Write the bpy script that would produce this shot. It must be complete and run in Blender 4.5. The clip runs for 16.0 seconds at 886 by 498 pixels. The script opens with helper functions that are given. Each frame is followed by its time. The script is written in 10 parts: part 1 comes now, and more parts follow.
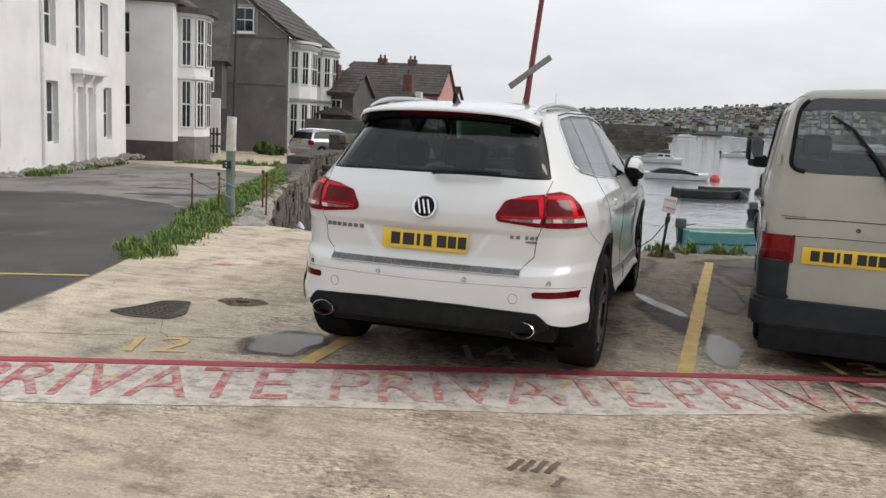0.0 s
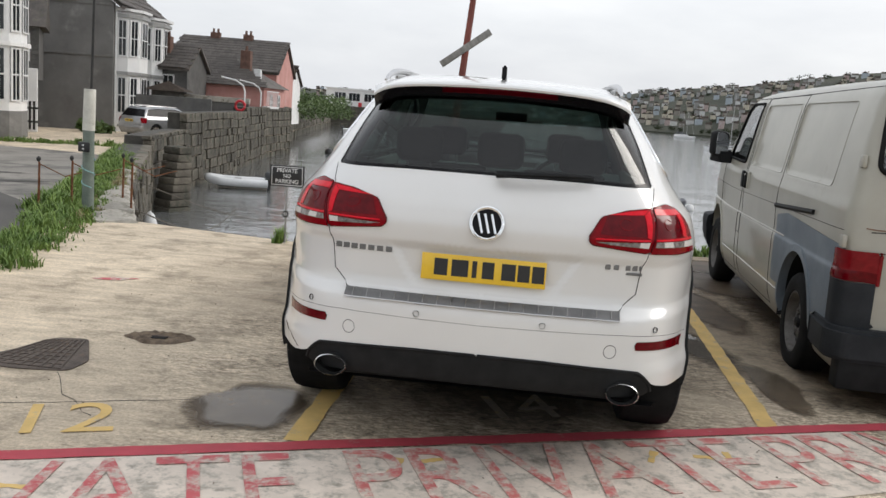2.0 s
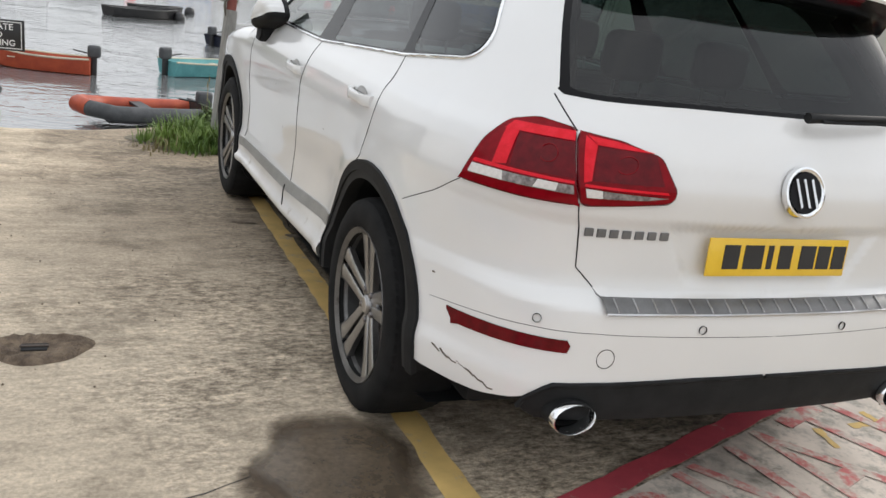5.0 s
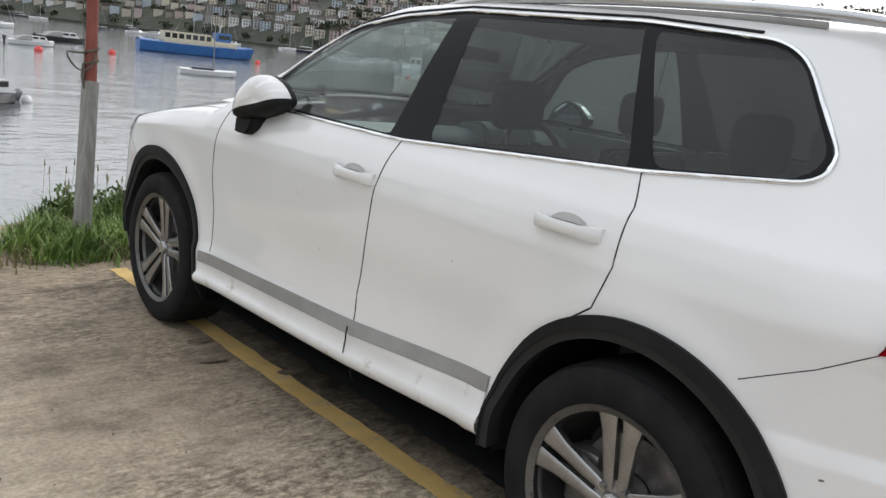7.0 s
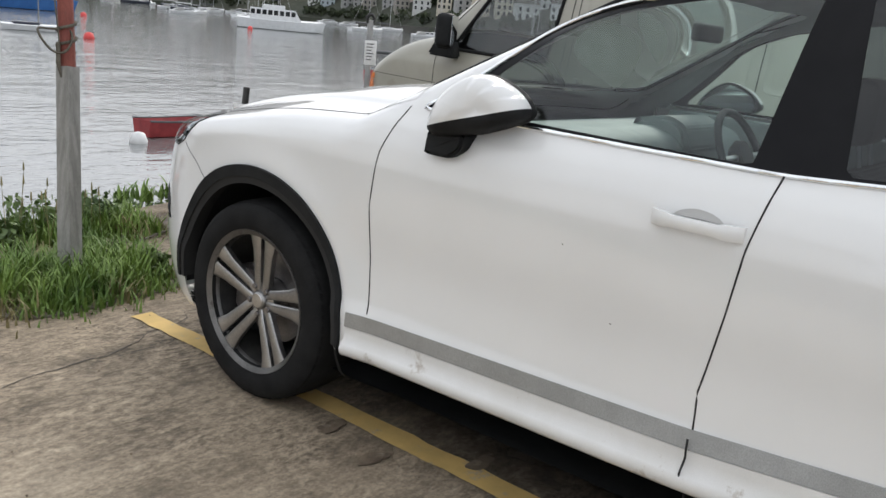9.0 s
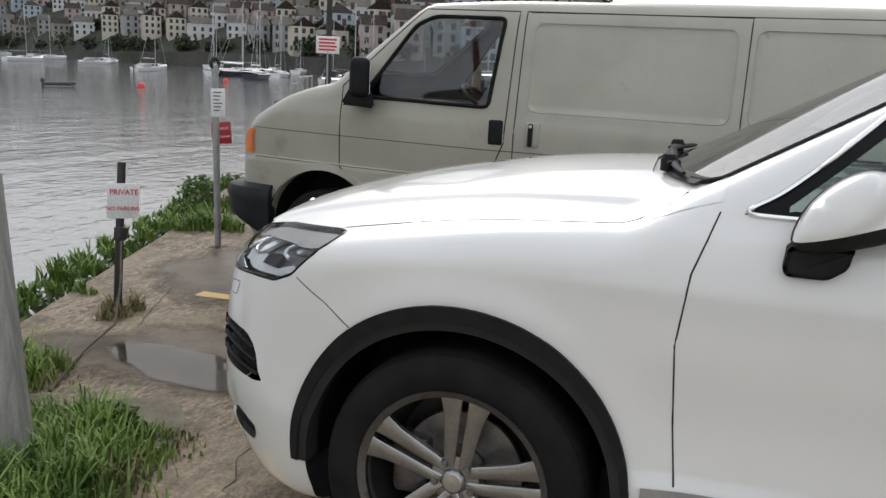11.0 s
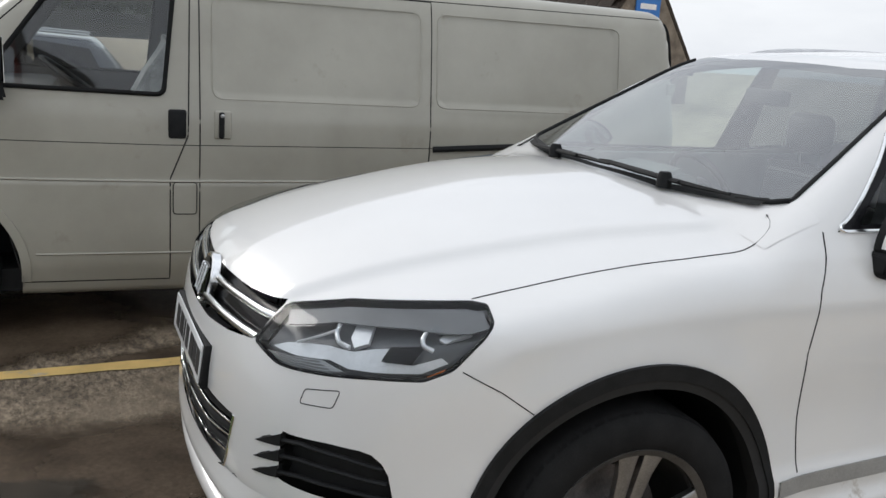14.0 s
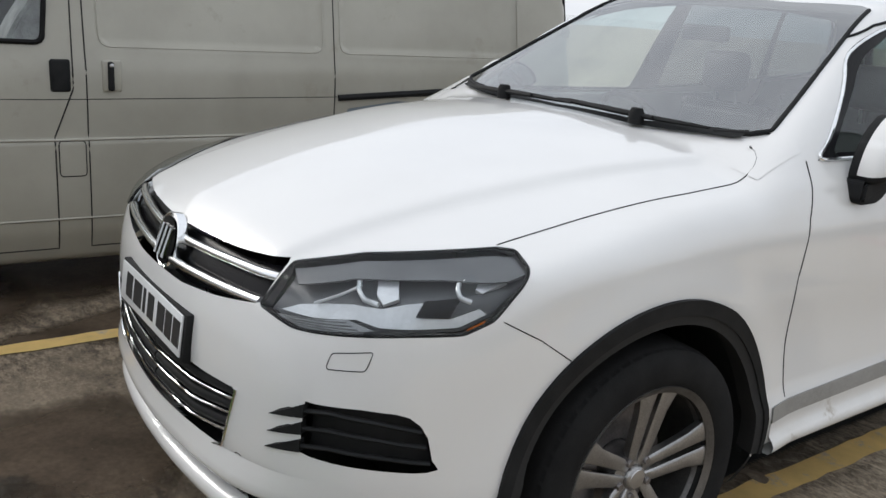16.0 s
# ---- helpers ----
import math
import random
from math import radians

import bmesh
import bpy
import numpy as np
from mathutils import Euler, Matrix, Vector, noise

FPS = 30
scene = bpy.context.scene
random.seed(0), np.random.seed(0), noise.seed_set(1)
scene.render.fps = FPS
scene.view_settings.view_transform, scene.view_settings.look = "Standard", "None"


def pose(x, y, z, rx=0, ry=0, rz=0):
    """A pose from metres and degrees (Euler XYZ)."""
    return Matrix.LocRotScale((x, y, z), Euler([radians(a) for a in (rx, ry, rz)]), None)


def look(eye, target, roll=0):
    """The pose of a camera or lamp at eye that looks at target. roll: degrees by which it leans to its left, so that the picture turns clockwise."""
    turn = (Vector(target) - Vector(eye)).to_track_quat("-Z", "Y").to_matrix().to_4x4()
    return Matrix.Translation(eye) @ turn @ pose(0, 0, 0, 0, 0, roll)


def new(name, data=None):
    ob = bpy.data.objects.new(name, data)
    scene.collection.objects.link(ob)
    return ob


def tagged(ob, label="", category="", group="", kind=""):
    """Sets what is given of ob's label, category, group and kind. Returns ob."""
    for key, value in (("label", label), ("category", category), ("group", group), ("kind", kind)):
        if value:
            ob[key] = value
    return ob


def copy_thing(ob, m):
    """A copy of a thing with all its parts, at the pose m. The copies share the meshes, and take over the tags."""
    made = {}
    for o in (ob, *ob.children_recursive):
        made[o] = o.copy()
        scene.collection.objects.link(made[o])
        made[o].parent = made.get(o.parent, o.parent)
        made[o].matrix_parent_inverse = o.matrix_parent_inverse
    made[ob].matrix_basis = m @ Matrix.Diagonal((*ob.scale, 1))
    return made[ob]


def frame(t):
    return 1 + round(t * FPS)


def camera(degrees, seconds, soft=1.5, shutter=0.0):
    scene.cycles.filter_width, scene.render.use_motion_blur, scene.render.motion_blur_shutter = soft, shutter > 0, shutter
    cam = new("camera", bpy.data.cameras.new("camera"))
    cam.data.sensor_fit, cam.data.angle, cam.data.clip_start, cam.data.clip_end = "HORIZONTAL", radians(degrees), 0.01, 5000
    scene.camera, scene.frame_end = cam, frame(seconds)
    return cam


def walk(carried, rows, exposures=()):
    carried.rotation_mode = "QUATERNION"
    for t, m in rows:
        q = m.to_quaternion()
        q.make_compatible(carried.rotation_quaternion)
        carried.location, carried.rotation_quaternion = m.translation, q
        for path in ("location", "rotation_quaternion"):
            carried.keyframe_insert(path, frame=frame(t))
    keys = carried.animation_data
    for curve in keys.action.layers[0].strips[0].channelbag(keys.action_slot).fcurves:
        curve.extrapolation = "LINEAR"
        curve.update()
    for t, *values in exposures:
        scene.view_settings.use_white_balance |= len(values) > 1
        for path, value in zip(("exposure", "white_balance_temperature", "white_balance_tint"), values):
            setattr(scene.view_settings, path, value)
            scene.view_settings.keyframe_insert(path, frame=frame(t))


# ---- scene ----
cam = camera(53.9, 16.0)
PATH = [
    (0, (1.545, -5.668, 1.571), (0.979, -3.773, 1.274), 2.8),
    (0.5, (1.196, -5.417, 1.517), (0.727, -3.498, 1.209), 3.8),
    (1, (0.894, -5.097, 1.496), (0.54, -3.156, 1.172), 3.5),
    (1.5, (0.572, -4.713, 1.535), (0.301, -2.757, 1.219), 3.7),
    (2, (0.148, -4.448, 1.503), (-0.03, -2.48, 1.191), 4.4),
    (2.5, (-0.172, -4.182, 1.489), (-0.238, -2.216, 1.13), 4.4),
    (3, (-0.496, -3.866, 1.493), (-0.39, -1.907, 1.105), 4.7),
    (5.3, (-2.043, -2.508, 1.474), (-1.173, -0.807, 0.884), 7.2),
    (5.5, (-2.129, -2.364, 1.468), (-1.21, -0.688, 0.881), 6.3),
    (6, (-2.334, -1.973, 1.494), (-1.295, -0.347, 0.969), 5.8),
    (6.5, (-2.547, -1.583, 1.487), (-1.35, -0.046, 1.035), 7.2),
    (7, (-2.689, -1.228, 1.461), (-1.396, 0.238, 1.037), 6.7),
    (7.5, (-2.749, -0.765, 1.489), (-1.39, 0.633, 1.044), 5.5),
    (8, (-2.906, -0.341, 1.46), (-1.479, 0.992, 1.03), 7.0),
    (8.5, (-2.971, 0.02, 1.446), (-1.495, 1.281, 0.966), 6.4),
    (9, (-2.947, 0.462, 1.444), (-1.422, 1.657, 0.945), 5.8),
    (9.5, (-3.046, 0.891, 1.456), (-1.482, 2.055, 1.011), 6.1),
    (9.7, (-3.119, 1.077, 1.468), (-1.508, 2.188, 1.056), 5.8),
    (11.8, (-3.009, 2.914, 1.57), (-1.101, 3.286, 1.098), 3.0),
    (12, (-3.01, 3.073, 1.593), (-1.093, 3.397, 1.122), 3.4),
    (12.5, (-2.971, 3.481, 1.6), (-1.015, 3.502, 1.18), 4.3),
    (13, (-2.857, 3.759, 1.592), (-0.935, 3.42, 1.155), 4.3),
    (13.5, (-2.642, 4.0, 1.6), (-0.808, 3.386, 1.092), 4.4),
    (14, (-2.604, 4.224, 1.647), (-0.836, 3.42, 1.171), 4.0),
    (14.5, (-2.601, 4.449, 1.647), (-0.856, 3.601, 1.162), 4.7),
    (15, (-2.419, 4.489, 1.625), (-0.729, 3.571, 1.076), 3.4),
    (15.5, (-2.268, 4.471, 1.599), (-0.677, 3.382, 1.069), 2.9),
    (16, (-2.278, 4.539, 1.564), (-0.717, 3.417, 1.012), 3.8),
]
walk(cam, [(t, look(eye, target, roll)) for t, eye, target, roll in PATH],
     exposures=[(0, -0.04, 6500, 10), (1, 0.03, 6500, 10), (2, 0.05, 6500, 10), (3, 0.05, 6500, 10), (5.5, 0.34, 6500, 10), (6.5, 0.31, 6450, 10), (7, 0.24, 6400, 10), (7.5, 0.28, 6400, 10), (8, 0.35, 6400, 10), (9.5, 0.27, 6400, 10), (12, -0.03, 6380, 10), (14, 0.03, 6330, 10), (16, 0.06, 6320, 10)])

# ---- world and sun: a bright, even overcast, brightest towards the harbour mouth ----
SUN_AZ, SUN_EL = radians(66), radians(33)
world = bpy.data.worlds.new("overcast")
scene.world = world
world.use_nodes = True
wn, wl = world.node_tree.nodes, world.node_tree.links
bg = wn["Background"]
sky = wn.new("ShaderNodeTexSky")
sky.sky_type, sky.sun_disc, sky.sun_elevation, sky.sun_rotation = "NISHITA", False, SUN_EL, SUN_AZ
sky.dust_density = 4.0
coords = wn.new("ShaderNodeTexCoord")
flat = wn.new("ShaderNodeMapping")
flat.inputs["Scale"].default_value = (1.0, 1.0, 3.2)
wl.new(coords.outputs["Generated"], flat.inputs["Vector"])
clouds = wn.new("ShaderNodeTexNoise")
clouds.inputs["Scale"].default_value, clouds.inputs["Detail"].default_value, clouds.inputs["Roughness"].default_value = 1.7, 7.0, 0.55
wl.new(flat.outputs["Vector"], clouds.inputs["Vector"])
tone = wn.new("ShaderNodeValToRGB")
tone.color_ramp.elements[0].position, tone.color_ramp.elements[0].color = 0.3, (5.6, 5.85, 6.3, 1)
tone.color_ramp.elements[1].position, tone.color_ramp.elements[1].color = 0.72, (8.6, 8.75, 8.9, 1)
wl.new(clouds.outputs["Fac"], tone.inputs["Fac"])
veil = wn.new("ShaderNodeMixRGB")
veil.inputs["Fac"].default_value = 0.88
wl.new(sky.outputs["Color"], veil.inputs["Color1"])
wl.new(tone.outputs["Color"], veil.inputs["Color2"])
# an overcast sky is brighter overhead than at the horizon
height = wn.new("ShaderNodeSeparateXYZ")
wl.new(coords.outputs["Generated"], height.inputs[0])
rise = wn.new("ShaderNodeMapRange")
rise.inputs["From Min"].default_value, rise.inputs["From Max"].default_value = 0.05, 1.0
rise.inputs["To Min"].default_value, rise.inputs["To Max"].default_value = 1.08, 1.38
wl.new(height.outputs["Z"], rise.inputs["Value"])
dome = wn.new("ShaderNodeMixRGB")
dome.blend_type, dome.inputs["Fac"].default_value = "MULTIPLY", 1.0
wl.new(veil.outputs["Color"], dome.inputs["Color1"])
wl.new(rise.outputs["Result"], dome.inputs["Color2"])
wl.new(dome.outputs["Color"], bg.inputs["Color"])
bg.inputs["Strength"].default_value = 0.112

sun = new("sun", bpy.data.lights.new("sun", "SUN"))
sun.data.energy, sun.data.angle, sun.data.color = 1.1, radians(24), (1.0, 0.96, 0.9)
sun.matrix_world = look((60 * math.sin(SUN_AZ), 60 * math.cos(SUN_AZ), 60 * math.tan(SUN_EL)), (0, 0, 0))


# ---- materials ----
def nodes_of(name):
    m = bpy.data.materials.new(name)
    m.use_nodes = True
    return m, m.node_tree.nodes, m.node_tree.links, m.node_tree.nodes["Principled BSDF"]


def tinted(nodes, links, vector, dark, light, scale, detail=5.0, low=0.35, high=0.65, rough=0.6):
    n = nodes.new("ShaderNodeTexNoise")
    n.inputs["Scale"].default_value, n.inputs["Detail"].default_value, n.inputs["Roughness"].default_value = scale, detail, rough
    links.new(vector, n.inputs["Vector"])
    r = nodes.new("ShaderNodeValToRGB")
    r.color_ramp.elements[0].position, r.color_ramp.elements[0].color = low, (*dark, 1)
    r.color_ramp.elements[1].position, r.color_ramp.elements[1].color = high, (*light, 1)
    links.new(n.outputs["Fac"], r.inputs["Fac"])
    return r.outputs["Color"], n.outputs["Fac"]


def blend(nodes, links, a, b, fac, mode="MIX"):
    m = nodes.new("ShaderNodeMixRGB")
    m.blend_type = mode
    for slot, value in (("Fac", fac), ("Color1", a), ("Color2", b)):
        if isinstance(value, (int, float)):
            m.inputs[slot].default_value = value
        elif isinstance(value, tuple):
            m.inputs[slot].default_value = (*value, 1)
        else:
            links.new(value, m.inputs[slot])
    return m.outputs["Color"]


def surface(name, dark, light, rough=0.6, scale=4.0, fine=60.0, bump=0.1, metal=0.0, coat=0.0, wear=None, wear_scale=2.0, wear_low=0.58, spots=0.15, piece=0.0, depth=0.01, stretch=None, spec=0.5):
    """A surface with broad tone, fine grain, an optional layer of stains, and a tone of its own for each piece."""
    m, nodes, links, p = nodes_of(name)
    vec = nodes.new("ShaderNodeTexCoord").outputs["Object"]
    if stretch:
        mp = nodes.new("ShaderNodeMapping")
        mp.inputs["Scale"].default_value = stretch
        links.new(vec, mp.inputs["Vector"])
        vec = mp.outputs["Vector"]
    colour, _ = tinted(nodes, links, vec, dark, light, scale)
    grain, fac = tinted(nodes, links, vec, (1 - spots,) * 3, (1 + spots,) * 3, fine, 3.0, 0.3, 0.7)
    colour = blend(nodes, links, colour, grain, 1.0, "MULTIPLY")
    if wear:
        mask = nodes.new("ShaderNodeTexNoise")
        mask.inputs["Scale"].default_value, mask.inputs["Detail"].default_value, mask.inputs["Roughness"].default_value = wear_scale, 8.0, 0.68
        links.new(vec, mask.inputs["Vector"])
        step = nodes.new("ShaderNodeMapRange")
        step.inputs["From Min"].default_value, step.inputs["From Max"].default_value = wear_low, wear_low + 0.1
        links.new(mask.outputs["Fac"], step.inputs["Value"])
        colour = blend(nodes, links, colour, wear, step.outputs["Result"])
    if piece:
        info = nodes.new("ShaderNodeObjectInfo")
        span = nodes.new("ShaderNodeMapRange")
        span.inputs["To Min"].default_value, span.inputs["To Max"].default_value = 1 - piece, 1 + piece
        links.new(info.outputs["Random"], span.inputs["Value"])
        colour = blend(nodes, links, colour, span.outputs["Result"], 1.0, "MULTIPLY")
    links.new(colour, p.inputs["Base Color"])
    p.inputs["Roughness"].default_value, p.inputs["Metallic"].default_value, p.inputs["Coat Weight"].default_value = rough, metal, coat
    p.inputs["Coat Roughness"].default_value = 0.04
    p.inputs["Specular IOR Level"].default_value = spec
    if bump:
        b = nodes.new("ShaderNodeBump")
        b.inputs["Strength"].default_value, b.inputs["Distance"].default_value = bump, depth
        links.new(fac, b.inputs["Height"])
        links.new(b.outputs["Normal"], p.inputs["Normal"])
    return m


def glass(name, tint, gloss=0.02, sheen=0.05, fall=4.5):
    """Clear or tinted sheet glass: it lets tinted light through and mirrors the sky, most at a flat angle, from either side."""
    m, nodes, links, p = nodes_of(name)
    nodes.remove(p)
    clear, shine, mix, fr, power, span = (nodes.new(k) for k in ("ShaderNodeBsdfTransparent", "ShaderNodeBsdfGlossy", "ShaderNodeMixShader", "ShaderNodeLayerWeight", "ShaderNodeMath", "ShaderNodeMapRange"))
    clear.inputs["Color"].default_value = (*tint, 1)
    shine.inputs["Roughness"].default_value = gloss
    fr.inputs["Blend"].default_value = 0.5
    power.operation, power.inputs[1].default_value = "POWER", fall
    span.inputs["To Min"].default_value = sheen
    links.new(fr.outputs["Facing"], power.inputs[0])
    links.new(power.outputs[0], span.inputs["Value"])
    links.new(span.outputs["Result"], mix.inputs["Fac"])
    links.new(clear.outputs[0], mix.inputs[1])
    links.new(shine.outputs[0], mix.inputs[2])
    links.new(mix.outputs[0], nodes["Material Output"].inputs["Surface"])
    return m


M = {}
M["paint_white"] = surface("white_car_paint", (0.70, 0.695, 0.68), (0.735, 0.733, 0.72), 0.32, 1.2, 900, 0.0, coat=1.0, spots=0.02)
M["paint_sill"] = surface("road_dusty_white_paint", (0.65, 0.64, 0.615), (0.70, 0.695, 0.68), 0.4, 5, 300, 0.0, coat=0.6, wear=(0.36, 0.31, 0.25), wear_scale=7, wear_low=0.60, spots=0.03)
M["plastic"] = surface("black_trim_plastic", (0.013, 0.0135, 0.014), (0.020, 0.0205, 0.021), 0.6, 12, 700, 0.15, spots=0.15, depth=0.001, spec=0.12)
M["gloss_black"] = surface("gloss_black", (0.006, 0.006, 0.007), (0.009, 0.009, 0.010), 0.2, 5, 200, 0.0, spots=0.05, spec=0.12)
M["rubber"] = surface("tyre_rubber", (0.011, 0.011, 0.0112), (0.018, 0.018, 0.018), 0.85, 9, 260, 0.3, spec=0.12, wear=(0.022, 0.021, 0.019), wear_scale=12, wear_low=0.66, depth=0.002)
M["seam"] = surface("panel_gap", (0.01, 0.01, 0.01), (0.014, 0.014, 0.014), 0.8, 10, 100, 0)
M["chrome"] = surface("chrome", (0.80, 0.81, 0.82), (0.86, 0.87, 0.87), 0.14, 6, 300, 0, metal=1.0, spots=0.03)
M["satin"] = surface("brushed_steel", (0.5, 0.5, 0.51), (0.6, 0.6, 0.6), 0.3, 6, 300, 0.05, metal=1.0, spots=0.06)
M["alloy"] = surface("silver_alloy", (0.27, 0.265, 0.26), (0.36, 0.355, 0.35), 0.28, 9, 200, 0.03, metal=0.85, coat=0.5, wear=(0.2, 0.18, 0.16), wear_scale=18, wear_low=0.66)
M["rim_dusty"] = surface("dusty_alloy_rim", (0.10, 0.098, 0.095), (0.17, 0.165, 0.16), 0.35, 9, 200, 0.03, metal=0.7, wear=(0.08, 0.075, 0.07), wear_scale=18, wear_low=0.6)
M["van_rim"] = surface("dusty_grey_steel", (0.085, 0.08, 0.074), (0.15, 0.14, 0.13), 0.55, 12, 120, 0.15, metal=0.2, wear=(0.06, 0.05, 0.04), wear_scale=9, wear_low=0.58)
M["alloy_dark"] = surface("brake_dusted_alloy", (0.03, 0.03, 0.03), (0.06, 0.058, 0.055), 0.5, 9, 200, 0.03, metal=0.6)
M["iron"] = surface("brake_disc_iron", (0.16, 0.15, 0.15), (0.28, 0.26, 0.25), 0.4, 12, 200, 0.1, metal=0.8)
M["grey_trim"] = surface("grey_trim_strip", (0.27, 0.27, 0.26), (0.33, 0.33, 0.32), 0.35, 8, 300, 0.02, metal=0.3)
M["steel_dull"] = surface("dull_ribbed_steel", (0.13, 0.13, 0.13), (0.2, 0.2, 0.2), 0.4, 8, 300, 0.02, metal=0.4)
M["dark_inside"] = surface("dark_cabin_trim", (0.035, 0.036, 0.037), (0.055, 0.056, 0.057), 0.7, 8, 300, 0.2, depth=0.002)
M["grey_inside"] = surface("grey_dashboard", (0.22, 0.25, 0.24), (0.30, 0.33, 0.32), 0.6, 8, 400, 0.2, depth=0.002)
M["headliner"] = surface("pale_grey_headliner", (0.20, 0.205, 0.20), (0.27, 0.275, 0.27), 0.9, 8, 300, 0.2, depth=0.002)
M["seat_cloth"] = surface("dark_seat_leather", (0.04, 0.04, 0.041), (0.065, 0.065, 0.066), 0.5, 6, 200, 0.2, depth=0.003)
M["red_lens"] = surface("red_lamp_lens", (0.17, 0.0008, 0.004), (0.23, 0.0015, 0.007), 0.1, 30, 200, 0, coat=0.08, spots=0.05, spec=0.12)
M["red_dark"] = surface("dark_red_lamp_lens", (0.085, 0.0005, 0.003), (0.13, 0.001, 0.005), 0.1, 30, 200, 0, coat=0.15, spots=0.05, spec=0.15)
M["red_bright"] = surface("bright_red_reflector", (0.62, 0.006, 0.016), (0.72, 0.012, 0.028), 0.15, 30, 200, 0, coat=0.1, spots=0.06, spec=0.15)
M["red_maroon"] = surface("dark_maroon_lens", (0.05, 0.001, 0.003), (0.075, 0.0015, 0.005), 0.2, 30, 200, 0, spots=0.05, spec=0.15)
M["clear_lens"] = surface("clear_lamp_strip", (0.60, 0.57, 0.54), (0.72, 0.69, 0.66), 0.12, 90, 300, 0, coat=0.4, spots=0.05)
M["smoke_lens"] = surface("smoky_lamp_strip", (0.10, 0.085, 0.08), (0.30, 0.27, 0.26), 0.15, 60, 300, 0, coat=0.4, spots=0.1)
M["amber_lens"] = surface("amber_lamp_lens", (0.62, 0.13, 0.01), (0.75, 0.2, 0.02), 0.2, 40, 200, 0.0, coat=0.6)
M["plate_yellow"] = surface("yellow_plate", (0.75, 0.47, 0.02), (0.82, 0.53, 0.03), 0.35, 8, 300, 0.0, coat=0.4, spots=0.03)
M["plate_white"] = surface("white_plate", (0.66, 0.67, 0.67), (0.74, 0.75, 0.75), 0.35, 8, 300, 0.0, coat=0.4, spots=0.03)
M["ink"] = surface("black_print", (0.012, 0.012, 0.013), (0.02, 0.02, 0.02), 0.5, 8, 300, 0.0)
M["red_ink"] = surface("red_print", (0.5, 0.02, 0.035), (0.6, 0.04, 0.05), 0.55, 8, 300, 0.0)
M["glass_clear"] = glass("lightly_tinted_car_glass", (0.80, 0.90, 0.87), 0.015, 0.06)
M["glass_screen"] = glass("windscreen_glass", (0.68, 0.76, 0.74), 0.02, 0.30, 3.6)
M["glass_dark"] = glass("privacy_car_glass", (0.20, 0.235, 0.24), 0.015, 0.05)
M["glass_rear"] = glass("tinted_rear_glass", (0.12, 0.165, 0.15), 0.015, 0.05)
M["lamp_inside"] = surface("silvered_lamp_inside", (0.30, 0.31, 0.32), (0.42, 0.43, 0.44), 0.3, 9, 120, 0.0, metal=0.2, spots=0.06)
M["lamp_dark"] = surface("dark_lamp_housing", (0.085, 0.087, 0.09), (0.125, 0.128, 0.132), 0.35, 9, 120, 0.0, spots=0.06)
M["lamp_silver"] = surface("bright_lamp_silver", (0.60, 0.61, 0.62), (0.70, 0.71, 0.72), 0.3, 14, 120, 0.0, metal=0.4, spots=0.05)
M["scuff"] = surface("scuffed_bare_plastic", (0.05, 0.04, 0.03), (0.13, 0.10, 0.07), 0.8, 40, 200, 0.2)
M["glass_lamp"] = glass("clear_lamp_cover", (0.9, 0.92, 0.93), 0.02, 0.035, 11.0)
M["mirror"] = surface("mirror_glass", (0.85, 0.87, 0.88), (0.86, 0.88, 0.89), 0.02, 3, 50, 0, metal=1.0, spots=0.01)


# ---- mesh helpers ----
def part(name, mesh, material, parent=None, label="", smooth=None, matrix=None):
    """Link a bmesh or mesh as one object under a thing or a part."""
    if isinstance(mesh, bmesh.types.BMesh):
        bm, mesh = mesh, bpy.data.meshes.new(name)
        bmesh.ops.recalc_face_normals(bm, faces=bm.faces)
        bm.to_mesh(mesh)
        bm.free()
    if not mesh.materials:
        for m in material if isinstance(material, (list, tuple)) else [material]:
            mesh.materials.append(M[m] if isinstance(m, str) else m)
    if smooth is not None:
        mesh.polygons.foreach_set("use_smooth", [True] * len(mesh.polygons))
        if smooth < 180:
            mesh.set_sharp_from_angle(angle=radians(smooth))
    ob = new(name, mesh)
    if parent:
        ob.parent = parent
    if matrix:
        ob.matrix_basis = matrix
    if label:
        tagged(ob, label)
    return ob


def thing(name, label, category, group="", at=None, kind=""):
    ob = new(name)
    ob.empty_display_size = 0.1
    if at:
        ob.matrix_basis = at
    return tagged(ob, label, category, group, kind)


def box(x0, x1, y0, y1, z0, z1, bevel=0.0, segments=2, bm=None):
    own = bmesh.new()
    bmesh.ops.create_cube(own, size=1)
    for v in own.verts:
        v.co = Vector(((x0 + x1) / 2 + v.co.x * (x1 - x0), (y0 + y1) / 2 + v.co.y * (y1 - y0), (z0 + z1) / 2 + v.co.z * (z1 - z0)))
    if bevel:
        bmesh.ops.bevel(own, geom=own.edges[:], offset=bevel, segments=segments, affect="EDGES", profile=0.5)
    return merge(bm, own)


def merge(bm, own, matrix=None):
    if matrix is not None:
        bmesh.ops.transform(own, matrix=matrix, verts=own.verts)
    if bm is None:
        return own
    tmp = bpy.data.meshes.new("tmp")
    own.to_mesh(tmp)
    own.free()
    bm.from_mesh(tmp)
    bpy.data.meshes.remove(tmp)
    return bm


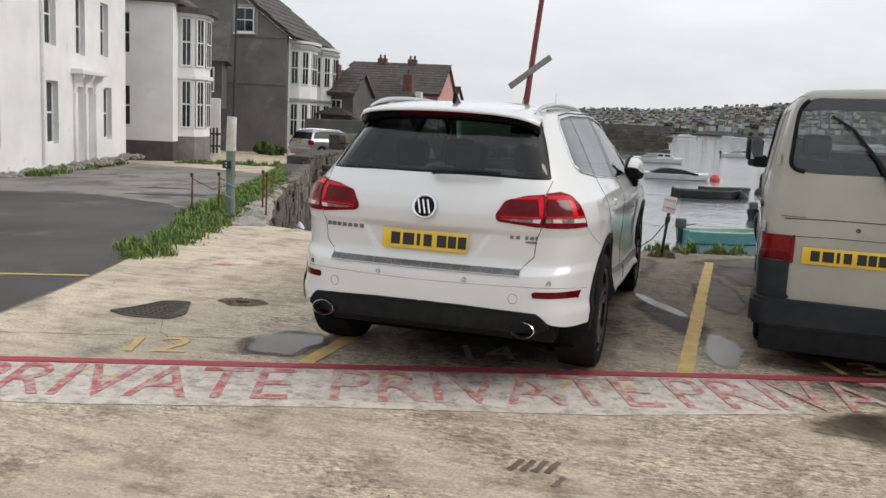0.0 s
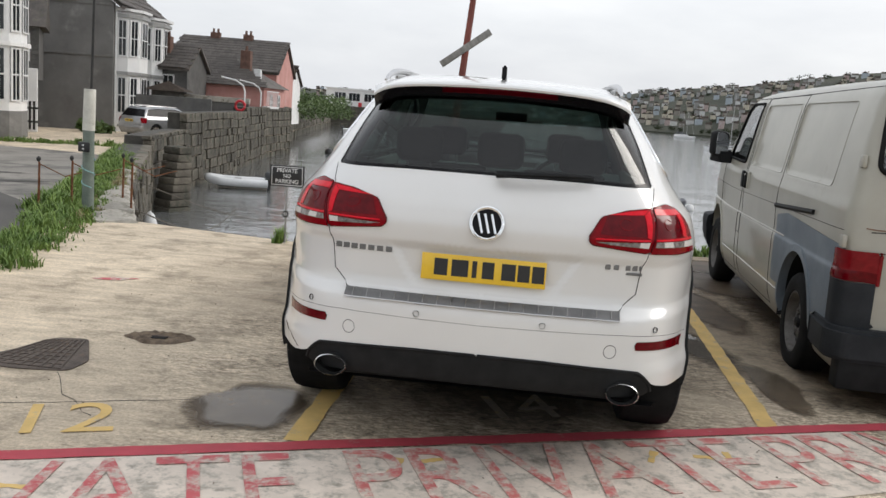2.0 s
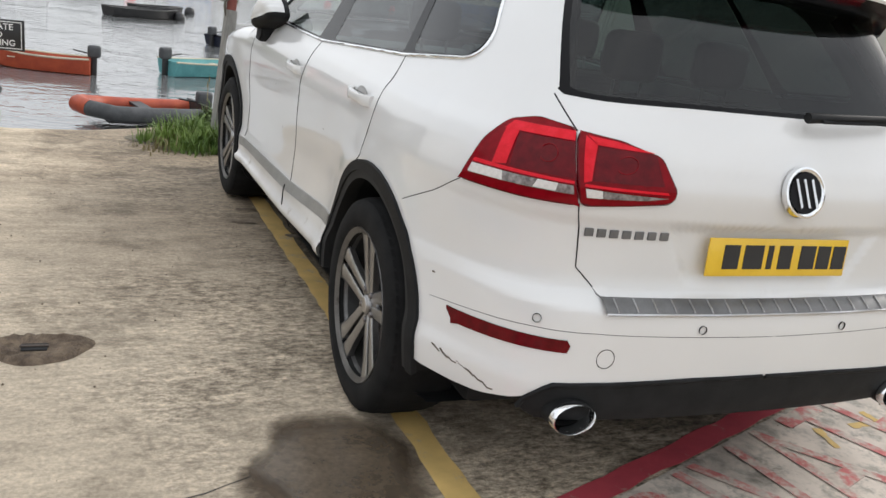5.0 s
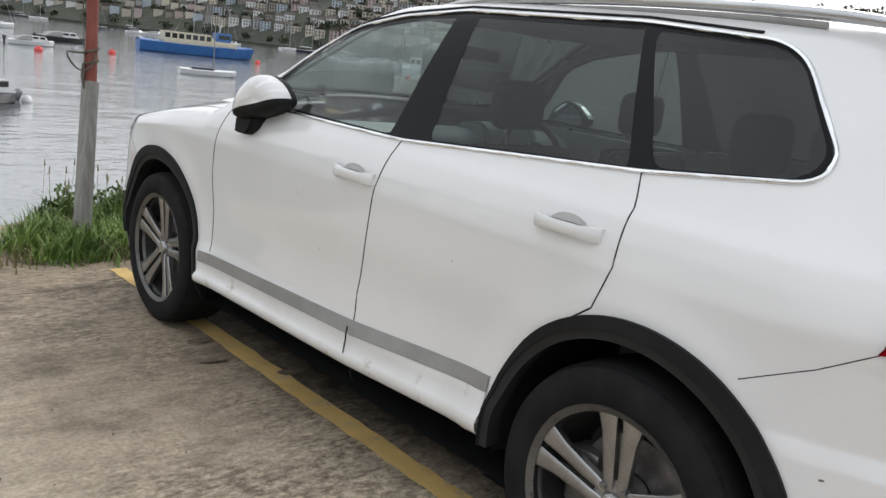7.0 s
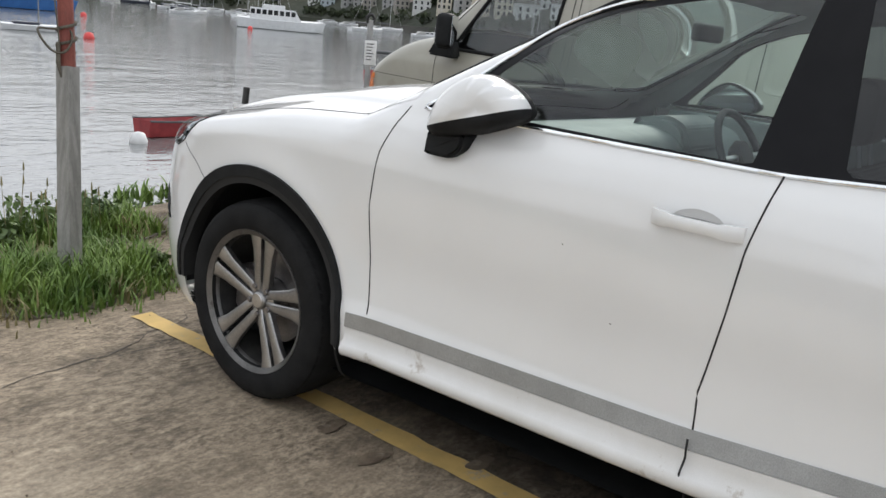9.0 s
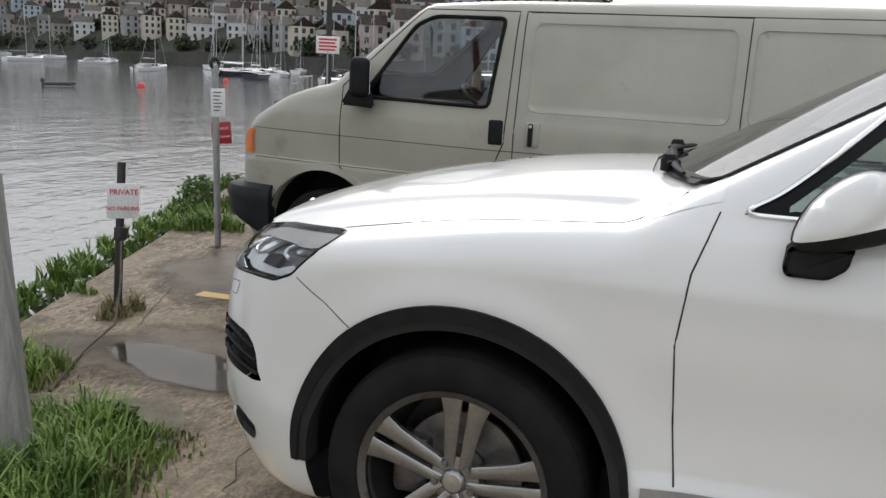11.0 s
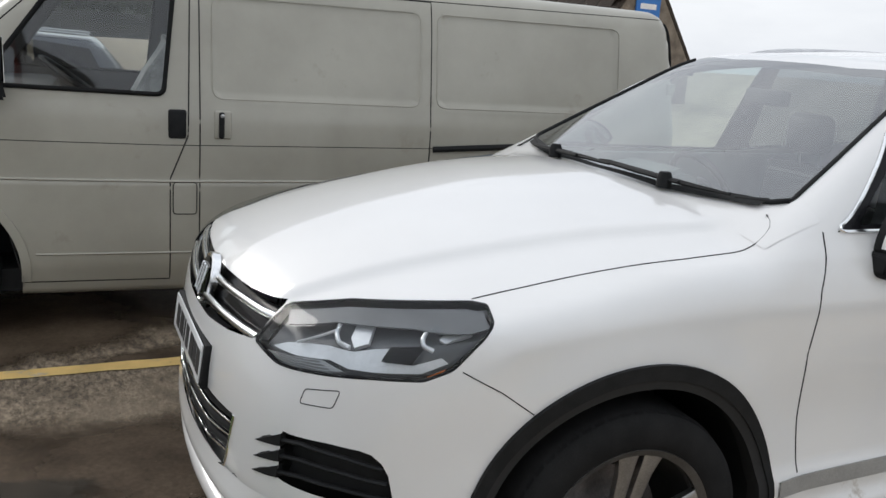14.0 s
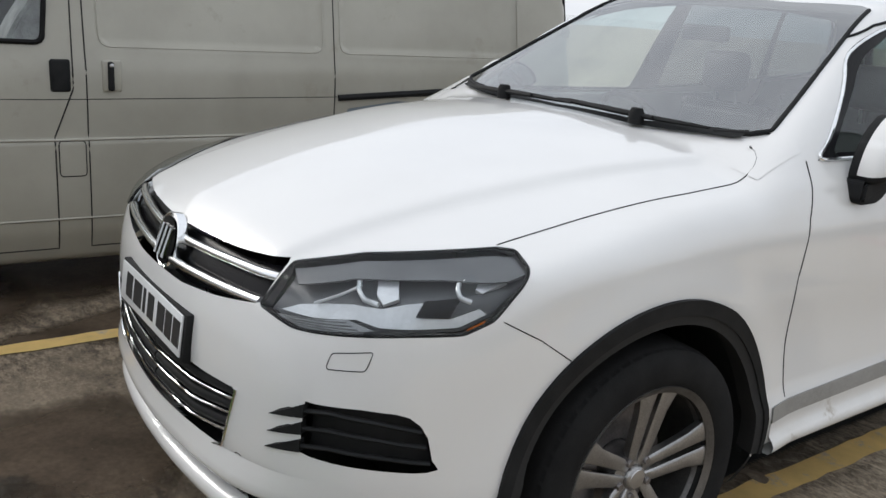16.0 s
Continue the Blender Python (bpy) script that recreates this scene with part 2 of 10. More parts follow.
def rod(a, b, r0, r1=None, sides=10, bm=None, caps=True):
    own = bmesh.new()
    a, b = Vector(a), Vector(b)
    r1 = r0 if r1 is None else r1
    bmesh.ops.create_cone(own, cap_ends=caps, segments=sides, radius1=r0, radius2=r1, depth=(b - a).length)
    turn = (b - a).to_track_quat("Z", "Y").to_matrix().to_4x4()
    return merge(bm, own, Matrix.Translation((a + b) / 2) @ turn)


def tube(points, radius, sides=6, closed=False, bm=None, flat=1.0):
    """A tube along a line of points; radius may be a list. flat squeezes it along z."""
    own = bm or bmesh.new()
    pts = [Vector(p) for p in points]
    n = len(pts)
    rings = []
    for i, p in enumerate(pts):
        a = pts[(i - 1) % n] if closed or i > 0 else pts[0]
        b = pts[(i + 1) % n] if closed or i < n - 1 else pts[-1]
        d = (b - a).normalized()
        u = d.cross(Vector((0, 0, 1)))
        u = d.cross(Vector((1, 0, 0))) if u.length < 0.05 else u
        u.normalize()
        w = d.cross(u)
        r = radius[i] if isinstance(radius, (list, tuple)) else radius
        rings.append([own.verts.new(p + u * math.cos(2 * math.pi * k / sides) * r + w * math.sin(2 * math.pi * k / sides) * r * flat) for k in range(sides)])
    for i in range(n if closed else n - 1):
        r0, r1 = rings[i], rings[(i + 1) % n]
        for k in range(sides):
            own.faces.new((r0[k], r0[(k + 1) % sides], r1[(k + 1) % sides], r1[k]))
    if not closed:
        own.faces.new(rings[0][::-1])
        own.faces.new(rings[-1])
    return own


def prism(outline, depth, axis="y", bm=None, bevel=0.0):
    """A flat outline (u, v) given thickness along an axis, from 0 to depth."""
    own = bmesh.new()
    make = {"x": lambda u, v, d: (d, u, v), "y": lambda u, v, d: (u, d, v), "z": lambda u, v, d: (u, v, d)}[axis]
    face = own.faces.new([own.verts.new(make(u, v, 0)) for u, v in outline])
    ext = bmesh.ops.extrude_face_region(own, geom=[face])
    for v in ext["geom"]:
        if isinstance(v, bmesh.types.BMVert):
            v.co += Vector(make(0, 0, depth))
    bmesh.ops.recalc_face_normals(own, faces=own.faces)
    if bevel:
        bmesh.ops.bevel(own, geom=own.edges[:], offset=bevel, segments=2, affect="EDGES")
    return merge(bm, own)


def lathe(profile, sides=40, axis="x", bm=None):
    """Turn (radius, place) pairs round an axis."""
    own = bm or bmesh.new()
    rings = []
    for r, h in profile:
        ring = []
        for k in range(sides):
            a = 2 * math.pi * k / sides
            c, s = r * math.cos(a), r * math.sin(a)
            ring.append(own.verts.new({"x": (h, c, s), "y": (c, h, s), "z": (c, s, h)}[axis]))
        rings.append(ring)
    for r0, r1 in zip(rings, rings[1:]):
        for k in range(sides):
            own.faces.new((r0[k], r0[(k + 1) % sides], r1[(k + 1) % sides], r1[k]))
    return own


def rounded(points, radius, steps=4):
    """The outline with its corners rounded."""
    out, n = [], len(points)
    for i, p in enumerate(points):
        a, b, c = (np.array(q, float) for q in (points[i - 1], p, points[(i + 1) % n]))
        r0, r1 = min(radius, np.linalg.norm(a - b) / 2), min(radius, np.linalg.norm(c - b) / 2)
        s, e = b + (a - b) / np.linalg.norm(a - b) * r0, b + (c - b) / np.linalg.norm(c - b) * r1
        for k in range(steps + 1):
            t = k / steps
            out.append(tuple((1 - t) ** 2 * s + 2 * t * (1 - t) * b + t * t * e))
    return out


def dense(points, step=0.006, closed=True):
    pts = np.array(points, float)
    nxt = np.roll(pts, -1, 0) if closed else pts[1:]
    out = []
    for a, b in zip(pts, nxt):
        n = max(1, int(np.linalg.norm(b - a) / step))
        out += [a + (b - a) * k / n for k in range(n)]
    if not closed:
        out.append(pts[-1])
    return np.array(out)


def inside(poly, u, v):
    poly = np.array(poly, float)
    hit = np.zeros(u.shape, bool)
    for (u0, v0), (u1, v1) in zip(poly, np.roll(poly, -1, 0)):
        if v0 != v1:
            hit ^= ((v0 > v) != (v1 > v)) & (u < (u1 - u0) * (v - v0) / (v1 - v0) + u0)
    return hit


def words(text, size, material, parent, matrix, name="lettering", depth=0.001, bold=0.0):
    """Built-in letters as a mesh, centred, in the plane of matrix."""
    c = bpy.data.curves.new(name, "FONT")
    c.body, c.size, c.align_x, c.align_y, c.extrude, c.offset = text, size, "CENTER", "CENTER", depth, bold
    ob = bpy.data.objects.new("tmp_text", c)
    scene.collection.objects.link(ob)
    mesh = bpy.data.meshes.new_from_object(ob.evaluated_get(bpy.context.evaluated_depsgraph_get()))
    bpy.data.objects.remove(ob)
    bpy.data.curves.remove(c)
    mesh.materials.clear()
    return part(name, mesh, material, parent, matrix=matrix)


def offset(outline, d):
    """A closed outline moved outwards by d."""
    o = np.array(outline, float)
    t = np.roll(o, -1, 0) - np.roll(o, 1, 0)
    n = np.stack([t[:, 1], -t[:, 0]], 1) / np.maximum(np.linalg.norm(t, axis=1), 1e-9)[:, None]
    turn = (np.roll(o, -1, 0)[:, 0] - o[:, 0]) @ (np.roll(o, -1, 0)[:, 1] + o[:, 1])
    return [tuple(q) for q in o + n * d * (1 if turn < 0 else -1)]


def soft(name, dark, light, low=0.42, rough=0.55, spec=0.3, strength=1.0, fade=0.45):
    """A stain or painted shade with a ragged edge that thins out: it lies on a sheet whose rim is marked."""
    m, nodes, links, p = nodes_of(name)
    vec = nodes.new("ShaderNodeTexCoord").outputs["Object"]
    colour, _ = tinted(nodes, links, vec, dark, light, 3.0, 6.0)
    grain, gfac = tinted(nodes, links, vec, (0.75,) * 3, (1.2,) * 3, 45, 4.0, 0.3, 0.7)
    links.new(blend(nodes, links, colour, grain, 1.0, "MULTIPLY"), p.inputs["Base Color"])
    p.inputs["Roughness"].default_value, p.inputs["Specular IOR Level"].default_value = rough, spec
    rim = nodes.new("ShaderNodeAttribute")
    rim.attribute_name = "rim"
    ragged = nodes.new("ShaderNodeTexNoise")
    ragged.inputs["Scale"].default_value, ragged.inputs["Detail"].default_value, ragged.inputs["Roughness"].default_value = 3.5, 9.0, 0.7
    links.new(vec, ragged.inputs["Vector"])
    add = nodes.new("ShaderNodeMath")
    add.operation = "ADD"
    links.new(rim.outputs["Fac"], add.inputs[0])
    links.new(ragged.outputs["Fac"], add.inputs[1])
    edge = nodes.new("ShaderNodeMapRange")
    edge.inputs["From Min"].default_value, edge.inputs["From Max"].default_value, edge.inputs["To Max"].default_value = low + 0.3, low + 0.3 + fade, strength
    links.new(add.outputs[0], edge.inputs["Value"])
    links.new(edge.outputs["Result"], p.inputs["Alpha"])
    return m
# ---- the shape of the white car: one smooth solid, y forward, rear axle at y 0 ----
def ramp(v, *pairs):
    """Smooth (monotone cubic) curve through (place, value) pairs."""
    xs, ys = np.array(pairs, float).T
    d = np.diff(ys) / np.diff(xs)
    m = np.concatenate([[d[0]], np.where(d[:-1] * d[1:] > 0, 2 * d[:-1] * d[1:] / np.where(d[:-1] + d[1:] == 0, 1, d[:-1] + d[1:]), 0), [d[-1]]])
    v = np.clip(v, xs[0], xs[-1])
    i = np.clip(np.searchsorted(xs, v) - 1, 0, len(xs) - 2)
    h = xs[i + 1] - xs[i]
    s = (v - xs[i]) / h
    return (ys[i] * (1 + 2 * s) * (1 - s) ** 2 + ys[i + 1] * s * s * (3 - 2 * s)
            + h * m[i] * s * (1 - s) ** 2 - h * m[i + 1] * s * s * (1 - s))


def smax(a, b, k):
    h = np.maximum(k - np.abs(a - b), 0)
    return np.maximum(a, b) + h * h / (4 * k)


def smin(a, b, k):
    return -smax(-a, -b, k)


def suv_solid(x, y, z):
    ax = np.abs(x)
    w = np.clip((z - 1.12) / 0.5, 0, 1.3)
    half = (ramp(y, (-0.95, 0.905), (-0.5, 0.938), (0, 0.955), (0.6, 0.945), (1.5, 0.95), (2.3, 0.95), (2.9, 0.958), (3.3, 0.94), (3.6, 0.915), (3.9, 0.87))
            + ramp(z, (0.15, -0.11), (0.26, -0.035), (0.36, 0.004), (0.47, 0.008), (0.54, -0.008), (0.66, -0.014), (0.85, -0.002), (0.98, 0.0),
                   (1.05, -0.012), (1.12, -0.038), (1.17, -0.07), (1.25, -0.112), (1.4, -0.185), (1.55, -0.265), (1.65, -0.33), (1.8, -0.45))
            - w * ramp(y, (-0.9, 0.15), (-0.3, 0.09), (0.5, 0.03), (1.2, 0.0), (2.0, 0.02), (2.6, 0.05)))
    for yw in (0.0, 2.893):
        r = np.hypot(y - yw, z - 0.385)
        half = half + 0.014 * np.exp(-((r - 0.50) / 0.075) ** 2) * (z < 1.1)
    side = ax - half
    roof = ramp(y, (-0.95, 1.585), (-0.75, 1.62), (-0.4, 1.662), (0, 1.69), (0.5, 1.705), (1.0, 1.70), (1.5, 1.672), (1.9, 1.62), (2.4, 1.5)) - 0.09 * ax ** 2
    screen = 1.215 + (2.47 - y - 0.22 * ax ** 2) * 0.53
    hood = ramp(y, (1.8, 1.25), (2.4, 1.215), (2.8, 1.185), (3.2, 1.12), (3.5, 1.05), (3.7, 0.985), (3.8, 0.94), (3.95, 0.83)) - 0.125 * ax ** 2
    hood = hood + 0.018 / (1 + np.exp(np.clip((ax - ramp(y, (2.5, 0.665), (2.9, 0.61), (3.25, 0.555), (3.47, 0.52), (3.7, 0.49))) / 0.011, -30, 30)))
    top = z - smin(roof, smax(screen, hood, 0.02), 0.06)
    rear = (ramp(z, (0.2, -0.78), (0.33, -0.88), (0.42, -0.925), (0.5, -0.935), (0.64, -0.937), (0.705, -0.93), (0.735, -0.90), (0.755, -0.875), (0.80, -0.868), (0.92, -0.872),
                 (0.965, -0.893), (1.03, -0.90), (1.1, -0.885), (1.17, -0.85), (1.24, -0.805), (1.35, -0.745), (1.45, -0.69), (1.58, -0.60), (1.7, -0.5))
            + 0.03 * (ax / 0.6) ** 2 + 0.5 * (ax / (half + 0.015)) ** 9) - y
    # the hollow that holds the number plate, under a sharp upper lip
    hollow = np.clip((0.31 + 0.62 * (z - 0.78) - ax) / 0.035, 0, 1) * np.clip((0.952 - z) / 0.024, 0, 1) * np.clip((z - 0.765) / 0.05, 0, 1)
    rear = rear + 0.014 * hollow
    front = y - (ramp(z, (0.15, 3.70), (0.28, 3.80), (0.40, 3.855), (0.52, 3.875), (0.66, 3.872), (0.76, 3.862), (0.85, 3.84), (0.93, 3.80), (1.0, 3.74), (1.1, 3.6))
                 - 0.19 * ax ** 2 - 0.32 * (ax / 0.94) ** 8)
    f = smax(side, top, 0.07)
    f = smax(f, rear, 0.05)
    f = smax(f, front, 0.05)
    return smax(f, 0.2 - z, 0.05)


class Shell:
    """The skin of a smooth solid, as a fine grid over its left half, cut into panels along outlines."""

    def __init__(self, solid, y0, y1, zc, tail, nose, cell):
        self.solid, self.tail, self.nose = solid, tail, nose
        ny, na, nt = int((y1 - y0) / cell), int(0.95 / cell), int(3.0 / cell)
        rows = [(y0, -a) for a in np.linspace(89.9, 0, na)[:-1]] + [(y, 0) for y in np.linspace(y0, y1, ny)] + [(y1, a) for a in np.linspace(0, 89.9, na)[1:]]
        th = np.linspace(0, np.pi, nt)
        yy, aa = np.radians(np.array(rows)).T
        yy = np.degrees(yy)[:, None]
        aa = aa[:, None]
        d = np.stack([-np.sin(th) * np.cos(aa), np.sin(aa) + 0 * th, -np.cos(th) * np.cos(aa)], -1).reshape(-1, 3)
        o = np.stack([0 * th + 0 * yy, yy + 0 * th, zc + 0 * th + 0 * yy], -1).reshape(-1, 3)
        lo, hi = np.zeros(len(d)), np.full(len(d), 2.5)
        for _ in range(26):
            mid = (lo + hi) / 2
            out = solid(*(o + mid[:, None] * d).T) > 0
            lo, hi = np.where(out, lo, mid), np.where(out, mid, hi)
        self.v = o + hi[:, None] * d
        self.v[:, 0] = np.minimum(self.v[:, 0], 0)
        n, m = len(rows), nt
        idx = np.arange(n * m).reshape(n, m)
        self.f = np.stack([idx[:-1, :-1], idx[:-1, 1:], idx[1:, 1:], idx[1:, :-1]], -1).reshape(-1, 4)
        self.e = np.concatenate([np.stack([idx[:-1].ravel(), idx[1:].ravel()], -1), np.stack([idx[:, :-1].ravel(), idx[:, 1:].ravel()], -1)])
        self.fixed = np.zeros(n * m, bool)
        self.used = np.zeros(len(self.f), bool)
        self.left = {}

    def normal(self, p, h=0.004):
        g = np.stack([self.solid(*(p + h * e).T) - self.solid(*(p - h * e).T) for e in np.eye(3)], -1)
        return g / np.maximum(np.linalg.norm(g, axis=1), 1e-9)[:, None]

    def flatten(self, mode, p):
        if mode == "side":
            return p[:, 1], p[:, 2]
        if mode == "top":
            return -p[:, 0], p[:, 1]
        return (-p[:, 0] + self.nose - p[:, 1] if mode == "front" else -p[:, 0] + p[:, 1] - self.tail), p[:, 2]

    def facing(self, mode, p, n):
        if mode == "side":
            return n[:, 0] < -0.2
        if mode == "top":
            return n[:, 2] > 0.12
        if mode == "front":
            return (p[:, 1] > self.nose - 1.0) & (n[:, 1] - n[:, 0] > 0.25)
        return (p[:, 1] < self.tail + 1.0) & (-n[:, 1] - n[:, 0] > 0.25)

    def put(self, mode, u, v, lift=0.0):
        """The places on the left half's skin of flat places (u, v)."""
        u, v = np.asarray(u, float), np.asarray(v, float)
        make = {"side": lambda t: (-t, u, v), "top": lambda t: (-u, v, t),
                "front": lambda t: (-(u / 2 + t), self.nose - u / 2 + t, v), "rear": lambda t: (-(u / 2 + t), self.tail + u / 2 - t, v)}[mode]
        hi = np.full(u.shape, 2.2 if mode == "top" else 1.3)
        lo = hi.copy()
        found = np.zeros(u.shape, bool)
        for step in np.arange(hi[0] if hi.size else 1, -0.6, -0.02):
            t = np.full(u.shape, step)
            hit = (self.solid(*make(t)) < 0) & ~found
            lo = np.where(hit, step, lo)
            found |= hit
        hi = lo + 0.02
        for _ in range(18):
            mid = (lo + hi) / 2
            out = self.solid(*make(mid)) > 0
            lo, hi = np.where(out, lo, mid), np.where(out, mid, hi)
        p = np.stack(make(lo), -1)
        if lift:
            p = p + lift * self.normal(p)
        return p

    def cut(self, mode, outline):
        """Move grid corners onto an outline, so that panels part along it."""
        n = self.normal(self.v)
        ok = self.facing(mode, self.v, n)
        u, v = self.flatten(mode, self.v)
        line = dense(outline)
        ins = inside(outline, u, v)
        e = self.e[(ins[self.e[:, 0]] != ins[self.e[:, 1]]) & ok[self.e[:, 0]] & ok[self.e[:, 1]]]
        if not len(e):
            return
        ids = np.unique(e)
        q = np.stack([u[ids], v[ids]], -1)
        dist = ((q[:, None] - line[None]) ** 2).sum(-1)
        best = dist.argmin(1)
        near = dict(zip(ids.tolist(), zip(dist.min(1).tolist(), best.tolist())))
        chosen = {}
        for a, b in e.tolist():
            if a in chosen or b in chosen:
                continue
            a, b = (a, b) if near[a][0] < near[b][0] else (b, a)
            pick = a if not self.fixed[a] else b if not self.fixed[b] else None
            if pick is not None:
                chosen[pick] = near[pick][1]
        keys = np.array(list(chosen), int)
        if len(keys):
            spots = line[list(chosen.values())]
            mid = np.abs(self.v[keys, 0]) < 1e-6
            moved = self.put(mode, spots[:, 0], spots[:, 1])
            good = np.linalg.norm(moved - self.v[keys], axis=1) < 0.06
            moved[:, 0] = np.minimum(moved[:, 0], 0)
            moved[mid, 0] = 0
            self.v[keys[good]] = moved[good]
            self.fixed[keys[good]] = True

    def split(self):
        """Part the squares into triangles, along the outlines where they cross a square."""
        q = self.f
        k = self.fixed[q]
        turn = (k[:, 1] & k[:, 3] & ~(k[:, 0] & k[:, 2]))[:, None]
        a = np.where(turn, q[:, [0, 1, 3]], q[:, [0, 1, 2]])
        b = np.where(turn, q[:, [1, 2, 3]], q[:, [0, 2, 3]])
        self.f = np.concatenate([a, b])
        # leave out slivers that the cutting folded over
        t = self.v[self.f]
        g = np.cross(t[:, 1] - t[:, 0], t[:, 2] - t[:, 0])
        way = (g * self.normal(t.mean(1))).sum(1) / np.maximum(np.linalg.norm(g, axis=1), 1e-12)
        way = way * np.sign(np.median(way))
        self.f = self.f[(way > 0.15) & (np.linalg.norm(g, axis=1) > 1e-9)]
        self.used = np.zeros(len(self.f), bool)

    def panel(self, mode, outline, extra=None):
        """Take the faces inside an outline."""
        c = self.v[self.f].mean(1)
        u, v = self.flatten(mode, c)
        take = inside(outline, u, v) & self.facing(mode, c, self.normal(c)) & ~self.used
        if extra is not None:
            take &= extra(c)
        self.used |= take
        return self.f[take]

    def rest(self):
        take = ~self.used
        self.used |= True
        return self.f[take]

    def mesh(self, name, faces, half="both", lift=0.0):
        ids, inv = np.unique(faces, return_inverse=True)
        p = self.v[ids]
        nn = self.normal(p)
        p = p + lift * nn
        f = inv.reshape(-1, 3)
        flip = np.array([-1.0, 1, 1])
        if half == "right":
            p, nn, f = p * flip, nn * flip, f[:, ::-1]
        elif half == "both":
            k = len(p)
            centre = np.abs(p[:, 0]) < 1e-5
            other = np.where(centre, np.arange(k), np.arange(k) + k)
            f = np.concatenate([f, other[f][:, ::-1]])
            p, nn = np.concatenate([p, p * flip]), np.concatenate([nn, nn * flip])
        me = bpy.data.meshes.new(name)
        me.from_pydata(p.tolist(), [], f.tolist())
        me.polygons.foreach_set("use_smooth", [True] * len(me.polygons))
        me.normals_split_custom_set_from_vertices(nn.tolist())
        return me

    def line(self, mode, points, radius, closed=False, lift=0.0, side=-1, sides=5, step=0.02, flat=1.0, bm=None):
        pts = dense(points, step, closed)
        p = self.put(mode, pts[:, 0], pts[:, 1], lift)
        if side > 0:
            p = p * np.array([-1.0, 1, 1])
        return tube(p.tolist(), radius, sides, closed, bm=bm, flat=flat)

    def band(self, mode, outer, inner, lift, name, half="left"):
        """A raised strip between two open lines of equally many points."""
        po, pi = self.put(mode, *np.array(outer).T, lift), self.put(mode, *np.array(inner).T, lift)
        pb, pc = self.put(mode, *np.array(outer).T, -0.01), self.put(mode, *np.array(inner).T, -0.05)
        bm = bmesh.new()
        s = 1 if half == "left" else -1
        rows = [[bm.verts.new((s * q[0], q[1], q[2])) for q in row] for row in (pb, po, pi, pc)]
        for r0, r1 in zip(rows, rows[1:]):
            for k in range(len(r0) - 1):
                bm.faces.new((r0[k], r0[k + 1], r1[k + 1], r1[k]))
        return bm


# ---- the white car ----
suv = thing("suv_car", "clean white five-door estate suv parked on concrete bay", "car")
hull = Shell(suv_solid, -0.42, 3.25, 0.78, -0.93, 3.87, 0.0165)
DLO = rounded([(2.235, 1.185), (1.1, 1.178), (0.14, 1.236), (-0.30, 1.283), (-0.318, 1.345), (-0.142, 1.555), (-0.05, 1.600), (0.383, 1.629), (1.124, 1.632), (1.45, 1.597), (1.68, 1.551), (1.80, 1.507), (1.89, 1.460), (2.04, 1.322), (2.15, 1.228)], 0.05)
FGLASS = rounded([(2.13, 1.203), (1.185, 1.19), (1.155, 1.610), (1.33, 1.594), (1.65, 1.537), (1.80, 1.480), (1.87, 1.435), (2.0, 1.315)], 0.012)
RGLASS = rounded([(0.975, 1.2), (0.19, 1.244), (0.375, 1.611), (1.045, 1.614)], 0.015)
QGLASS = rounded([(0.115, 1.252), (-0.265, 1.289), (-0.296, 1.345), (-0.135, 1.545), (-0.05, 1.588), (0.335, 1.61)], 0.04)
SILL_LOW = [(2.44, 0.37), (1.2, 0.395), (0.43, 0.42), (0.43, 0.05), (2.44, 0.05)]
FDOOR = [(2.275, 1.185), (2.325, 1.04), (2.345, 0.86), (2.33, 0.65), (2.312, 0.5), (2.295, 0.30), (1.17, 0.30), (1.18, 0.5), (1.19, 0.62), (1.155, 0.83), (1.135, 1.0), (1.103, 1.178)]
RDOOR = [(1.103, 1.178), (1.135, 1.0), (1.155, 0.83), (1.19, 0.62), (1.18, 0.5), (1.17, 0.30), (0.42, 0.30), (0.42, 0.5), (0.36, 0.72), (0.13, 0.885), (0.093, 1.0), (0.10, 1.15), (0.14, 1.238)]


def arch_ring(yw, r, a0=-14, a1=194, n=56):
    return [(yw + r * math.cos(radians(a)), 0.385 + r * math.sin(radians(a))) for a in np.linspace(a0, a1, n)]


ARCHES = [arch_ring(yw, 0.447) + [(yw - 0.43, 0.05), (yw + 0.43, 0.05)] for yw in (0.0, 2.893)]
TAIL_OUT = rounded([(1.262, 0.985), (1.19, 1.10), (1.11, 1.157), (1.0, 1.177), (0.852, 1.167), (0.778, 0.99), (0.99, 0.985)], 0.02)
TAIL_IN = rounded([(0.832, 1.163), (0.68, 1.152), (0.538, 1.122), (0.462, 1.04), (0.478, 1.014), (0.762, 0.99)], 0.018)
REAR_GLASS = rounded([(-0.6, 1.255), (0.5, 1.252), (0.80, 1.245), (0.963, 1.246), (1.052, 1.415), (1.105, 1.53), (1.12, 1.575), (-0.6, 1.59)], 0.012)
REAR_PANE = rounded([(-0.6, 1.268), (0.5, 1.265), (0.80, 1.260), (0.928, 1.263), (1.018, 1.415), (1.070, 1.53), (1.08, 1.562), (-0.6, 1.575)], 0.012)
GATE = [(-0.6, 0.718), (0.58, 0.722), (0.66, 0.745), (0.752, 0.81), (0.77, 0.99), (0.845, 1.165), (0.985, 1.24), (1.07, 1.415), (1.123, 1.53), (1.15, 1.66), (-0.6, 1.66)]
LEDGE = [(-0.6, 0.741), (0.60, 0.741), (0.605, 0.710), (-0.6, 0.708)]
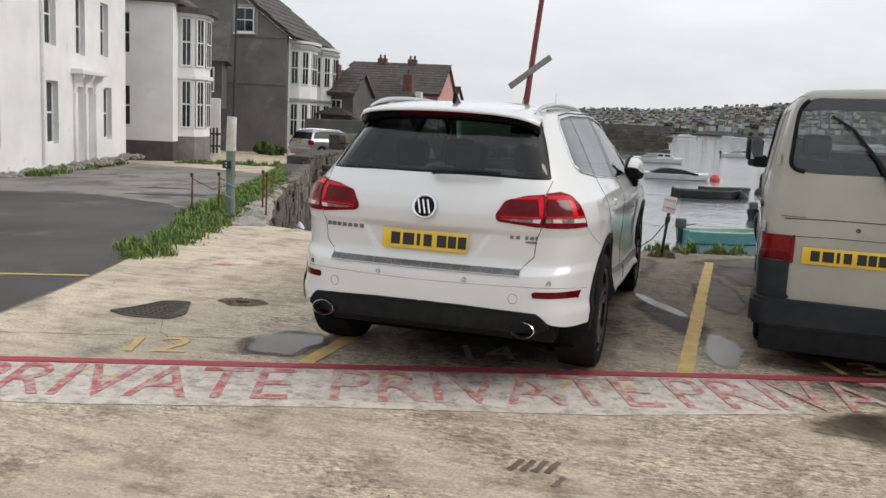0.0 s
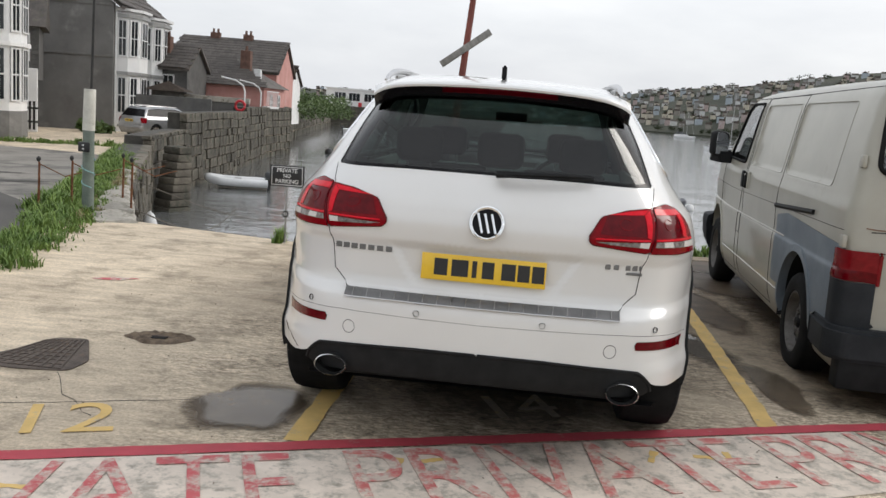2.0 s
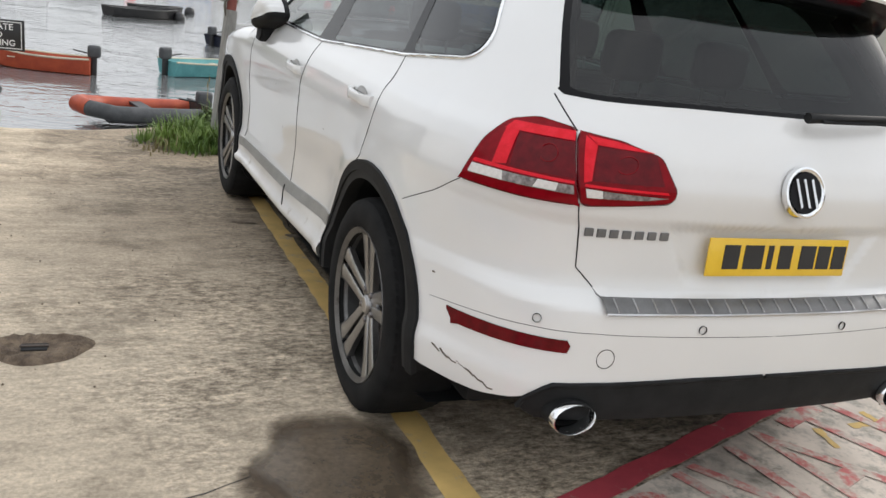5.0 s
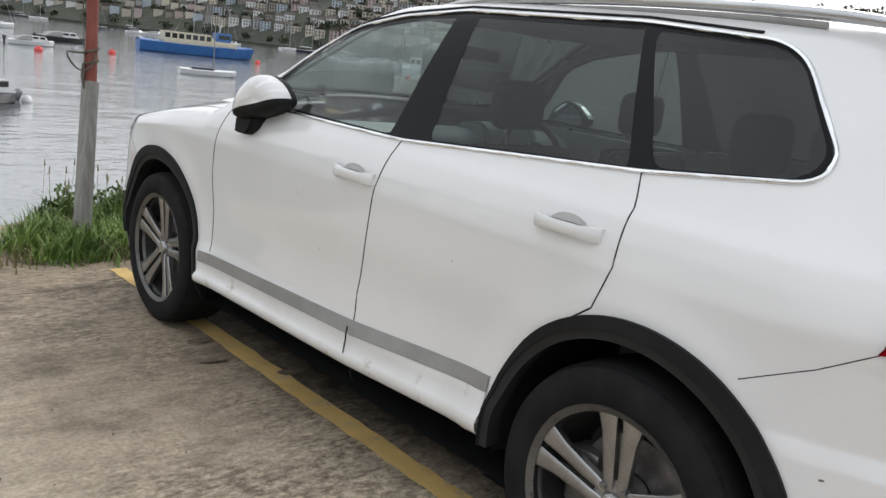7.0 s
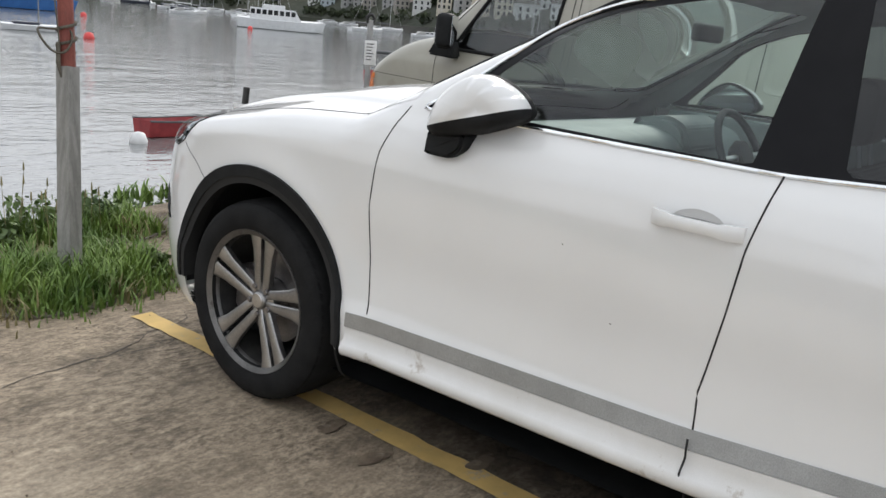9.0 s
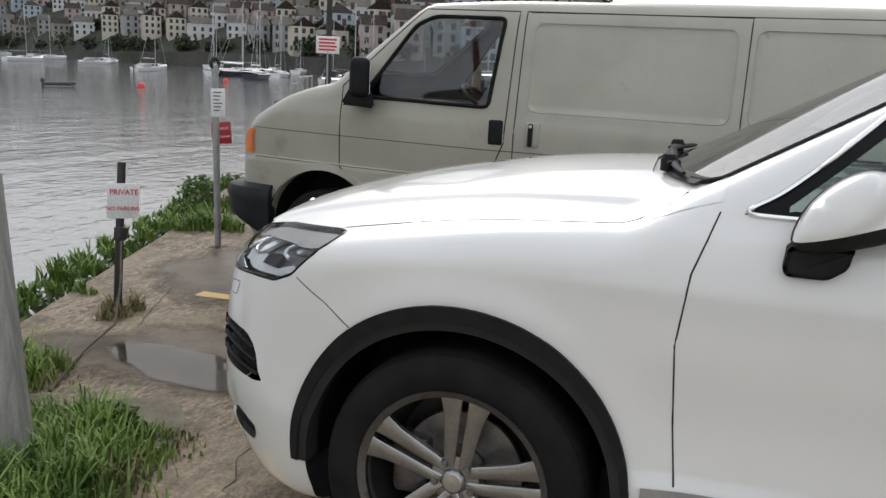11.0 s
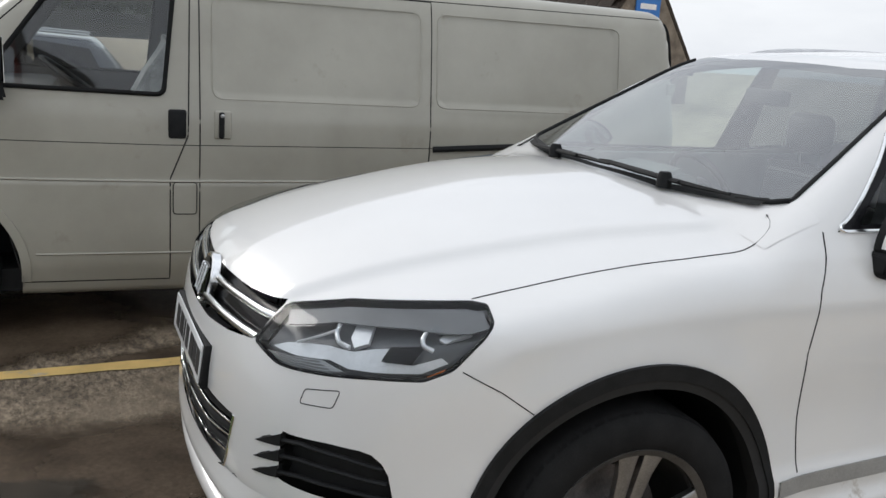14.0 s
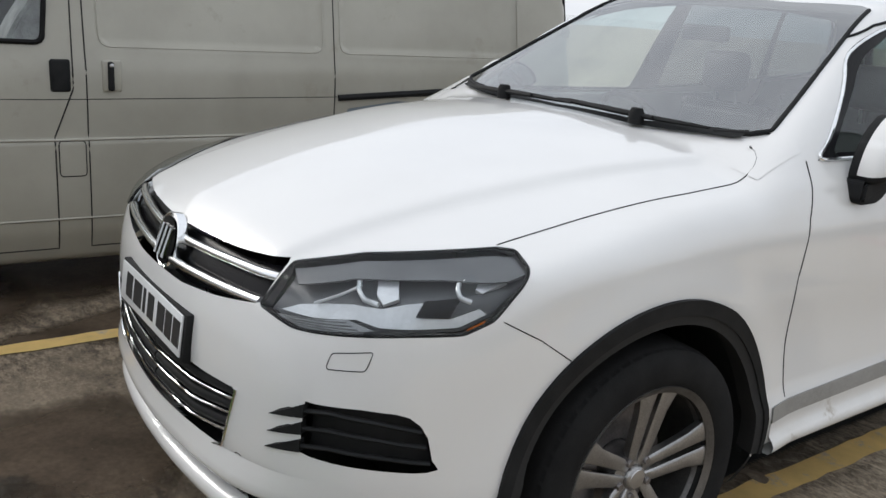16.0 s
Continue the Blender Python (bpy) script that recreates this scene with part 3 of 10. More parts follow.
BUMPER_R = [(-0.6, 0.722), (0.58, 0.722), (0.66, 0.745), (0.752, 0.81), (0.77, 0.985), (1.262, 0.985), (1.60, 0.84), (1.54, 0.69), (1.45, 0.3), (-0.6, 0.3)]
VALANCE = [(-0.05, 0.512), (0.05, 0.512), (0.272, 0.509), (0.602, 0.497), (0.736, 0.488), (0.77, 0.472), (0.83, 0.436), (0.86, 0.40), (0.80, 0.372), (0.5, 0.378), (-0.05, 0.38)]
UNDER_REAR = [(-0.05, 0.512), (0.602, 0.497), (0.736, 0.488), (0.77, 0.472), (0.83, 0.44), (0.885, 0.424), (1.036, 0.403), (1.175, 0.398), (1.323, 0.402), (1.42, 0.41), (1.43, 0.34), (1.55, 0.34), (1.55, 0.05), (-0.05, 0.05)]
REFL = rounded([(1.25, 0.606), (0.70, 0.621), (0.70, 0.585), (1.20, 0.568)], 0.008)
HEADLAMP = rounded([(0.690, 0.957), (0.92, 0.988), (1.338, 1.021), (1.40, 1.021), (1.46, 1.0), (1.452, 0.976), (1.374, 0.901), (1.29, 0.873), (1.13, 0.868), (0.82, 0.849), (0.75, 0.847), (0.612, 0.867)], 0.014)
GRILLE = [(-0.5, 0.942), (0.10, 0.944), (0.45, 0.95), (0.68, 0.963), (0.61, 0.868), (0.40, 0.84), (0.2, 0.822), (-0.5, 0.818)]
LOWER = rounded([(-0.5, 0.645), (0.35, 0.645), (0.535, 0.652), (0.462, 0.475), (0.40, 0.46), (-0.5, 0.44)], 0.02)
FOG = rounded([(0.815, 0.692), (1.0, 0.698), (1.142, 0.691), (1.203, 0.655), (1.233, 0.556), (1.205, 0.550), (0.906, 0.560), (0.805, 0.566)], 0.02)
SPLIT = [(-0.5, 0.335), (0.5, 0.345), (0.9, 0.352), (1.16, 0.345), (1.20, 0.395), (1.06, 0.43), (0.9, 0.425), (0.5, 0.395), (-0.5, 0.375)]
FBUMP = [(-0.5, 0.82), (0.2, 0.82), (0.40, 0.84), (0.615, 0.864), (0.755, 0.842), (1.0, 0.857), (1.30, 0.867), (1.39, 0.895), (1.53, 0.845), (1.63, 0.775), (1.55, 0.6), (1.45, 0.15), (-0.5, 0.15)]
HOOD = rounded([(-0.4, 2.52), (0.35, 2.49), (0.70, 2.385), (0.775, 2.37), (0.812, 2.45), (0.812, 2.7), (0.806, 2.94), (0.80, 3.22), (0.79, 3.295), (0.66, 3.50), (0.50, 3.678), (0.25, 3.775), (-0.4, 3.79)], 0.04)
SCREEN = rounded([(-0.4, 2.462), (0.35, 2.43), (0.66, 2.335), (0.745, 2.285), (0.575, 1.60), (0.54, 1.575), (0.3, 1.645), (-0.4, 1.665)], 0.02)
COWL = [(-0.4, 2.52), (0.35, 2.49), (0.70, 2.385), (0.775, 2.37), (0.76, 2.28), (0.66, 2.335), (0.35, 2.43), (-0.4, 2.462)]

for mode, outline in [("side", DLO), ("side", FGLASS), ("side", RGLASS), ("side", QGLASS), ("side", ARCHES[0]), ("side", ARCHES[1]), ("side", SILL_LOW), ("rear", TAIL_OUT), ("rear", TAIL_IN),
                      ("rear", REAR_GLASS), ("rear", REAR_PANE), ("rear", LEDGE), ("rear", UNDER_REAR), ("rear", VALANCE), ("rear", REFL), ("front", HEADLAMP), ("front", GRILLE), ("front", LOWER), ("front", FOG), ("front", SPLIT),
                      ("top", SCREEN), ("top", HOOD), ("side", FDOOR), ("side", RDOOR), ("rear", GATE), ("rear", BUMPER_R), ("front", FBUMP)]:
    hull.cut(mode, outline)
hull.split()

for a in ARCHES:
    hull.panel("side", a)
glass_f, glass_r, glass_q = (hull.panel("side", o) for o in (FGLASS, RGLASS, QGLASS))
pillars = hull.panel("side", DLO)
hull.panel("side", SILL_LOW)
tail_out, tail_in, rear_pane, rear_rim, refl = (hull.panel("rear", o) for o in (TAIL_OUT, TAIL_IN, REAR_PANE, REAR_GLASS, REFL))
ledge, valance = hull.panel("rear", LEDGE), hull.panel("rear", VALANCE)
hull.panel("rear", UNDER_REAR)
lamp_f, grille, lower, fog, split = (hull.panel("front", o) for o in (HEADLAMP, GRILLE, LOWER, FOG, SPLIT))
screen, hood = hull.panel("top", SCREEN, lambda c: c[:, 1] < 2.6), hull.panel("top", HOOD, lambda c: c[:, 1] > 2.3)
cowl = hull.panel("top", COWL, lambda c: (c[:, 1] > 2.2) & (c[:, 1] < 2.6))
door_f, door_r = hull.panel("side", FDOOR), hull.panel("side", RDOOR)
gate, bumper_r, bumper_f = hull.panel("rear", GATE), hull.panel("rear", BUMPER_R), hull.panel("front", FBUMP)
shell_rest = hull.rest()

mid = hull.v[shell_rest].mean(1)
below = (mid[:, 2] < 0.335) | ((mid[:, 2] < 0.345) & (np.abs(mid[:, 1] - 1.45) < 1.1))
part("floor_pan", hull.mesh("floor_pan", shell_rest[below & (mid[:, 1] > -0.4)]), "plastic", suv, "black underside of the body")
shell_rest = shell_rest[~below]
body = part("body", hull.mesh("body", shell_rest), "paint_white", suv)
part("bonnet", hull.mesh("bonnet", hood), "paint_white", suv)
part("windscreen", hull.mesh("windscreen", screen), "glass_screen", suv, "clear windscreen").visible_shadow = False


def across(rows, lift):
    """A strip over both halves: rows of (x, v) lines, as deep as they come."""
    bm = bmesh.new()
    made = []
    for mode, line in rows:
        xs = np.array([abs(x) for x, v in line])
        p = hull.put(mode, xs, np.array([v for x, v in line]), lift)
        made.append([bm.verts.new((x, q[1], q[2])) for (x, v), q in zip(line, p)])
    for r0, r1 in zip(made, made[1:]):
        for k in range(len(r0) - 1):
            bm.faces.new((r0[k], r0[k + 1], r1[k + 1], r1[k]))
    return bm


part("scuttle_base", hull.mesh("scuttle_base", cowl, lift=-0.006), "paint_white", body, "white edge beside the scuttle")
spans = np.linspace(-0.69, 0.69, 49)
back = lambda x, d: float(np.interp(abs(x), [0, 0.35, 0.70, 0.775], [2.52, 2.49, 2.385, 2.37])) + d
foot_ = lambda x, d: float(np.interp(abs(x), [0, 0.35, 0.66, 0.745, 0.78], [2.462, 2.43, 2.335, 2.285, 2.26])) + d
part("cowl", across([("top", [(x, (0.45 * back(x, 0.0) + 0.55 * foot_(x, 0.0)) * (1 - w) + foot_(x, -0.008) * w) for x in spans]) for w in np.linspace(0, 1, 6)], 0.005), "plastic", suv, "black plastic scuttle", 60)
tailgate = part("tailgate", hull.mesh("tailgate", gate), "paint_white", suv)
part("rear_window", hull.mesh("rear_window", rear_pane, lift=-0.003), "glass_rear", tailgate, "dark tinted rear window")
part("window_rim", hull.mesh("window_rim", rear_rim, lift=-0.003), "gloss_black", tailgate, "black printed rim of the rear window")
for s in (-1, 1):
    part("glass_border", hull.line("rear", [(0.0, 1.262), (0.5, 1.260), (0.80, 1.255), (0.948, 1.258), (1.035, 1.415), (1.088, 1.53), (1.10, 1.57)], 0.026, False, -0.030, s, 6, 0.03), "gloss_black", tailgate, "black printed border of the glass", 60)
rbump = part("rear_bumper", hull.mesh("rear_bumper", bumper_r), "paint_white", suv)
sill = bmesh.new()
rows = []
for x in np.linspace(-0.575, 0.575, 41):
    y = 0.03 * (x / 0.6) ** 2
    rows.append([sill.verts.new((x, y + a, b)) for a, b in ((-0.878, 0.742), (-0.898, 0.740), (-0.926, 0.722), (-0.938, 0.713), (-0.936, 0.708))])
for r0, r1 in zip(rows, rows[1:]):
    for k in range(4):
        sill.faces.new((r0[k], r0[k + 1], r1[k + 1], r1[k]))
part("loading_sill", sill, "steel_dull", rbump, "ribbed steel loading sill strip", 40)
part("sill_edge", tube([(x, 0.03 * (x / 0.6) ** 2 - 0.937, 0.7085) for x in np.linspace(-0.575, 0.575, 31)], 0.0042, 6), "satin", rbump, "bright lower edge of the loading sill", 60)
part("valance", hull.mesh("valance", valance), "plastic", rbump, "black plastic lower valance")
fbump = part("front_bumper", hull.mesh("front_bumper", bumper_f), "paint_white", suv)
part("grille_backing", hull.mesh("grille_backing", grille, lift=-0.035), "gloss_black", suv, "gloss black radiator grille")
part("lower_grille", hull.mesh("lower_grille", lower, lift=-0.04), "gloss_black", fbump, "black lower air intake")
us = np.concatenate([np.linspace(1.02, 0, 26), np.linspace(0, 1.02, 26)[1:]])
side_ = np.array([1] * 26 + [-1] * 25)
slot_low, slot_top = (np.interp(us, [0, 0.5, 0.9, 1.16], v) for v in ([0.335, 0.345, 0.352, 0.345], [0.375, 0.395, 0.425, 0.40]))
ease = np.clip((1.02 - us) / 0.5, 0, 1)
ease = ease * ease * (3 - 2 * ease)


def front_sweep(line, steps):
    """A rounded edge across the front of the car, standing forward of its skin."""
    bm = bmesh.new()
    made = []
    for dz, out in steps:
        p = hull.put("front", us, line + dz, 0.001)
        made.append([bm.verts.new((q[0] * k, q[1] + out * e, q[2])) for q, k, e in zip(p, side_, ease)])
    for r0, r1 in zip(made, made[1:]):
        for k in range(len(us) - 1):
            bm.faces.new((r0[k], r0[k + 1], r1[k + 1], r1[k]))
    return bm


part("front_lip", front_sweep(slot_low, ((0.004, 0.0), (-0.002, 0.034), (-0.016, 0.050), (-0.036, 0.060), (-0.054, 0.062), (-0.066, 0.05), (-0.068, 0.0))), "paint_white", fbump, "white lip under the front bumper", 60)
part("bumper_edge", front_sweep(slot_top, ((0.085, 0.0), (0.06, 0.008), (0.035, 0.020), (0.014, 0.028), (0.002, 0.028), (-0.004, 0.018), (-0.005, 0.0))), "paint_white", fbump, "rounded lower edge of the front bumper", 60)
part("splitter_slot", hull.mesh("splitter_slot", split, lift=-0.02), "plastic", fbump, "black slot above the lip")

for half, s in (("left", -1), ("right", 1)):
    fd = part("front_door", hull.mesh("front_door", door_f, half), "paint_white", suv)
    rd = part("rear_door", hull.mesh("rear_door", door_r, half), "paint_white", suv)
    part("window", hull.mesh("window", glass_f, half, -0.003), "glass_clear", fd, "lightly tinted front door glass").visible_shadow = False
    part("window", hull.mesh("window", glass_r, half, -0.003), "glass_dark", rd, "dark tinted rear door glass")
    part("quarter_window", hull.mesh("quarter_window", glass_q, half, -0.003), "glass_dark", suv, "dark tinted quarter window")
    part("window_pillar", hull.mesh("window_pillar", pillars, half, -0.002), "gloss_black", suv, "gloss black window pillars")
    trim = hull.line("side", DLO, 0.0068, True, 0.002, s, 6, 0.025)
    part("chrome_trim", trim, "chrome", suv, "bright chrome window surround", 60)
    part("window_seal", hull.line("side", [(1.80, 1.524), (1.68, 1.567), (1.45, 1.613), (1.124, 1.647), (0.383, 1.644), (0.02, 1.620)], 0.005, False, 0.0015, s, 6, 0.025), "plastic", suv, "black seal round the windows", 60)
    part("screen_seal", hull.line("top", [(0.60, 2.36), (0.70, 2.318), (0.742, 2.28), (0.70, 2.10), (0.66, 1.94), (0.62, 1.78), (0.58, 1.61)], 0.008, False, 0.0, s, 8, 0.02), "plastic", suv, "black seal of the windscreen", 60)
    for host, mode, line, r in ((fd, "side", FDOOR[:5], 0.0028), (fd, "side", FDOOR[7:], 0.0028), (rd, "side", RDOOR[:6], 0.0028), (rd, "side", RDOOR[8:], 0.0028), (rbump, "side", [(-0.296, 0.845), (-0.37, 0.88), (-0.444, 0.914), (-0.552, 0.979)], 0.0018),
                                (fbump, "side", [(3.205, 0.785), (3.29, 0.845), (3.385, 0.897)], 0.002), (suv, "top", [(0.735, 2.362), (0.762, 2.373), (0.784, 2.391), (0.799, 2.417), (0.808, 2.45), (0.8125, 2.50), (0.814, 2.56), (0.813, 2.70), (0.80, 2.9), (0.789, 3.05), (0.78, 3.2), (0.772, 3.304)], 0.0026), (tailgate, "side", [(-0.286, 1.63), (-0.31, 1.60), (-0.355, 1.562), (-0.39, 1.53)], 0.0024)):
        part("panel_gap", hull.line(mode, line, r, False, -0.0008, s, 5, 0.02), "seam", host, "dark gap between panels")
    # lamps
    lamp = part("tail_lamp", hull.mesh("tail_lamp", tail_out, half, 0.010), "red_lens", suv, "red outer tail lamp")
    lens = part("tail_lamp", hull.mesh("tail_lamp", tail_in, half, 0.010), "red_lens", tailgate, "red tail lamp on the tailgate")
    for outline, host in ((TAIL_OUT, lamp), (TAIL_IN, lens)):
        part("lamp_edge", hull.line("rear", outline, 0.006, True, 0.004, s, 6, 0.02), "red_dark", host, "dark lamp surround", 60)

    def patch(mode, outline, lift, n=10):
        o = np.array(outline, float)
        bm = bmesh.new()
        rows = []
        for k in range(n + 1):
            t = k / n
            a, b = o[0] * (1 - t) + o[1] * t, o[3] * (1 - t) + o[2] * t
            line = np.array([a + (b - a) * w for w in np.linspace(0, 1, 5)])
            p = hull.put(mode, line[:, 0], line[:, 1], lift)
            rows.append([bm.verts.new((q[0] * -s, q[1], q[2])) for q in p])
        for r0, r1 in zip(rows, rows[1:]):
            for k in range(4):
                bm.faces.new((r0[k], r0[k + 1], r1[k + 1], r1[k]))
        return bm

    def facet(mode, outline, lift, thick=0.004):
        """A flat plate over an outline on the skin, with a rim."""
        o = dense(outline, 0.02)
        bm = bmesh.new()
        top_, low_ = ([bm.verts.new((q[0] * -s, q[1], q[2])) for q in hull.put(mode, o[:, 0], o[:, 1], d)] for d in (lift, lift - thick))
        for k in range(len(o)):
            bm.faces.new((top_[k], top_[(k + 1) % len(o)], low_[(k + 1) % len(o)], low_[k]))
        bmesh.ops.triangulate(bm, faces=[bm.faces.new(top_)])
        return bm

    for name, mat, host, lift, quad, label in (
            ("reflector", "red_bright", lamp, 0.0122, [(1.085, 1.155), (0.845, 1.160), (0.836, 1.137), (1.115, 1.133)], "bright red upper reflector"),
            ("reflector", "red_bright", lamp, 0.0128, [(1.107, 1.134), (1.05, 1.136), (1.065, 1.052), (1.125, 1.045)], "bright red upright reflector"),
            ("reflector", "red_bright", lamp, 0.0125, [(1.205, 1.046), (0.80, 1.046), (0.80, 1.039), (1.212, 1.036)], "thin bright red band"),
            ("dark_chamber", "red_dark", lamp, 0.0120, [(1.047, 1.132), (0.834, 1.134), (0.806, 1.052), (1.05, 1.05)], "dark chamber in the lamp"),
            ("reversing_strip", "smoke_lens", lamp, 0.0135, [(1.211, 1.032), (0.802, 1.035), (0.795, 1.014), (1.224, 1.007)], "smoky clear strip in the lamp"),
            ("reversing_lens", "clear_lens", lamp, 0.0142, [(1.211, 1.032), (1.073, 1.033), (1.067, 1.010), (1.224, 1.007)], "bright ribbed clear lens"),
            ("reversing_lens", "clear_lens", lamp, 0.0142, [(0.93, 1.0345), (0.855, 1.035), (0.86, 1.015), (0.945, 1.0135)], "bright ribbed clear lens"),
            ("reflector", "red_bright", lens, 0.0122, [(0.80, 1.155), (0.70, 1.150), (0.562, 1.131), (0.755, 1.136)], "bright red upper reflector"),
            ("reflector", "red_bright", lens, 0.0126, [(0.806, 1.154), (0.757, 1.136), (0.746, 1.052), (0.770, 1.045)], "bright red upright reflector"),
            ("reflector", "red_bright", lens, 0.0125, [(0.765, 1.044), (0.495, 1.041), (0.49, 1.035), (0.765, 1.037)], "thin bright red band"),
            ("dark_chamber", "red_dark", lens, 0.0120, [(0.752, 1.134), (0.561, 1.129), (0.511, 1.055), (0.742, 1.053)], "dark chamber in the lamp"),
            ("reversing_strip", "smoke_lens", lens, 0.0135, [(0.76, 1.033), (0.49, 1.027), (0.56, 1.018), (0.752, 1.011)], "smoky clear strip in the lamp"),
            ("reversing_lens", "clear_lens", lens, 0.0142, [(0.76, 1.033), (0.705, 1.032), (0.70, 1.0135), (0.752, 1.011)], "bright ribbed clear lens")):
        part(name, patch("rear", quad, lift), mat, host, label, 60)
    for host, cu, cv in ((lamp, 0.915, 1.10), (lens, 0.645, 1.098)):
        part("lamp_ring", hull.line("rear", [(cu + 0.034 * math.cos(a), cv + 0.021 * math.sin(a)) for a in np.linspace(0.6, 5.6, 19)], 0.0016, False, 0.0125, s, 4, 0.01), "red_lens", host, "faint ring in the dark chamber", 60)
    part("reflector", hull.mesh("reflector", refl, half, 0.003), "red_dark", rbump, "red bumper reflector")
    # headlamp: chrome and black inside under a clear cover
    cover = part("headlamp", hull.mesh("headlamp", lamp_f, half, 0.003), "glass_lamp", suv, "clear headlamp cover")
    cover.visible_shadow = False
    part("lamp_bowl", hull.mesh("lamp_bowl", lamp_f, half, -0.04), "lamp_dark", cover, "dark grey lamp bowl")
    part("lamp_edge", hull.line("front", HEADLAMP, 0.0045, True, -0.002, s, 6, 0.015), "gloss_black", cover, "black lamp surround", 60)
    part("lamp_floor", facet("front", [(0.668, 0.874), (0.74, 0.900), (0.84, 0.917), (0.93, 0.926), (1.03, 0.924), (1.10, 0.938), (1.17, 0.945), (1.150, 0.905), (1.25, 0.903), (1.335, 0.925), (1.36, 0.912), (1.28, 0.884), (1.13, 0.878), (1.03, 0.878), (0.95, 0.893), (0.80, 0.878)], -0.026), "lamp_silver", cover, "satin silver floor of the lamp", 30)
    part("lamp_bezel", facet("front", [(0.695, 0.951), (0.92, 0.982), (1.338, 1.015), (1.40, 1.015), (1.449, 0.996), (1.40, 0.984), (1.2, 0.978), (0.92, 0.960), (0.73, 0.930)], -0.010), "lamp_dark", cover, "dark upper bezel of the lamp", 30)
    part("lamp_block", facet("front", [(1.16, 0.945), (1.275, 0.953), (1.245, 0.905), (1.143, 0.907)], -0.018, 0.015), "gloss_black", cover, "black block in the lamp", 30)
    for poly, arc in (([(0.985, 0.971), (1.049, 0.976), (1.075, 0.947), (1.03, 0.932), (1.0, 0.95)], [(0.926, 0.966), (0.938, 0.950), (0.968, 0.935), (1.016, 0.929)]),
                      ([(1.31, 0.997), (1.380, 1.002), (1.394, 0.993), (1.335, 0.962), (1.305, 0.975)], [(1.246, 0.993), (1.250, 0.972), (1.270, 0.952), (1.305, 0.941)])):
        refl_ = part("reflector", facet("front", poly, -0.022, 0.012), "lamp_silver", cover, "bright chrome lamp reflector", 30)
        part("reflector_rim", hull.line("front", arc, 0.006, False, -0.018, s, 6, 0.01), "lamp_silver", refl_, "silver rim of the reflector", 60)
        c = (np.array(poly[0]) + np.array(arc[0])) / 2
        b = hull.put("front", [c[0]], [c[1] - 0.012], -0.03)[0] * np.array([-s, 1, 1])
        part("projector", lathe([(0.001, 0.024), (0.016, 0.02), (0.024, 0.008), (0.026, -0.01)], 20, "y"), "glass_lamp", refl_, "round lamp lens", 60, pose(*b, 0, 0, 30 * -s))
    part("wing_corner", patch("top", [(0.748, 2.46), (0.845, 2.46), (0.845, 2.27), (0.748, 2.27)], 0.0012), "paint_white", suv, "white corner of the wing", 60)
    part("stalk", hull.line("front", [(0.80, 0.908), (0.842, 0.921), (0.90, 0.940), (0.945, 0.956)], 0.0035, False, -0.016, s, 6, 0.02), "lamp_silver", cover, "thin silver moulding", 60)
    strip_ = part("daylight_strip", facet("front", [(0.674, 0.862), (0.80, 0.874), (0.931, 0.888), (1.020, 0.871), (0.9, 0.858), (0.773, 0.850)], -0.010), "lamp_inside", cover, "ribbed clear daylight strip", 30)
    for k in range(4):
        part("rib", hull.line("front", [(0.70 + 0.012 * k, 0.864 - 0.003 * k), (0.93 + 0.02 * k, 0.882 - 0.006 * k)], 0.0016, False, -0.006, s, 4, 0.03), "lamp_dark", strip_, "", 60)
    part("amber_bulb", facet("front", [(1.30, 0.882), (1.352, 0.900), (1.345, 0.893), (1.30, 0.878)], -0.008), "amber_lens", cover, "small amber lens", 30)
    part("towing_cap", hull.line("front", [(0.545 + 0.03 * math.cos(a), 0.456 + 0.032 * math.sin(a)) for a in np.linspace(0, 6.28, 23)[:-1]], 0.0012, True, 0.0, s, 4, 0.01), "seam", fbump, "outline of a round cap")
    part("washer_cover", hull.line("front", rounded([(0.897, 0.814), (1.03, 0.828), (1.009, 0.784), (0.881, 0.777)], 0.012), 0.0014, True, 0.0, s, 4, 0.01), "seam", fbump, "outline of the washer flap")
    # fog grille and its blades
    pocket = part("fog_grille", hull.mesh("fog_grille", fog, half, -0.045), "plastic", fbump, "black side air intake")
    for tip, up, low, far in (((0.686, 0.638), (0.818, 0.688), (0.815, 0.655), (1.19, 0.650)), ((0.679, 0.593), (0.812, 0.645), (0.812, 0.614), (1.205, 0.612)), ((0.671, 0.552), (0.807, 0.602), (0.807, 0.570), (1.22, 0.572))):
        wedge = part("blade", facet("front", [tip, up, low], 0.005, 0.02), "plastic", pocket, "pointed black blade end", 30)
        mid_z = (up[1] + low[1]) / 2
        part("blade_edge", hull.line("front", [(tip[0] + 0.01, tip[1] + 0.004), (0.76, mid_z - 0.006), (0.9, mid_z + 0.006), (1.05, (mid_z + far[1]) / 2 + 0.008), far], [0.004] + [0.0075] * 200, False, -0.004, s, 6, 0.03, flat=0.7), "plastic", wedge, "rounded edge of the blade", 60)
    # wheel arches
    for yw in (0.0, 2.893):
        ring = hull.band("side", [(yw - (0.02 if yw < 1 else 0) + r * math.cos(a), 0.385 + r * math.sin(a)) for a, r in zip(np.radians(np.linspace(-3, 184, 56)), np.interp(np.linspace(-3, 184, 56), [-3, 50, 120, 184], [0.49, 0.505, 0.505, 0.478]))], arch_ring(yw, 0.466, -3, 184), 0.012, "arch", half)
        trim_ = part("wheel_arch_trim", ring, "plastic", suv, "black plastic wheel arch trim", 50)
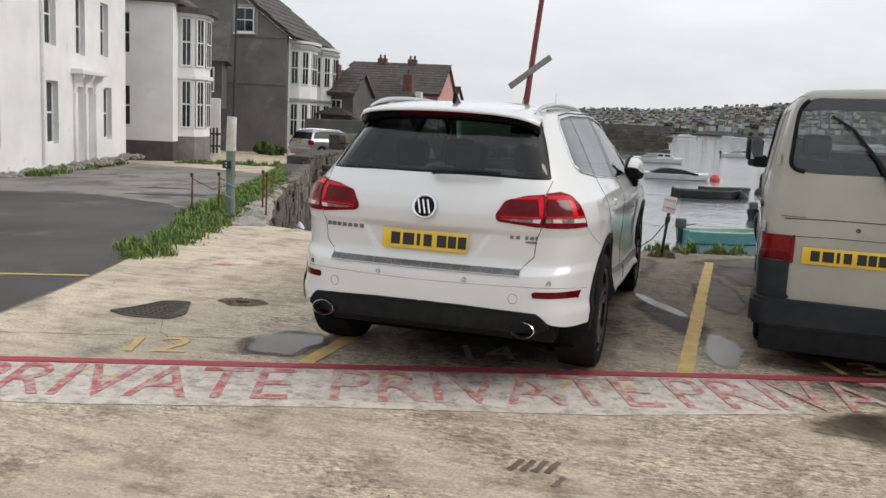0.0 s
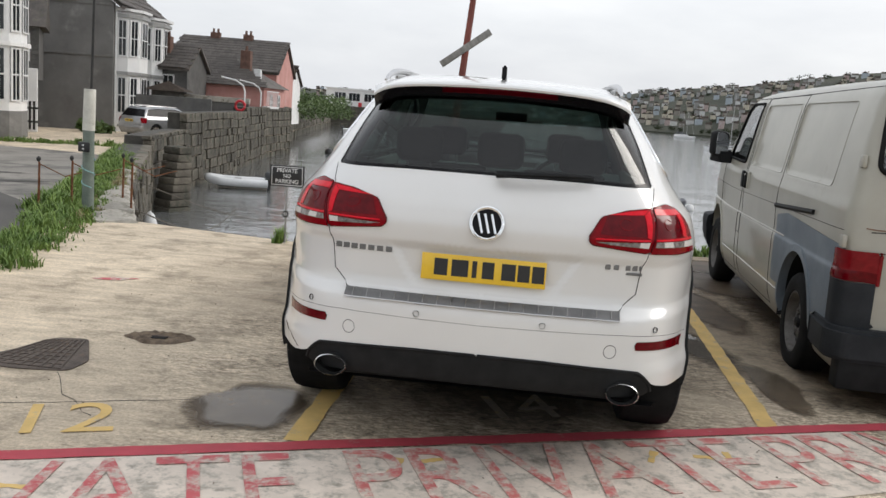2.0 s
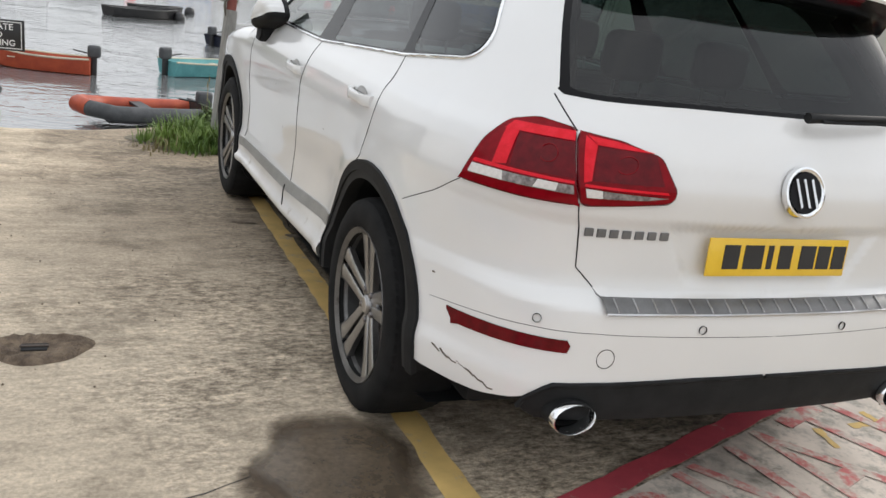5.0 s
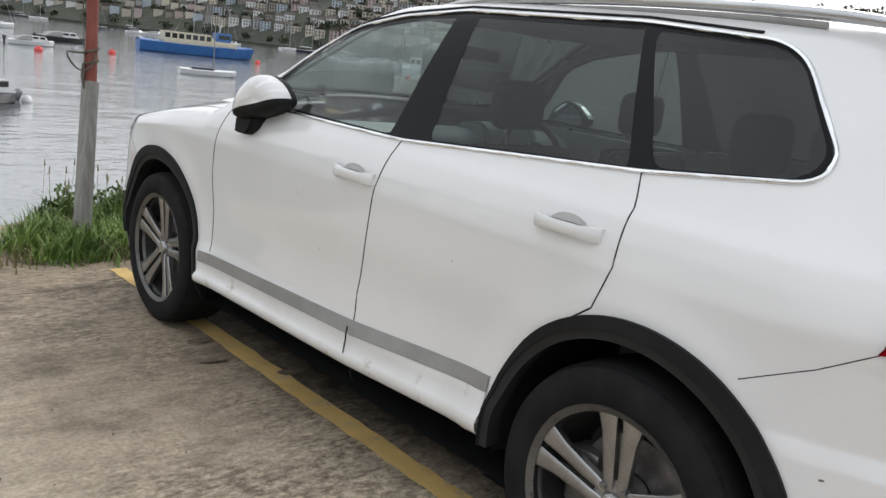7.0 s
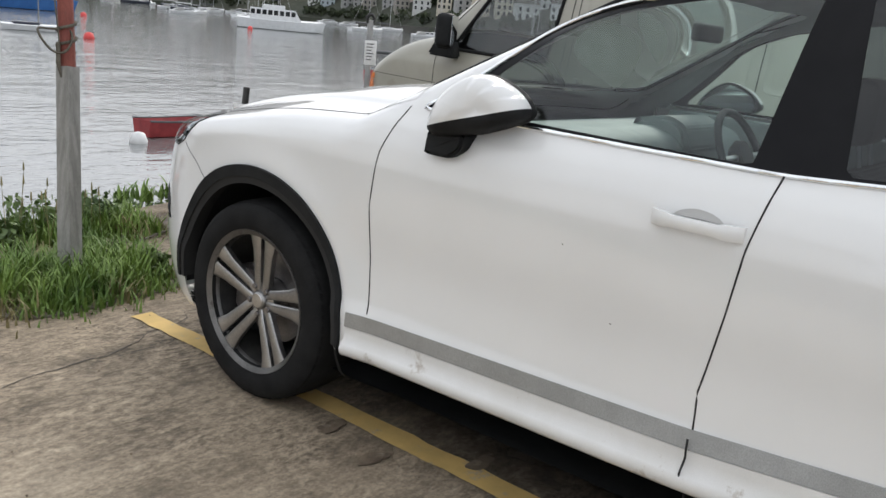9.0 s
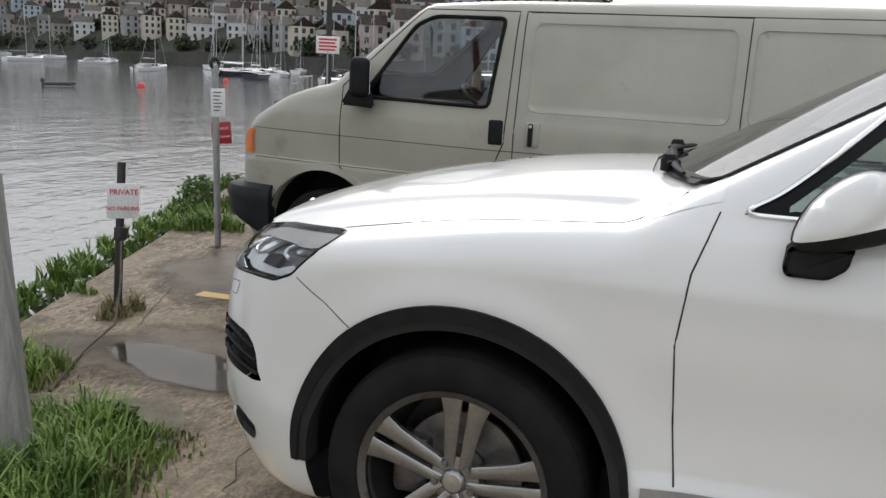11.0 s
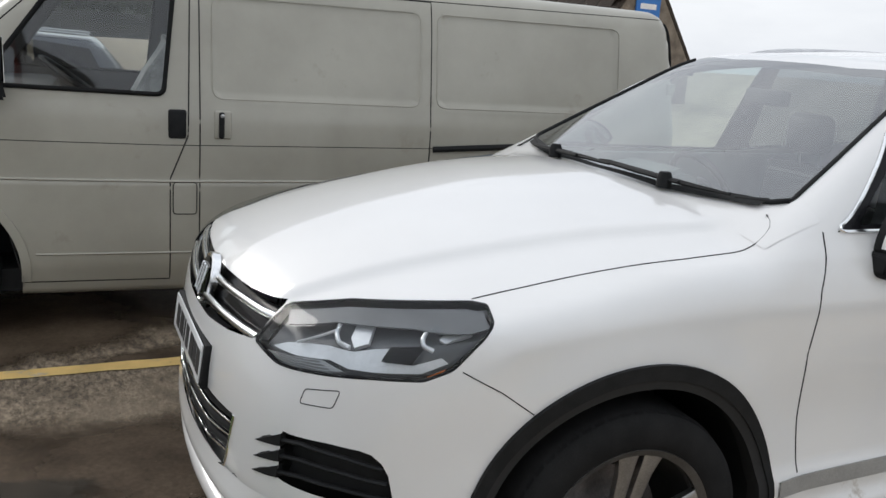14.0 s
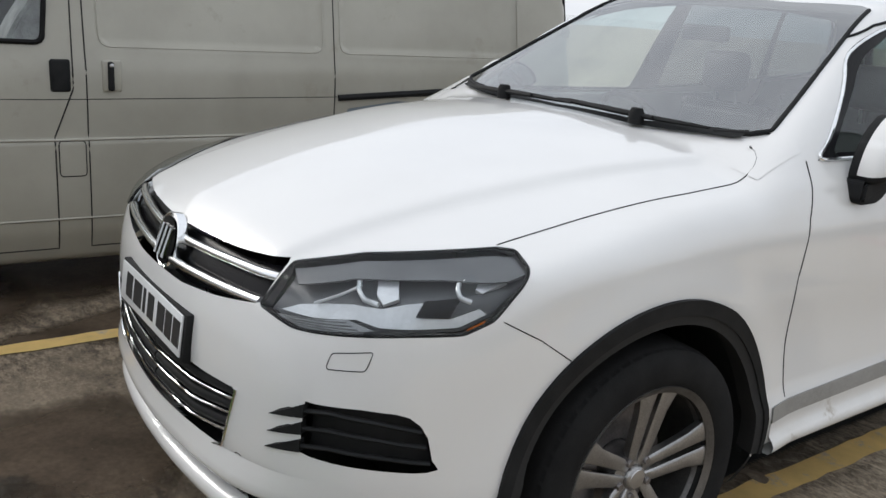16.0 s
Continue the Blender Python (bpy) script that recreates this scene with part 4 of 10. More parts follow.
        # a near-black strip paints the shade between trim and wheel well
        part("arch_lip", hull.band("side", arch_ring(yw, 0.474, -3, 184), arch_ring(yw, 0.438, -3, 184), 0.007, "lip", half), "seam", trim_, "dark inner lip painting in the shade of the arch", 50)
        well = bmesh.new()
        rows = [[well.verts.new((s * x, yw + r * math.cos(radians(a)), 0.385 + r * math.sin(radians(a)))) for a in np.linspace(-6, 186, 40)] for x, r in ((0.93, 0.45), (0.5, 0.45), (0.5, 0.02))]
        for r0, r1 in zip(rows, rows[1:]):
            for k in range(39):
                well.faces.new((r0[k], r0[k + 1], r1[k + 1], r1[k]))
        part("wheel_well", well, "plastic", suv, "dark wheel housing", 50)
    # grey strip and rocker along the doors
    strip = lambda a, b: [(y, z) for y, z in zip(np.linspace(2.39, 0.47, 40), np.interp(np.linspace(2.39, 0.47, 40), [0.47, 1.19, 2.39], [a, (a + b) / 2 - 0.008, b]))]
    part("door_strip", hull.band("side", strip(0.572, 0.488), strip(0.523, 0.440), 0.006, "strip", half), "grey_trim", suv, "grey strip along the doors", 40)
    tops, lows = np.array(strip(0.521, 0.438)), np.array(strip(0.392, 0.340))
    rocker = bmesh.new()
    made = []
    for w, lift in ((0.0, 0.004), (0.2, 0.003), (0.42, 0.006), (0.56, 0.020), (0.68, 0.028), (0.85, 0.026), (0.97, 0.016), (1.0, 0.0), (1.0, -0.08)):
        mid_ = tops * (1 - w) + lows * w
        p = hull.put("side", mid_[:, 0], mid_[:, 1], lift)
        p[:, 0] = np.minimum(p[:, 0], -0.90 - lift) if lift >= 0 else p[:, 0]
        made.append([rocker.verts.new((q[0] * -s, q[1], q[2])) for q in p])
    for r0, r1 in zip(made, made[1:]):
        for k in range(len(r0) - 1):
            rocker.faces.new((r0[k], r0[k + 1], r1[k + 1], r1[k]))
    rk = part("rocker", rocker, "paint_sill", suv, "dusty white sculpted rocker panel", 60)
    part("panel_gap", hull.line("side", [(1.18, 0.50), (1.176, 0.46), (1.185, 0.41), (1.17, 0.372)], 0.0032, False, 0.020, s, 5, 0.02), "seam", rk, "dark gap between the door feet")
    # handles
    for yh, zh, host in ((1.262, 1.035, fd), (0.27, 1.066, rd)):
        b = hull.put("side", [yh], [zh])[0] * np.array([-s, 1, 1])
        bar = bmesh.new()
        rows = []
        for t in np.linspace(-1, 1, 17):
            out = 0.025 * (1 - abs(t) ** 5) + 0.002
            hgt = 0.015 + 0.004 * (t > 0.62 or t < -0.62)
            rows.append([bar.verts.new((b[0] + s * (out + w * 0.010), b[1] + t * 0.118, b[2] + h * hgt)) for w, h in ((-1, -1), (0.6, -1), (1, -0.5), (1, 0.5), (0.6, 1), (-1, 1))])
        for r0, r1 in zip(rows, rows[1:]):
            for k in range(6):
                bar.faces.new((r0[k], r0[(k + 1) % 6], r1[(k + 1) % 6], r1[k]))
        bar.faces.new(rows[0])
        bar.faces.new(rows[-1][::-1])
        part("door_handle", bar, "paint_white", host, "white door handle", 40)
        part("handle_gap", tube([(b[0] + s * 0.004, b[1] - 0.085, b[2] + 0.012), (b[0] + s * 0.006, b[1], b[2] + 0.014), (b[0] + s * 0.004, b[1] + 0.085, b[2] + 0.012)], [0.001, 0.002, 0.001], 6), "steel_dull", host, "grey gap behind the handle")
        cup = lathe([(0.001, 0.012), (0.03, 0.01), (0.048, 0.0), (0.05, -0.003)], 24, "x")
        bmesh.ops.scale(cup, vec=(-s * 0.4, 1.4, 0.75), verts=cup.verts)
        part("handle_cup", cup, "paint_white", host, "", 60, pose(b[0] + s * 0.001, b[1], b[2]))
    # door mirror, folded against the window
    edge = rounded([(2.055, 1.125), (2.035, 1.21), (1.99, 1.27), (1.917, 1.318), (1.86, 1.314), (1.79, 1.286), (1.75, 1.25), (1.737, 1.222), (1.765, 1.195), (1.88, 1.15), (1.98, 1.124)], 0.04)

    def pod(layers, caps=True):
        bm = bmesh.new()
        rings = [[bm.verts.new((s * (x - 0.05 + lean * (y - 1.9)), 1.965 + (y - 1.90) * k, 1.215 + (z - 1.215) * k)) for y, z in edge] for x, k, lean in layers]
        for r0, r1 in zip(rings, rings[1:]):
            for q in range(len(edge)):
                bm.faces.new((r0[q], r0[(q + 1) % len(edge)], r1[(q + 1) % len(edge)], r1[q]))
        if caps:
            bm.faces.new(rings[0])
        return bm

    shape = pod([(1.055, 0.25, 0.12), (1.052, 0.5, 0.12), (1.043, 0.74, 0.12), (1.028, 0.9, 0.12), (1.005, 0.985, 0.12), (0.985, 1.0, 0.12), (0.962, 1.0, 0.12)])
    lower_half = shape.copy()
    for bm, sign in ((shape, 1), (lower_half, -1)):
        bmesh.ops.bisect_plane(bm, geom=bm.verts[:] + bm.edges[:] + bm.faces[:], plane_co=(0, 2.115, 1.147), plane_no=(0, sign * 0.29, sign * 0.957), clear_inner=True)
    door_mirror = part("door_mirror", shape, "paint_white", suv, "white cap of the folded door mirror", 60)
    part("mirror_base", lower_half, "plastic", door_mirror, "black mirror underside", 60)
    part("mirror_rim", pod([(0.962, 1.003, 0.12), (0.95, 1.02, 0.12), (0.936, 1.0, 0.12), (0.934, 0.9, 0.12)], False), "plastic", door_mirror, "black mirror rim", 60)
    part("mirror_glass", pod([(0.9345, 0.9, 0.12)]), "mirror", door_mirror, "mirror glass")
    foot = prism(rounded([(1.915, 1.15), (2.055, 1.14), (2.062, 1.085), (2.05, 1.07), (1.965, 1.07), (1.925, 1.10)], 0.015), 0.11, "x", bevel=0.01)
    part("mirror_foot", foot, "plastic", door_mirror, "black mirror foot", 50, pose(-0.97 if s < 0 else 0.86, 0.065, -0.005))
    # roof rail
    line = [(s * (0.548 - 0.02 * abs(y - 0.5)), y, float(1.648 + 0.045 * (1 - ((y - 0.5) / 1.02) ** 6) - 0.035 * ((y - 0.5) / 1.0) ** 2)) for y in np.linspace(-0.48, 1.48, 34)]
    rail = part("roof_rail", tube(line, [0.021 * min(1.0, 0.3 + 0.16 * min(k, 33 - k)) for k in range(34)], 8, flat=0.75), "satin", suv, "silver roof rail", 60)
    part("rail_base", tube([(x, y, z - 0.028) for x, y, z in line[6:-6]], 0.008, 6, flat=1.3), "grey_trim", rail, "grey rail base", 60)
    # exhaust
    pipe = lathe([(0.051, 0.03), (0.053, -0.012), (0.056, -0.018), (0.060, -0.012), (0.0605, 0.006)], 32, "y")
    rear_pipe = lathe([(0.0598, 0.005), (0.0598, 0.15), (0.05, 0.15), (0.0505, 0.03)], 32, "y")
    for bm in (pipe, rear_pipe):
        bmesh.ops.scale(bm, vec=(1.16, 1, 0.80), verts=bm.verts)
    tip = part("exhaust_tip", pipe, "chrome", suv, "oval chrome exhaust tip", 60, pose(s * 0.616, -0.904, 0.403))
    part("exhaust_pipe", rear_pipe, "plastic", tip, "black pipe behind the tip", 60)
    hole = lathe([(0.001, 0.12), (0.05, 0.12)], 24, "y")
    part("exhaust_bore", hole, "seam", tip, "sooty exhaust bore")
    # parking sensors and towing cap outline at the back
    for u, z in ((0.84, 0.668), (0.262, 0.664)):
        c = hull.put("rear", [u], [z], 0.001)[0] * np.array([-s, 1, 1])
        part("parking_sensor", lathe([(0.011, 0.0), (0.0125, 0.002), (0.0125, -0.004)], 18, "y"), "seam", rbump, "", None, pose(*c, 0, 0, 42 * s if u > 0.6 else 3 * s))
    part("towing_cap", hull.line("rear", [(0.572 + 0.03 * math.cos(a), 0.576 + 0.028 * math.sin(a)) for a in np.linspace(0, 6.28, 25)[:-1]], 0.0013, True, 0.0, s, 4, 0.01), "seam", rbump, "outline of a round cap")

# seams round the tailgate and along the bumper
for line, host in (([(0.0, 0.722), (0.58, 0.722), (0.66, 0.745), (0.752, 0.81), (0.772, 0.99)], tailgate), ([(0.842, 1.165), (0.98, 1.243)], tailgate), ([(0.0, 0.639), (0.28, 0.642), (0.62, 0.648), (0.85, 0.642), (1.1, 0.628), (1.338, 0.612)], rbump)):
    for s in (-1, 1):
        part("panel_gap", hull.line("rear", line, 0.0024 if host is tailgate else 0.0012, False, -0.0006, s), "seam", host, "dark gap between panels")

# ribs of the loading sill
for k in range(19):
    x = -0.54 + k * 1.08 / 18
    y = 0.03 * (x / 0.6) ** 2
    part("sill_rib", tube([(x, y - 0.899, 0.741), (x, y - 0.927, 0.7235), (x, y - 0.938, 0.714)], 0.0026, 5), "alloy", rbump)
for s in (-1, 1):
    part("valance_lip", hull.line("rear", [(0.0, 0.511), (0.272, 0.509), (0.602, 0.497), (0.736, 0.488), (0.77, 0.472), (0.83, 0.436), (0.86, 0.40)], 0.008, False, 0.0, s, 6, 0.02), "plastic", rbump, "black lip of the valance", 60)

# grille bars, lower bars, badge discs
badge_f = part("front_badge", lathe([(0.001, 0.030), (0.06, 0.026), (0.07, 0.022), (0.074, 0.026), (0.079, 0.024), (0.08, 0.0)], 40, "y"), "chrome", suv, "round chrome badge", 50, pose(0, 3.800, 0.882, 14, 0, 0))
part("badge_field", lathe([(0.001, 0.0335), (0.066, 0.0285)], 40, "y"), "gloss_black", badge_f, "dark badge field", 60)
for x in (-0.03, 0.0, 0.03):
    part("badge_stroke", tube([(x - 0.012, 0.034, 0.042), (x + 0.012, 0.034, -0.046)], 0.006, 6), "chrome", badge_f)
for s in (-1, 1):
    for pts in ([(0.085, 0.912), (0.25, 0.918), (0.442, 0.925), (0.65, 0.930)], [(0.085, 0.851), (0.25, 0.858), (0.41, 0.864), (0.595, 0.871)]):
        part("grille_bar", hull.line("front", pts, 0.0125, False, -0.012, s, 8, 0.03, flat=1.0), "chrome", suv, "chrome grille bar", 60)
INTAKE = ([(0.0, 0.588), (0.275, 0.594), (0.516, 0.618)], [(0.0, 0.539), (0.274, 0.545), (0.499, 0.577)], [(0.0, 0.488), (0.27, 0.494), (0.479, 0.526)])
for pts in INTAKE:
    for s in (-1, 1):
        bar = part("intake_bar", hull.line("front", [(u, z + 0.017) for u, z in pts], 0.012, False, -0.02, s, 8, 0.04, flat=1.2), "plastic", fbump, "black intake blade", 60)
        part("chrome_edge", hull.line("front", pts, 0.0042, False, -0.008, s, 6, 0.03), "chrome", bar, "chrome edge of the blade", 60)
for s in (-1, 1):
    part("intake_edge", hull.line("front", [(0.0, 0.442), (0.40, 0.462), (0.465, 0.48), (0.535, 0.652)], 0.005, False, 0.0, s, 6, 0.02), "chrome", fbump, "chrome edge of the intake", 60)
badge_r = part("rear_badge", lathe([(0.001, -0.012), (0.062, -0.010), (0.066, -0.014), (0.072, -0.012), (0.073, 0.004)], 40, "y"), "chrome", tailgate, "round chrome badge", 50, pose(0, -0.905, 1.062, -16, 0, 0))
part("badge_field", lathe([(0.001, -0.0145), (0.058, -0.012)], 40, "y"), "gloss_black", badge_r, "dark badge field", 60)
for x in (-0.028, 0.0, 0.028):
    part("badge_stroke", tube([(x - 0.011, -0.015, 0.038), (x + 0.011, -0.015, -0.042)], 0.0055, 6), "chrome", badge_r)


def number_plate(parent, material, at, backing=True):
    plate = part("number_plate", box(-0.26, 0.26, -0.003, 0.003, -0.0555, 0.0555, 0.002), material, parent, "yellow number plate" if "yellow" in material else "white number plate", 40, at)
    for x, w in ((-0.178, 0.056), (-0.098, 0.07), (-0.037, 0.02), (0.02, 0.05), (0.105, 0.058), (0.168, 0.05), (0.228, 0.05)):
        part("character_bar", box(x - w / 2, x + w / 2, -0.0045, -0.003, -0.034, 0.036), "ink", plate, "black bar of print")
    return plate


number_plate(tailgate, "plate_yellow", pose(0, -0.879, 0.862, -4, 0, 0))
holder = part("plate_holder", box(-0.275, 0.275, -0.012, 0.014, -0.068, 0.062, 0.006), "plastic", fbump, "black plate holder", 40, pose(0, 3.862, 0.706, -7, 0, 180))
number_plate(fbump, "plate_white", pose(0, 3.8765, 0.708, -7, 0, 180))
# model lettering as plain bars
for k in range(7):
    q = hull.put("rear", [0.728 - k * 0.042], [0.912], 0.002)[0]
    part("name_bar", box(q[0] - 0.0135, q[0] + 0.0135, q[1] - 0.003, q[1] + 0.004, q[2] - 0.0115, q[2] + 0.0115, 0.002), "steel_dull", tailgate, "small chrome lettering bar")
for u, w, z, h in ((0.592, 0.011, 0.921, 0.011), (0.632, 0.011, 0.921, 0.011), (0.69, 0.010, 0.921, 0.011), (0.726, 0.011, 0.921, 0.011), (0.756, 0.004, 0.921, 0.011), (0.71, 0.045, 0.896, 0.006)):
    q = hull.put("rear", [u], [z], 0.002)[0]
    part("name_bar", box(-q[0] - w, -q[0] + w, q[1] - 0.003, q[1] + 0.004, z - h, z + h, 0.002), "steel_dull", tailgate, "small chrome lettering bar")

# spoiler with its lamp, aerial, rear wiper
sp, under, strip = bmesh.new(), bmesh.new(), bmesh.new()
made = ([], [], [])
for x in np.linspace(-0.57, 0.57, 43):
    e = abs(x) / 0.57
    yt = -0.735 + 0.07 * e ** 2 + 0.13 * e ** 8
    drop = 0.085 * x * x + 0.035 * e ** 8
    made[0].append([sp.verts.new(c) for c in ((x, -0.30, 1.668 - drop), (x, -0.5, 1.657 - drop), (x, yt + 0.03, 1.634 - drop), (x, yt + 0.004, 1.627 - drop), (x, yt, 1.619 - drop), (x, yt + 0.004, 1.611 - drop))])
    made[1].append([under.verts.new(c) for c in ((x, yt + 0.005, 1.612 - drop), (x, yt + 0.022, 1.600 - drop), (x, yt + 0.045, 1.580 - drop), (x, max(-0.56 + 0.03 * e * e, yt + 0.05), 1.560 - drop), (x, max(-0.45, yt + 0.07), 1.575 - drop))])
    if abs(x) < 0.25:
        made[2].append([strip.verts.new(c) for c in ((x, yt + 0.007, 1.611 - drop), (x, yt + 0.006, 1.606 - drop), (x, yt + 0.022, 1.590 - drop), (x, yt + 0.036, 1.586 - drop))])
for bm, rows in zip((sp, under, strip), made):
    for c0, c1 in zip(rows, rows[1:]):
        for k in range(len(c0) - 1):
            bm.faces.new((c0[k], c0[k + 1], c1[k + 1], c1[k]))
spoiler = part("spoiler", sp, "paint_white", tailgate, "white roof spoiler", 50)
part("spoiler_underside", under, "gloss_black", spoiler, "black underside of the spoiler", 50)
part("brake_lamp", strip, "red_maroon", spoiler, "dark red high brake lamp", 50)
fin = prism([(-0.09, 0), (0.075, 0), (0.06, 0.012), (0.0, 0.028), (-0.045, 0.062), (-0.07, 0.066), (-0.075, 0.05)], 0.022, "x", bevel=0.006)
part("aerial_fin", fin, "gloss_black", suv, "black roof aerial fin", 50, pose(-0.011, -0.33, 1.663))
arm = bmesh.new()
tube([(0.02, -0.835, 1.262), (0.10, -0.85, 1.268), (0.30, -0.838, 1.278), (0.42, -0.815, 1.276)], [0.02, 0.016, 0.012, 0.008], 8, bm=arm, flat=0.8)
tube([(0.05, -0.862, 1.258), (0.22, -0.85, 1.262), (0.42, -0.822, 1.27)], 0.006, 6, bm=arm)
part("rear_wiper", arm, "plastic", tailgate, "black rear wiper", 50)

# front wipers on the scuttle
for x0, x1, xk, y0 in ((0.56, -0.08, 0.285, 2.462), (0.0, -0.60, -0.36, 2.446)):
    xs = np.linspace(x0, x1, 11)
    ys = [y0 - 0.20 * x * x for x in xs]
    p = hull.put("top", np.abs(xs), ys, 0.022)
    pts = [(x, q[1], q[2]) for x, q in zip(xs, p)]
    wiper = part("wiper", tube(pts, [0.006, 0.012, 0.013, 0.013, 0.014, 0.014, 0.013, 0.012, 0.011, 0.009, 0.006], 8, flat=0.7), "plastic", suv, "black windscreen wiper", 60)
    near = hull.put("top", [abs(xk)], [y0 + 0.012 - 0.2 * xk * xk], 0.03)[0]
    part("wiper_knuckle", lathe([(0.001, 0.022), (0.018, 0.02), (0.025, 0.004), (0.025, -0.03)], 16, "z"), "plastic", wiper, "", 50, pose(xk, near[1], near[2]))
    far = [(x, q[1] + 0.014, q[2] + 0.002) for x, q in zip(xs, p)]
    part("wiper_arm", tube(far[2:8], [0.008, 0.010, 0.011, 0.011, 0.010, 0.008], 6, flat=0.8), "plastic", wiper, "", 50)

# underside
part("underbody", box(-0.74, 0.74, -0.50, 3.35, 0.235, 0.42, 0.03), "plastic", suv, "dark underbody", 40)


# wheels
def alloy_wheel(parent, s, y, phase):
    wheel = part("wheel", lathe([(0.252, -0.10), (0.268, -0.125), (0.30, -0.136), (0.345, -0.133), (0.368, -0.118), (0.377, -0.09), (0.379, 0.0), (0.377, 0.09), (0.368, 0.118), (0.34, 0.133), (0.268, 0.125), (0.25, 0.1)], 72, "x"),
                 "rubber", parent, "black tyre on a silver alloy wheel", 40, pose(s * 0.832, y, 0.379, 0, 0, 0 if s < 0 else 180))
    treads = bmesh.new()
    for k in range(60):
        for x0, x1, sk in ((-0.118, -0.062, 0.04), (-0.05, -0.004, -0.03), (0.004, 0.05, 0.03), (0.062, 0.118, -0.04)):
            a = 2 * math.pi * k / 60
            rr = 0.3805 if abs(x0 + x1) < 0.1 else 0.3775
            ring = []
            for x, da in ((x0, -0.038), (x1, -0.038 + sk), (x1, 0.038 + sk), (x0, 0.038)):
                rx = rr - (0.007 if abs(x) > 0.11 else 0)
                ring.append(treads.verts.new((x, rx * math.cos(a + da), rx * math.sin(a + da))))
            treads.faces.new(ring)
    part("tread", treads, "rubber", wheel, "tyre tread blocks")
    rim = part("rim", lathe([(0.252, -0.118), (0.272, -0.130), (0.275, -0.122), (0.262, -0.112), (0.25, -0.08), (0.235, 0.0), (0.22, 0.08)], 72, "x"), "rim_dusty", wheel, "dusty silver alloy rim", 40)
    part("barrel", lathe([(0.249, -0.085), (0.232, 0.0), (0.215, 0.06), (0.10, 0.062), (0.001, 0.06)], 48, "x"), "alloy_dark", wheel, "dusty inside of the rim", 40)
    part("brake_disc", lathe([(0.075, -0.01), (0.175, -0.012), (0.178, 0.0), (0.075, 0.01)], 40, "x"), "iron", wheel, "worn brake disc", 40)
    cal = box(-0.05, 0.03, 0.09, 0.20, -0.09, 0.09, 0.02)
    part("brake_caliper", cal, "iron", wheel, "brake caliper", 40)
    for k in range(5):
        for side in (-1, 1):
            bm = bmesh.new()
            rows = []
            for r, t, w, x in ((0.035, 0.018, 0.012, -0.088), (0.07, 0.024, 0.017, -0.094), (0.12, 0.027, 0.019, -0.100), (0.19, 0.032, 0.0225, -0.108), (0.235, 0.039, 0.029, -0.114), (0.264, 0.046, 0.038, -0.118)):
                rows.append([bm.verts.new((x + d, r, side * t + e)) for d, e in ((0.028, -w * 0.8), (0.004, -w), (0.0, -w * 0.72), (0.0, w * 0.72), (0.004, w), (0.028, w * 0.8))])
            for r0, r1 in zip(rows, rows[1:]):
                for q in range(6):
                    bm.faces.new((r0[q], r0[(q + 1) % 6], r1[(q + 1) % 6], r1[q]))
            part("spoke", bm, "alloy", wheel, "", 40, Matrix.Rotation(radians(phase + 72 * k), 4, "X"))
    part("hub", lathe([(0.001, -0.101), (0.028, -0.101), (0.034, -0.096), (0.036, -0.085), (0.07, -0.08), (0.078, -0.06), (0.07, 0.0)], 40, "x"), "alloy", wheel, "wheel hub", 40)
    part("hub_cap", lathe([(0.001, -0.105), (0.026, -0.103), (0.03, -0.098)], 30, "x"), "satin", wheel, "round hub cap", 40)
    for k in range(5):
        a = radians(phase + 36 + 72 * k)
        bolt = lathe([(0.001, -0.098), (0.009, -0.098), (0.0115, -0.093), (0.0115, -0.07)], 10, "x")
        part("wheel_bolt", bolt, "iron", wheel, "", 40, pose(0, 0.056 * math.cos(a), 0.056 * math.sin(a)))
    return wheel


alloy_wheel(suv, -1, 0.0, 18)
alloy_wheel(suv, -1, 2.893, 25)
alloy_wheel(suv, 1, 0.0, 20)
alloy_wheel(suv, 1, 2.893, 31)

# cabin
inner = np.concatenate([shell_rest, gate])
inner = inner[hull.v[inner].mean(1)[:, 2] > 1.0]
part("cabin_lining", hull.mesh("cabin_lining", inner, lift=-0.03), "headliner", suv, "grey cabin lining")
part("door_card", box(-0.86, -0.82, 0.5, 2.2, 0.88, 1.17, 0.02), "grey_inside", suv, "grey door lining", 40)
part("door_card", box(0.82, 0.86, 0.5, 2.2, 0.88, 1.17, 0.02), "grey_inside", suv, "grey door lining", 40)
part("cabin_floor", box(-0.78, 0.78, -0.55, 2.5, 0.45, 0.5), "dark_inside", suv, "dark cabin floor")
part("boot_cover", box(-0.66, 0.66, -0.72, 0.15, 1.02, 1.05, 0.01), "dark_inside", suv, "dark load cover", 40)
dash = prism(rounded([(1.86, 0.78), (1.80, 0.98), (1.84, 1.11), (1.95, 1.145), (2.2, 1.13), (2.42, 1.10), (2.42, 0.6), (2.0, 0.6)], 0.05), 1.6, "x", bevel=0.0)
part("dashboard", dash, "grey_inside", suv, "grey dashboard", 40, pose(-0.8, 0, 0))
hoodlet = prism(rounded([(1.80, 1.06), (1.83, 1.16), (1.90, 1.19), (2.05, 1.165), (2.06, 1.06)], 0.03), 0.36, "x", bevel=0.02)
part("instrument_hood", hoodlet, "grey_inside", suv, "grey instrument hood", 40, pose(0.19, 0, 0))
wheelring = [(0.185 * math.cos(a), 0.185 * math.sin(a), 0) for a in np.linspace(0, 2 * math.pi, 33)[:-1]]
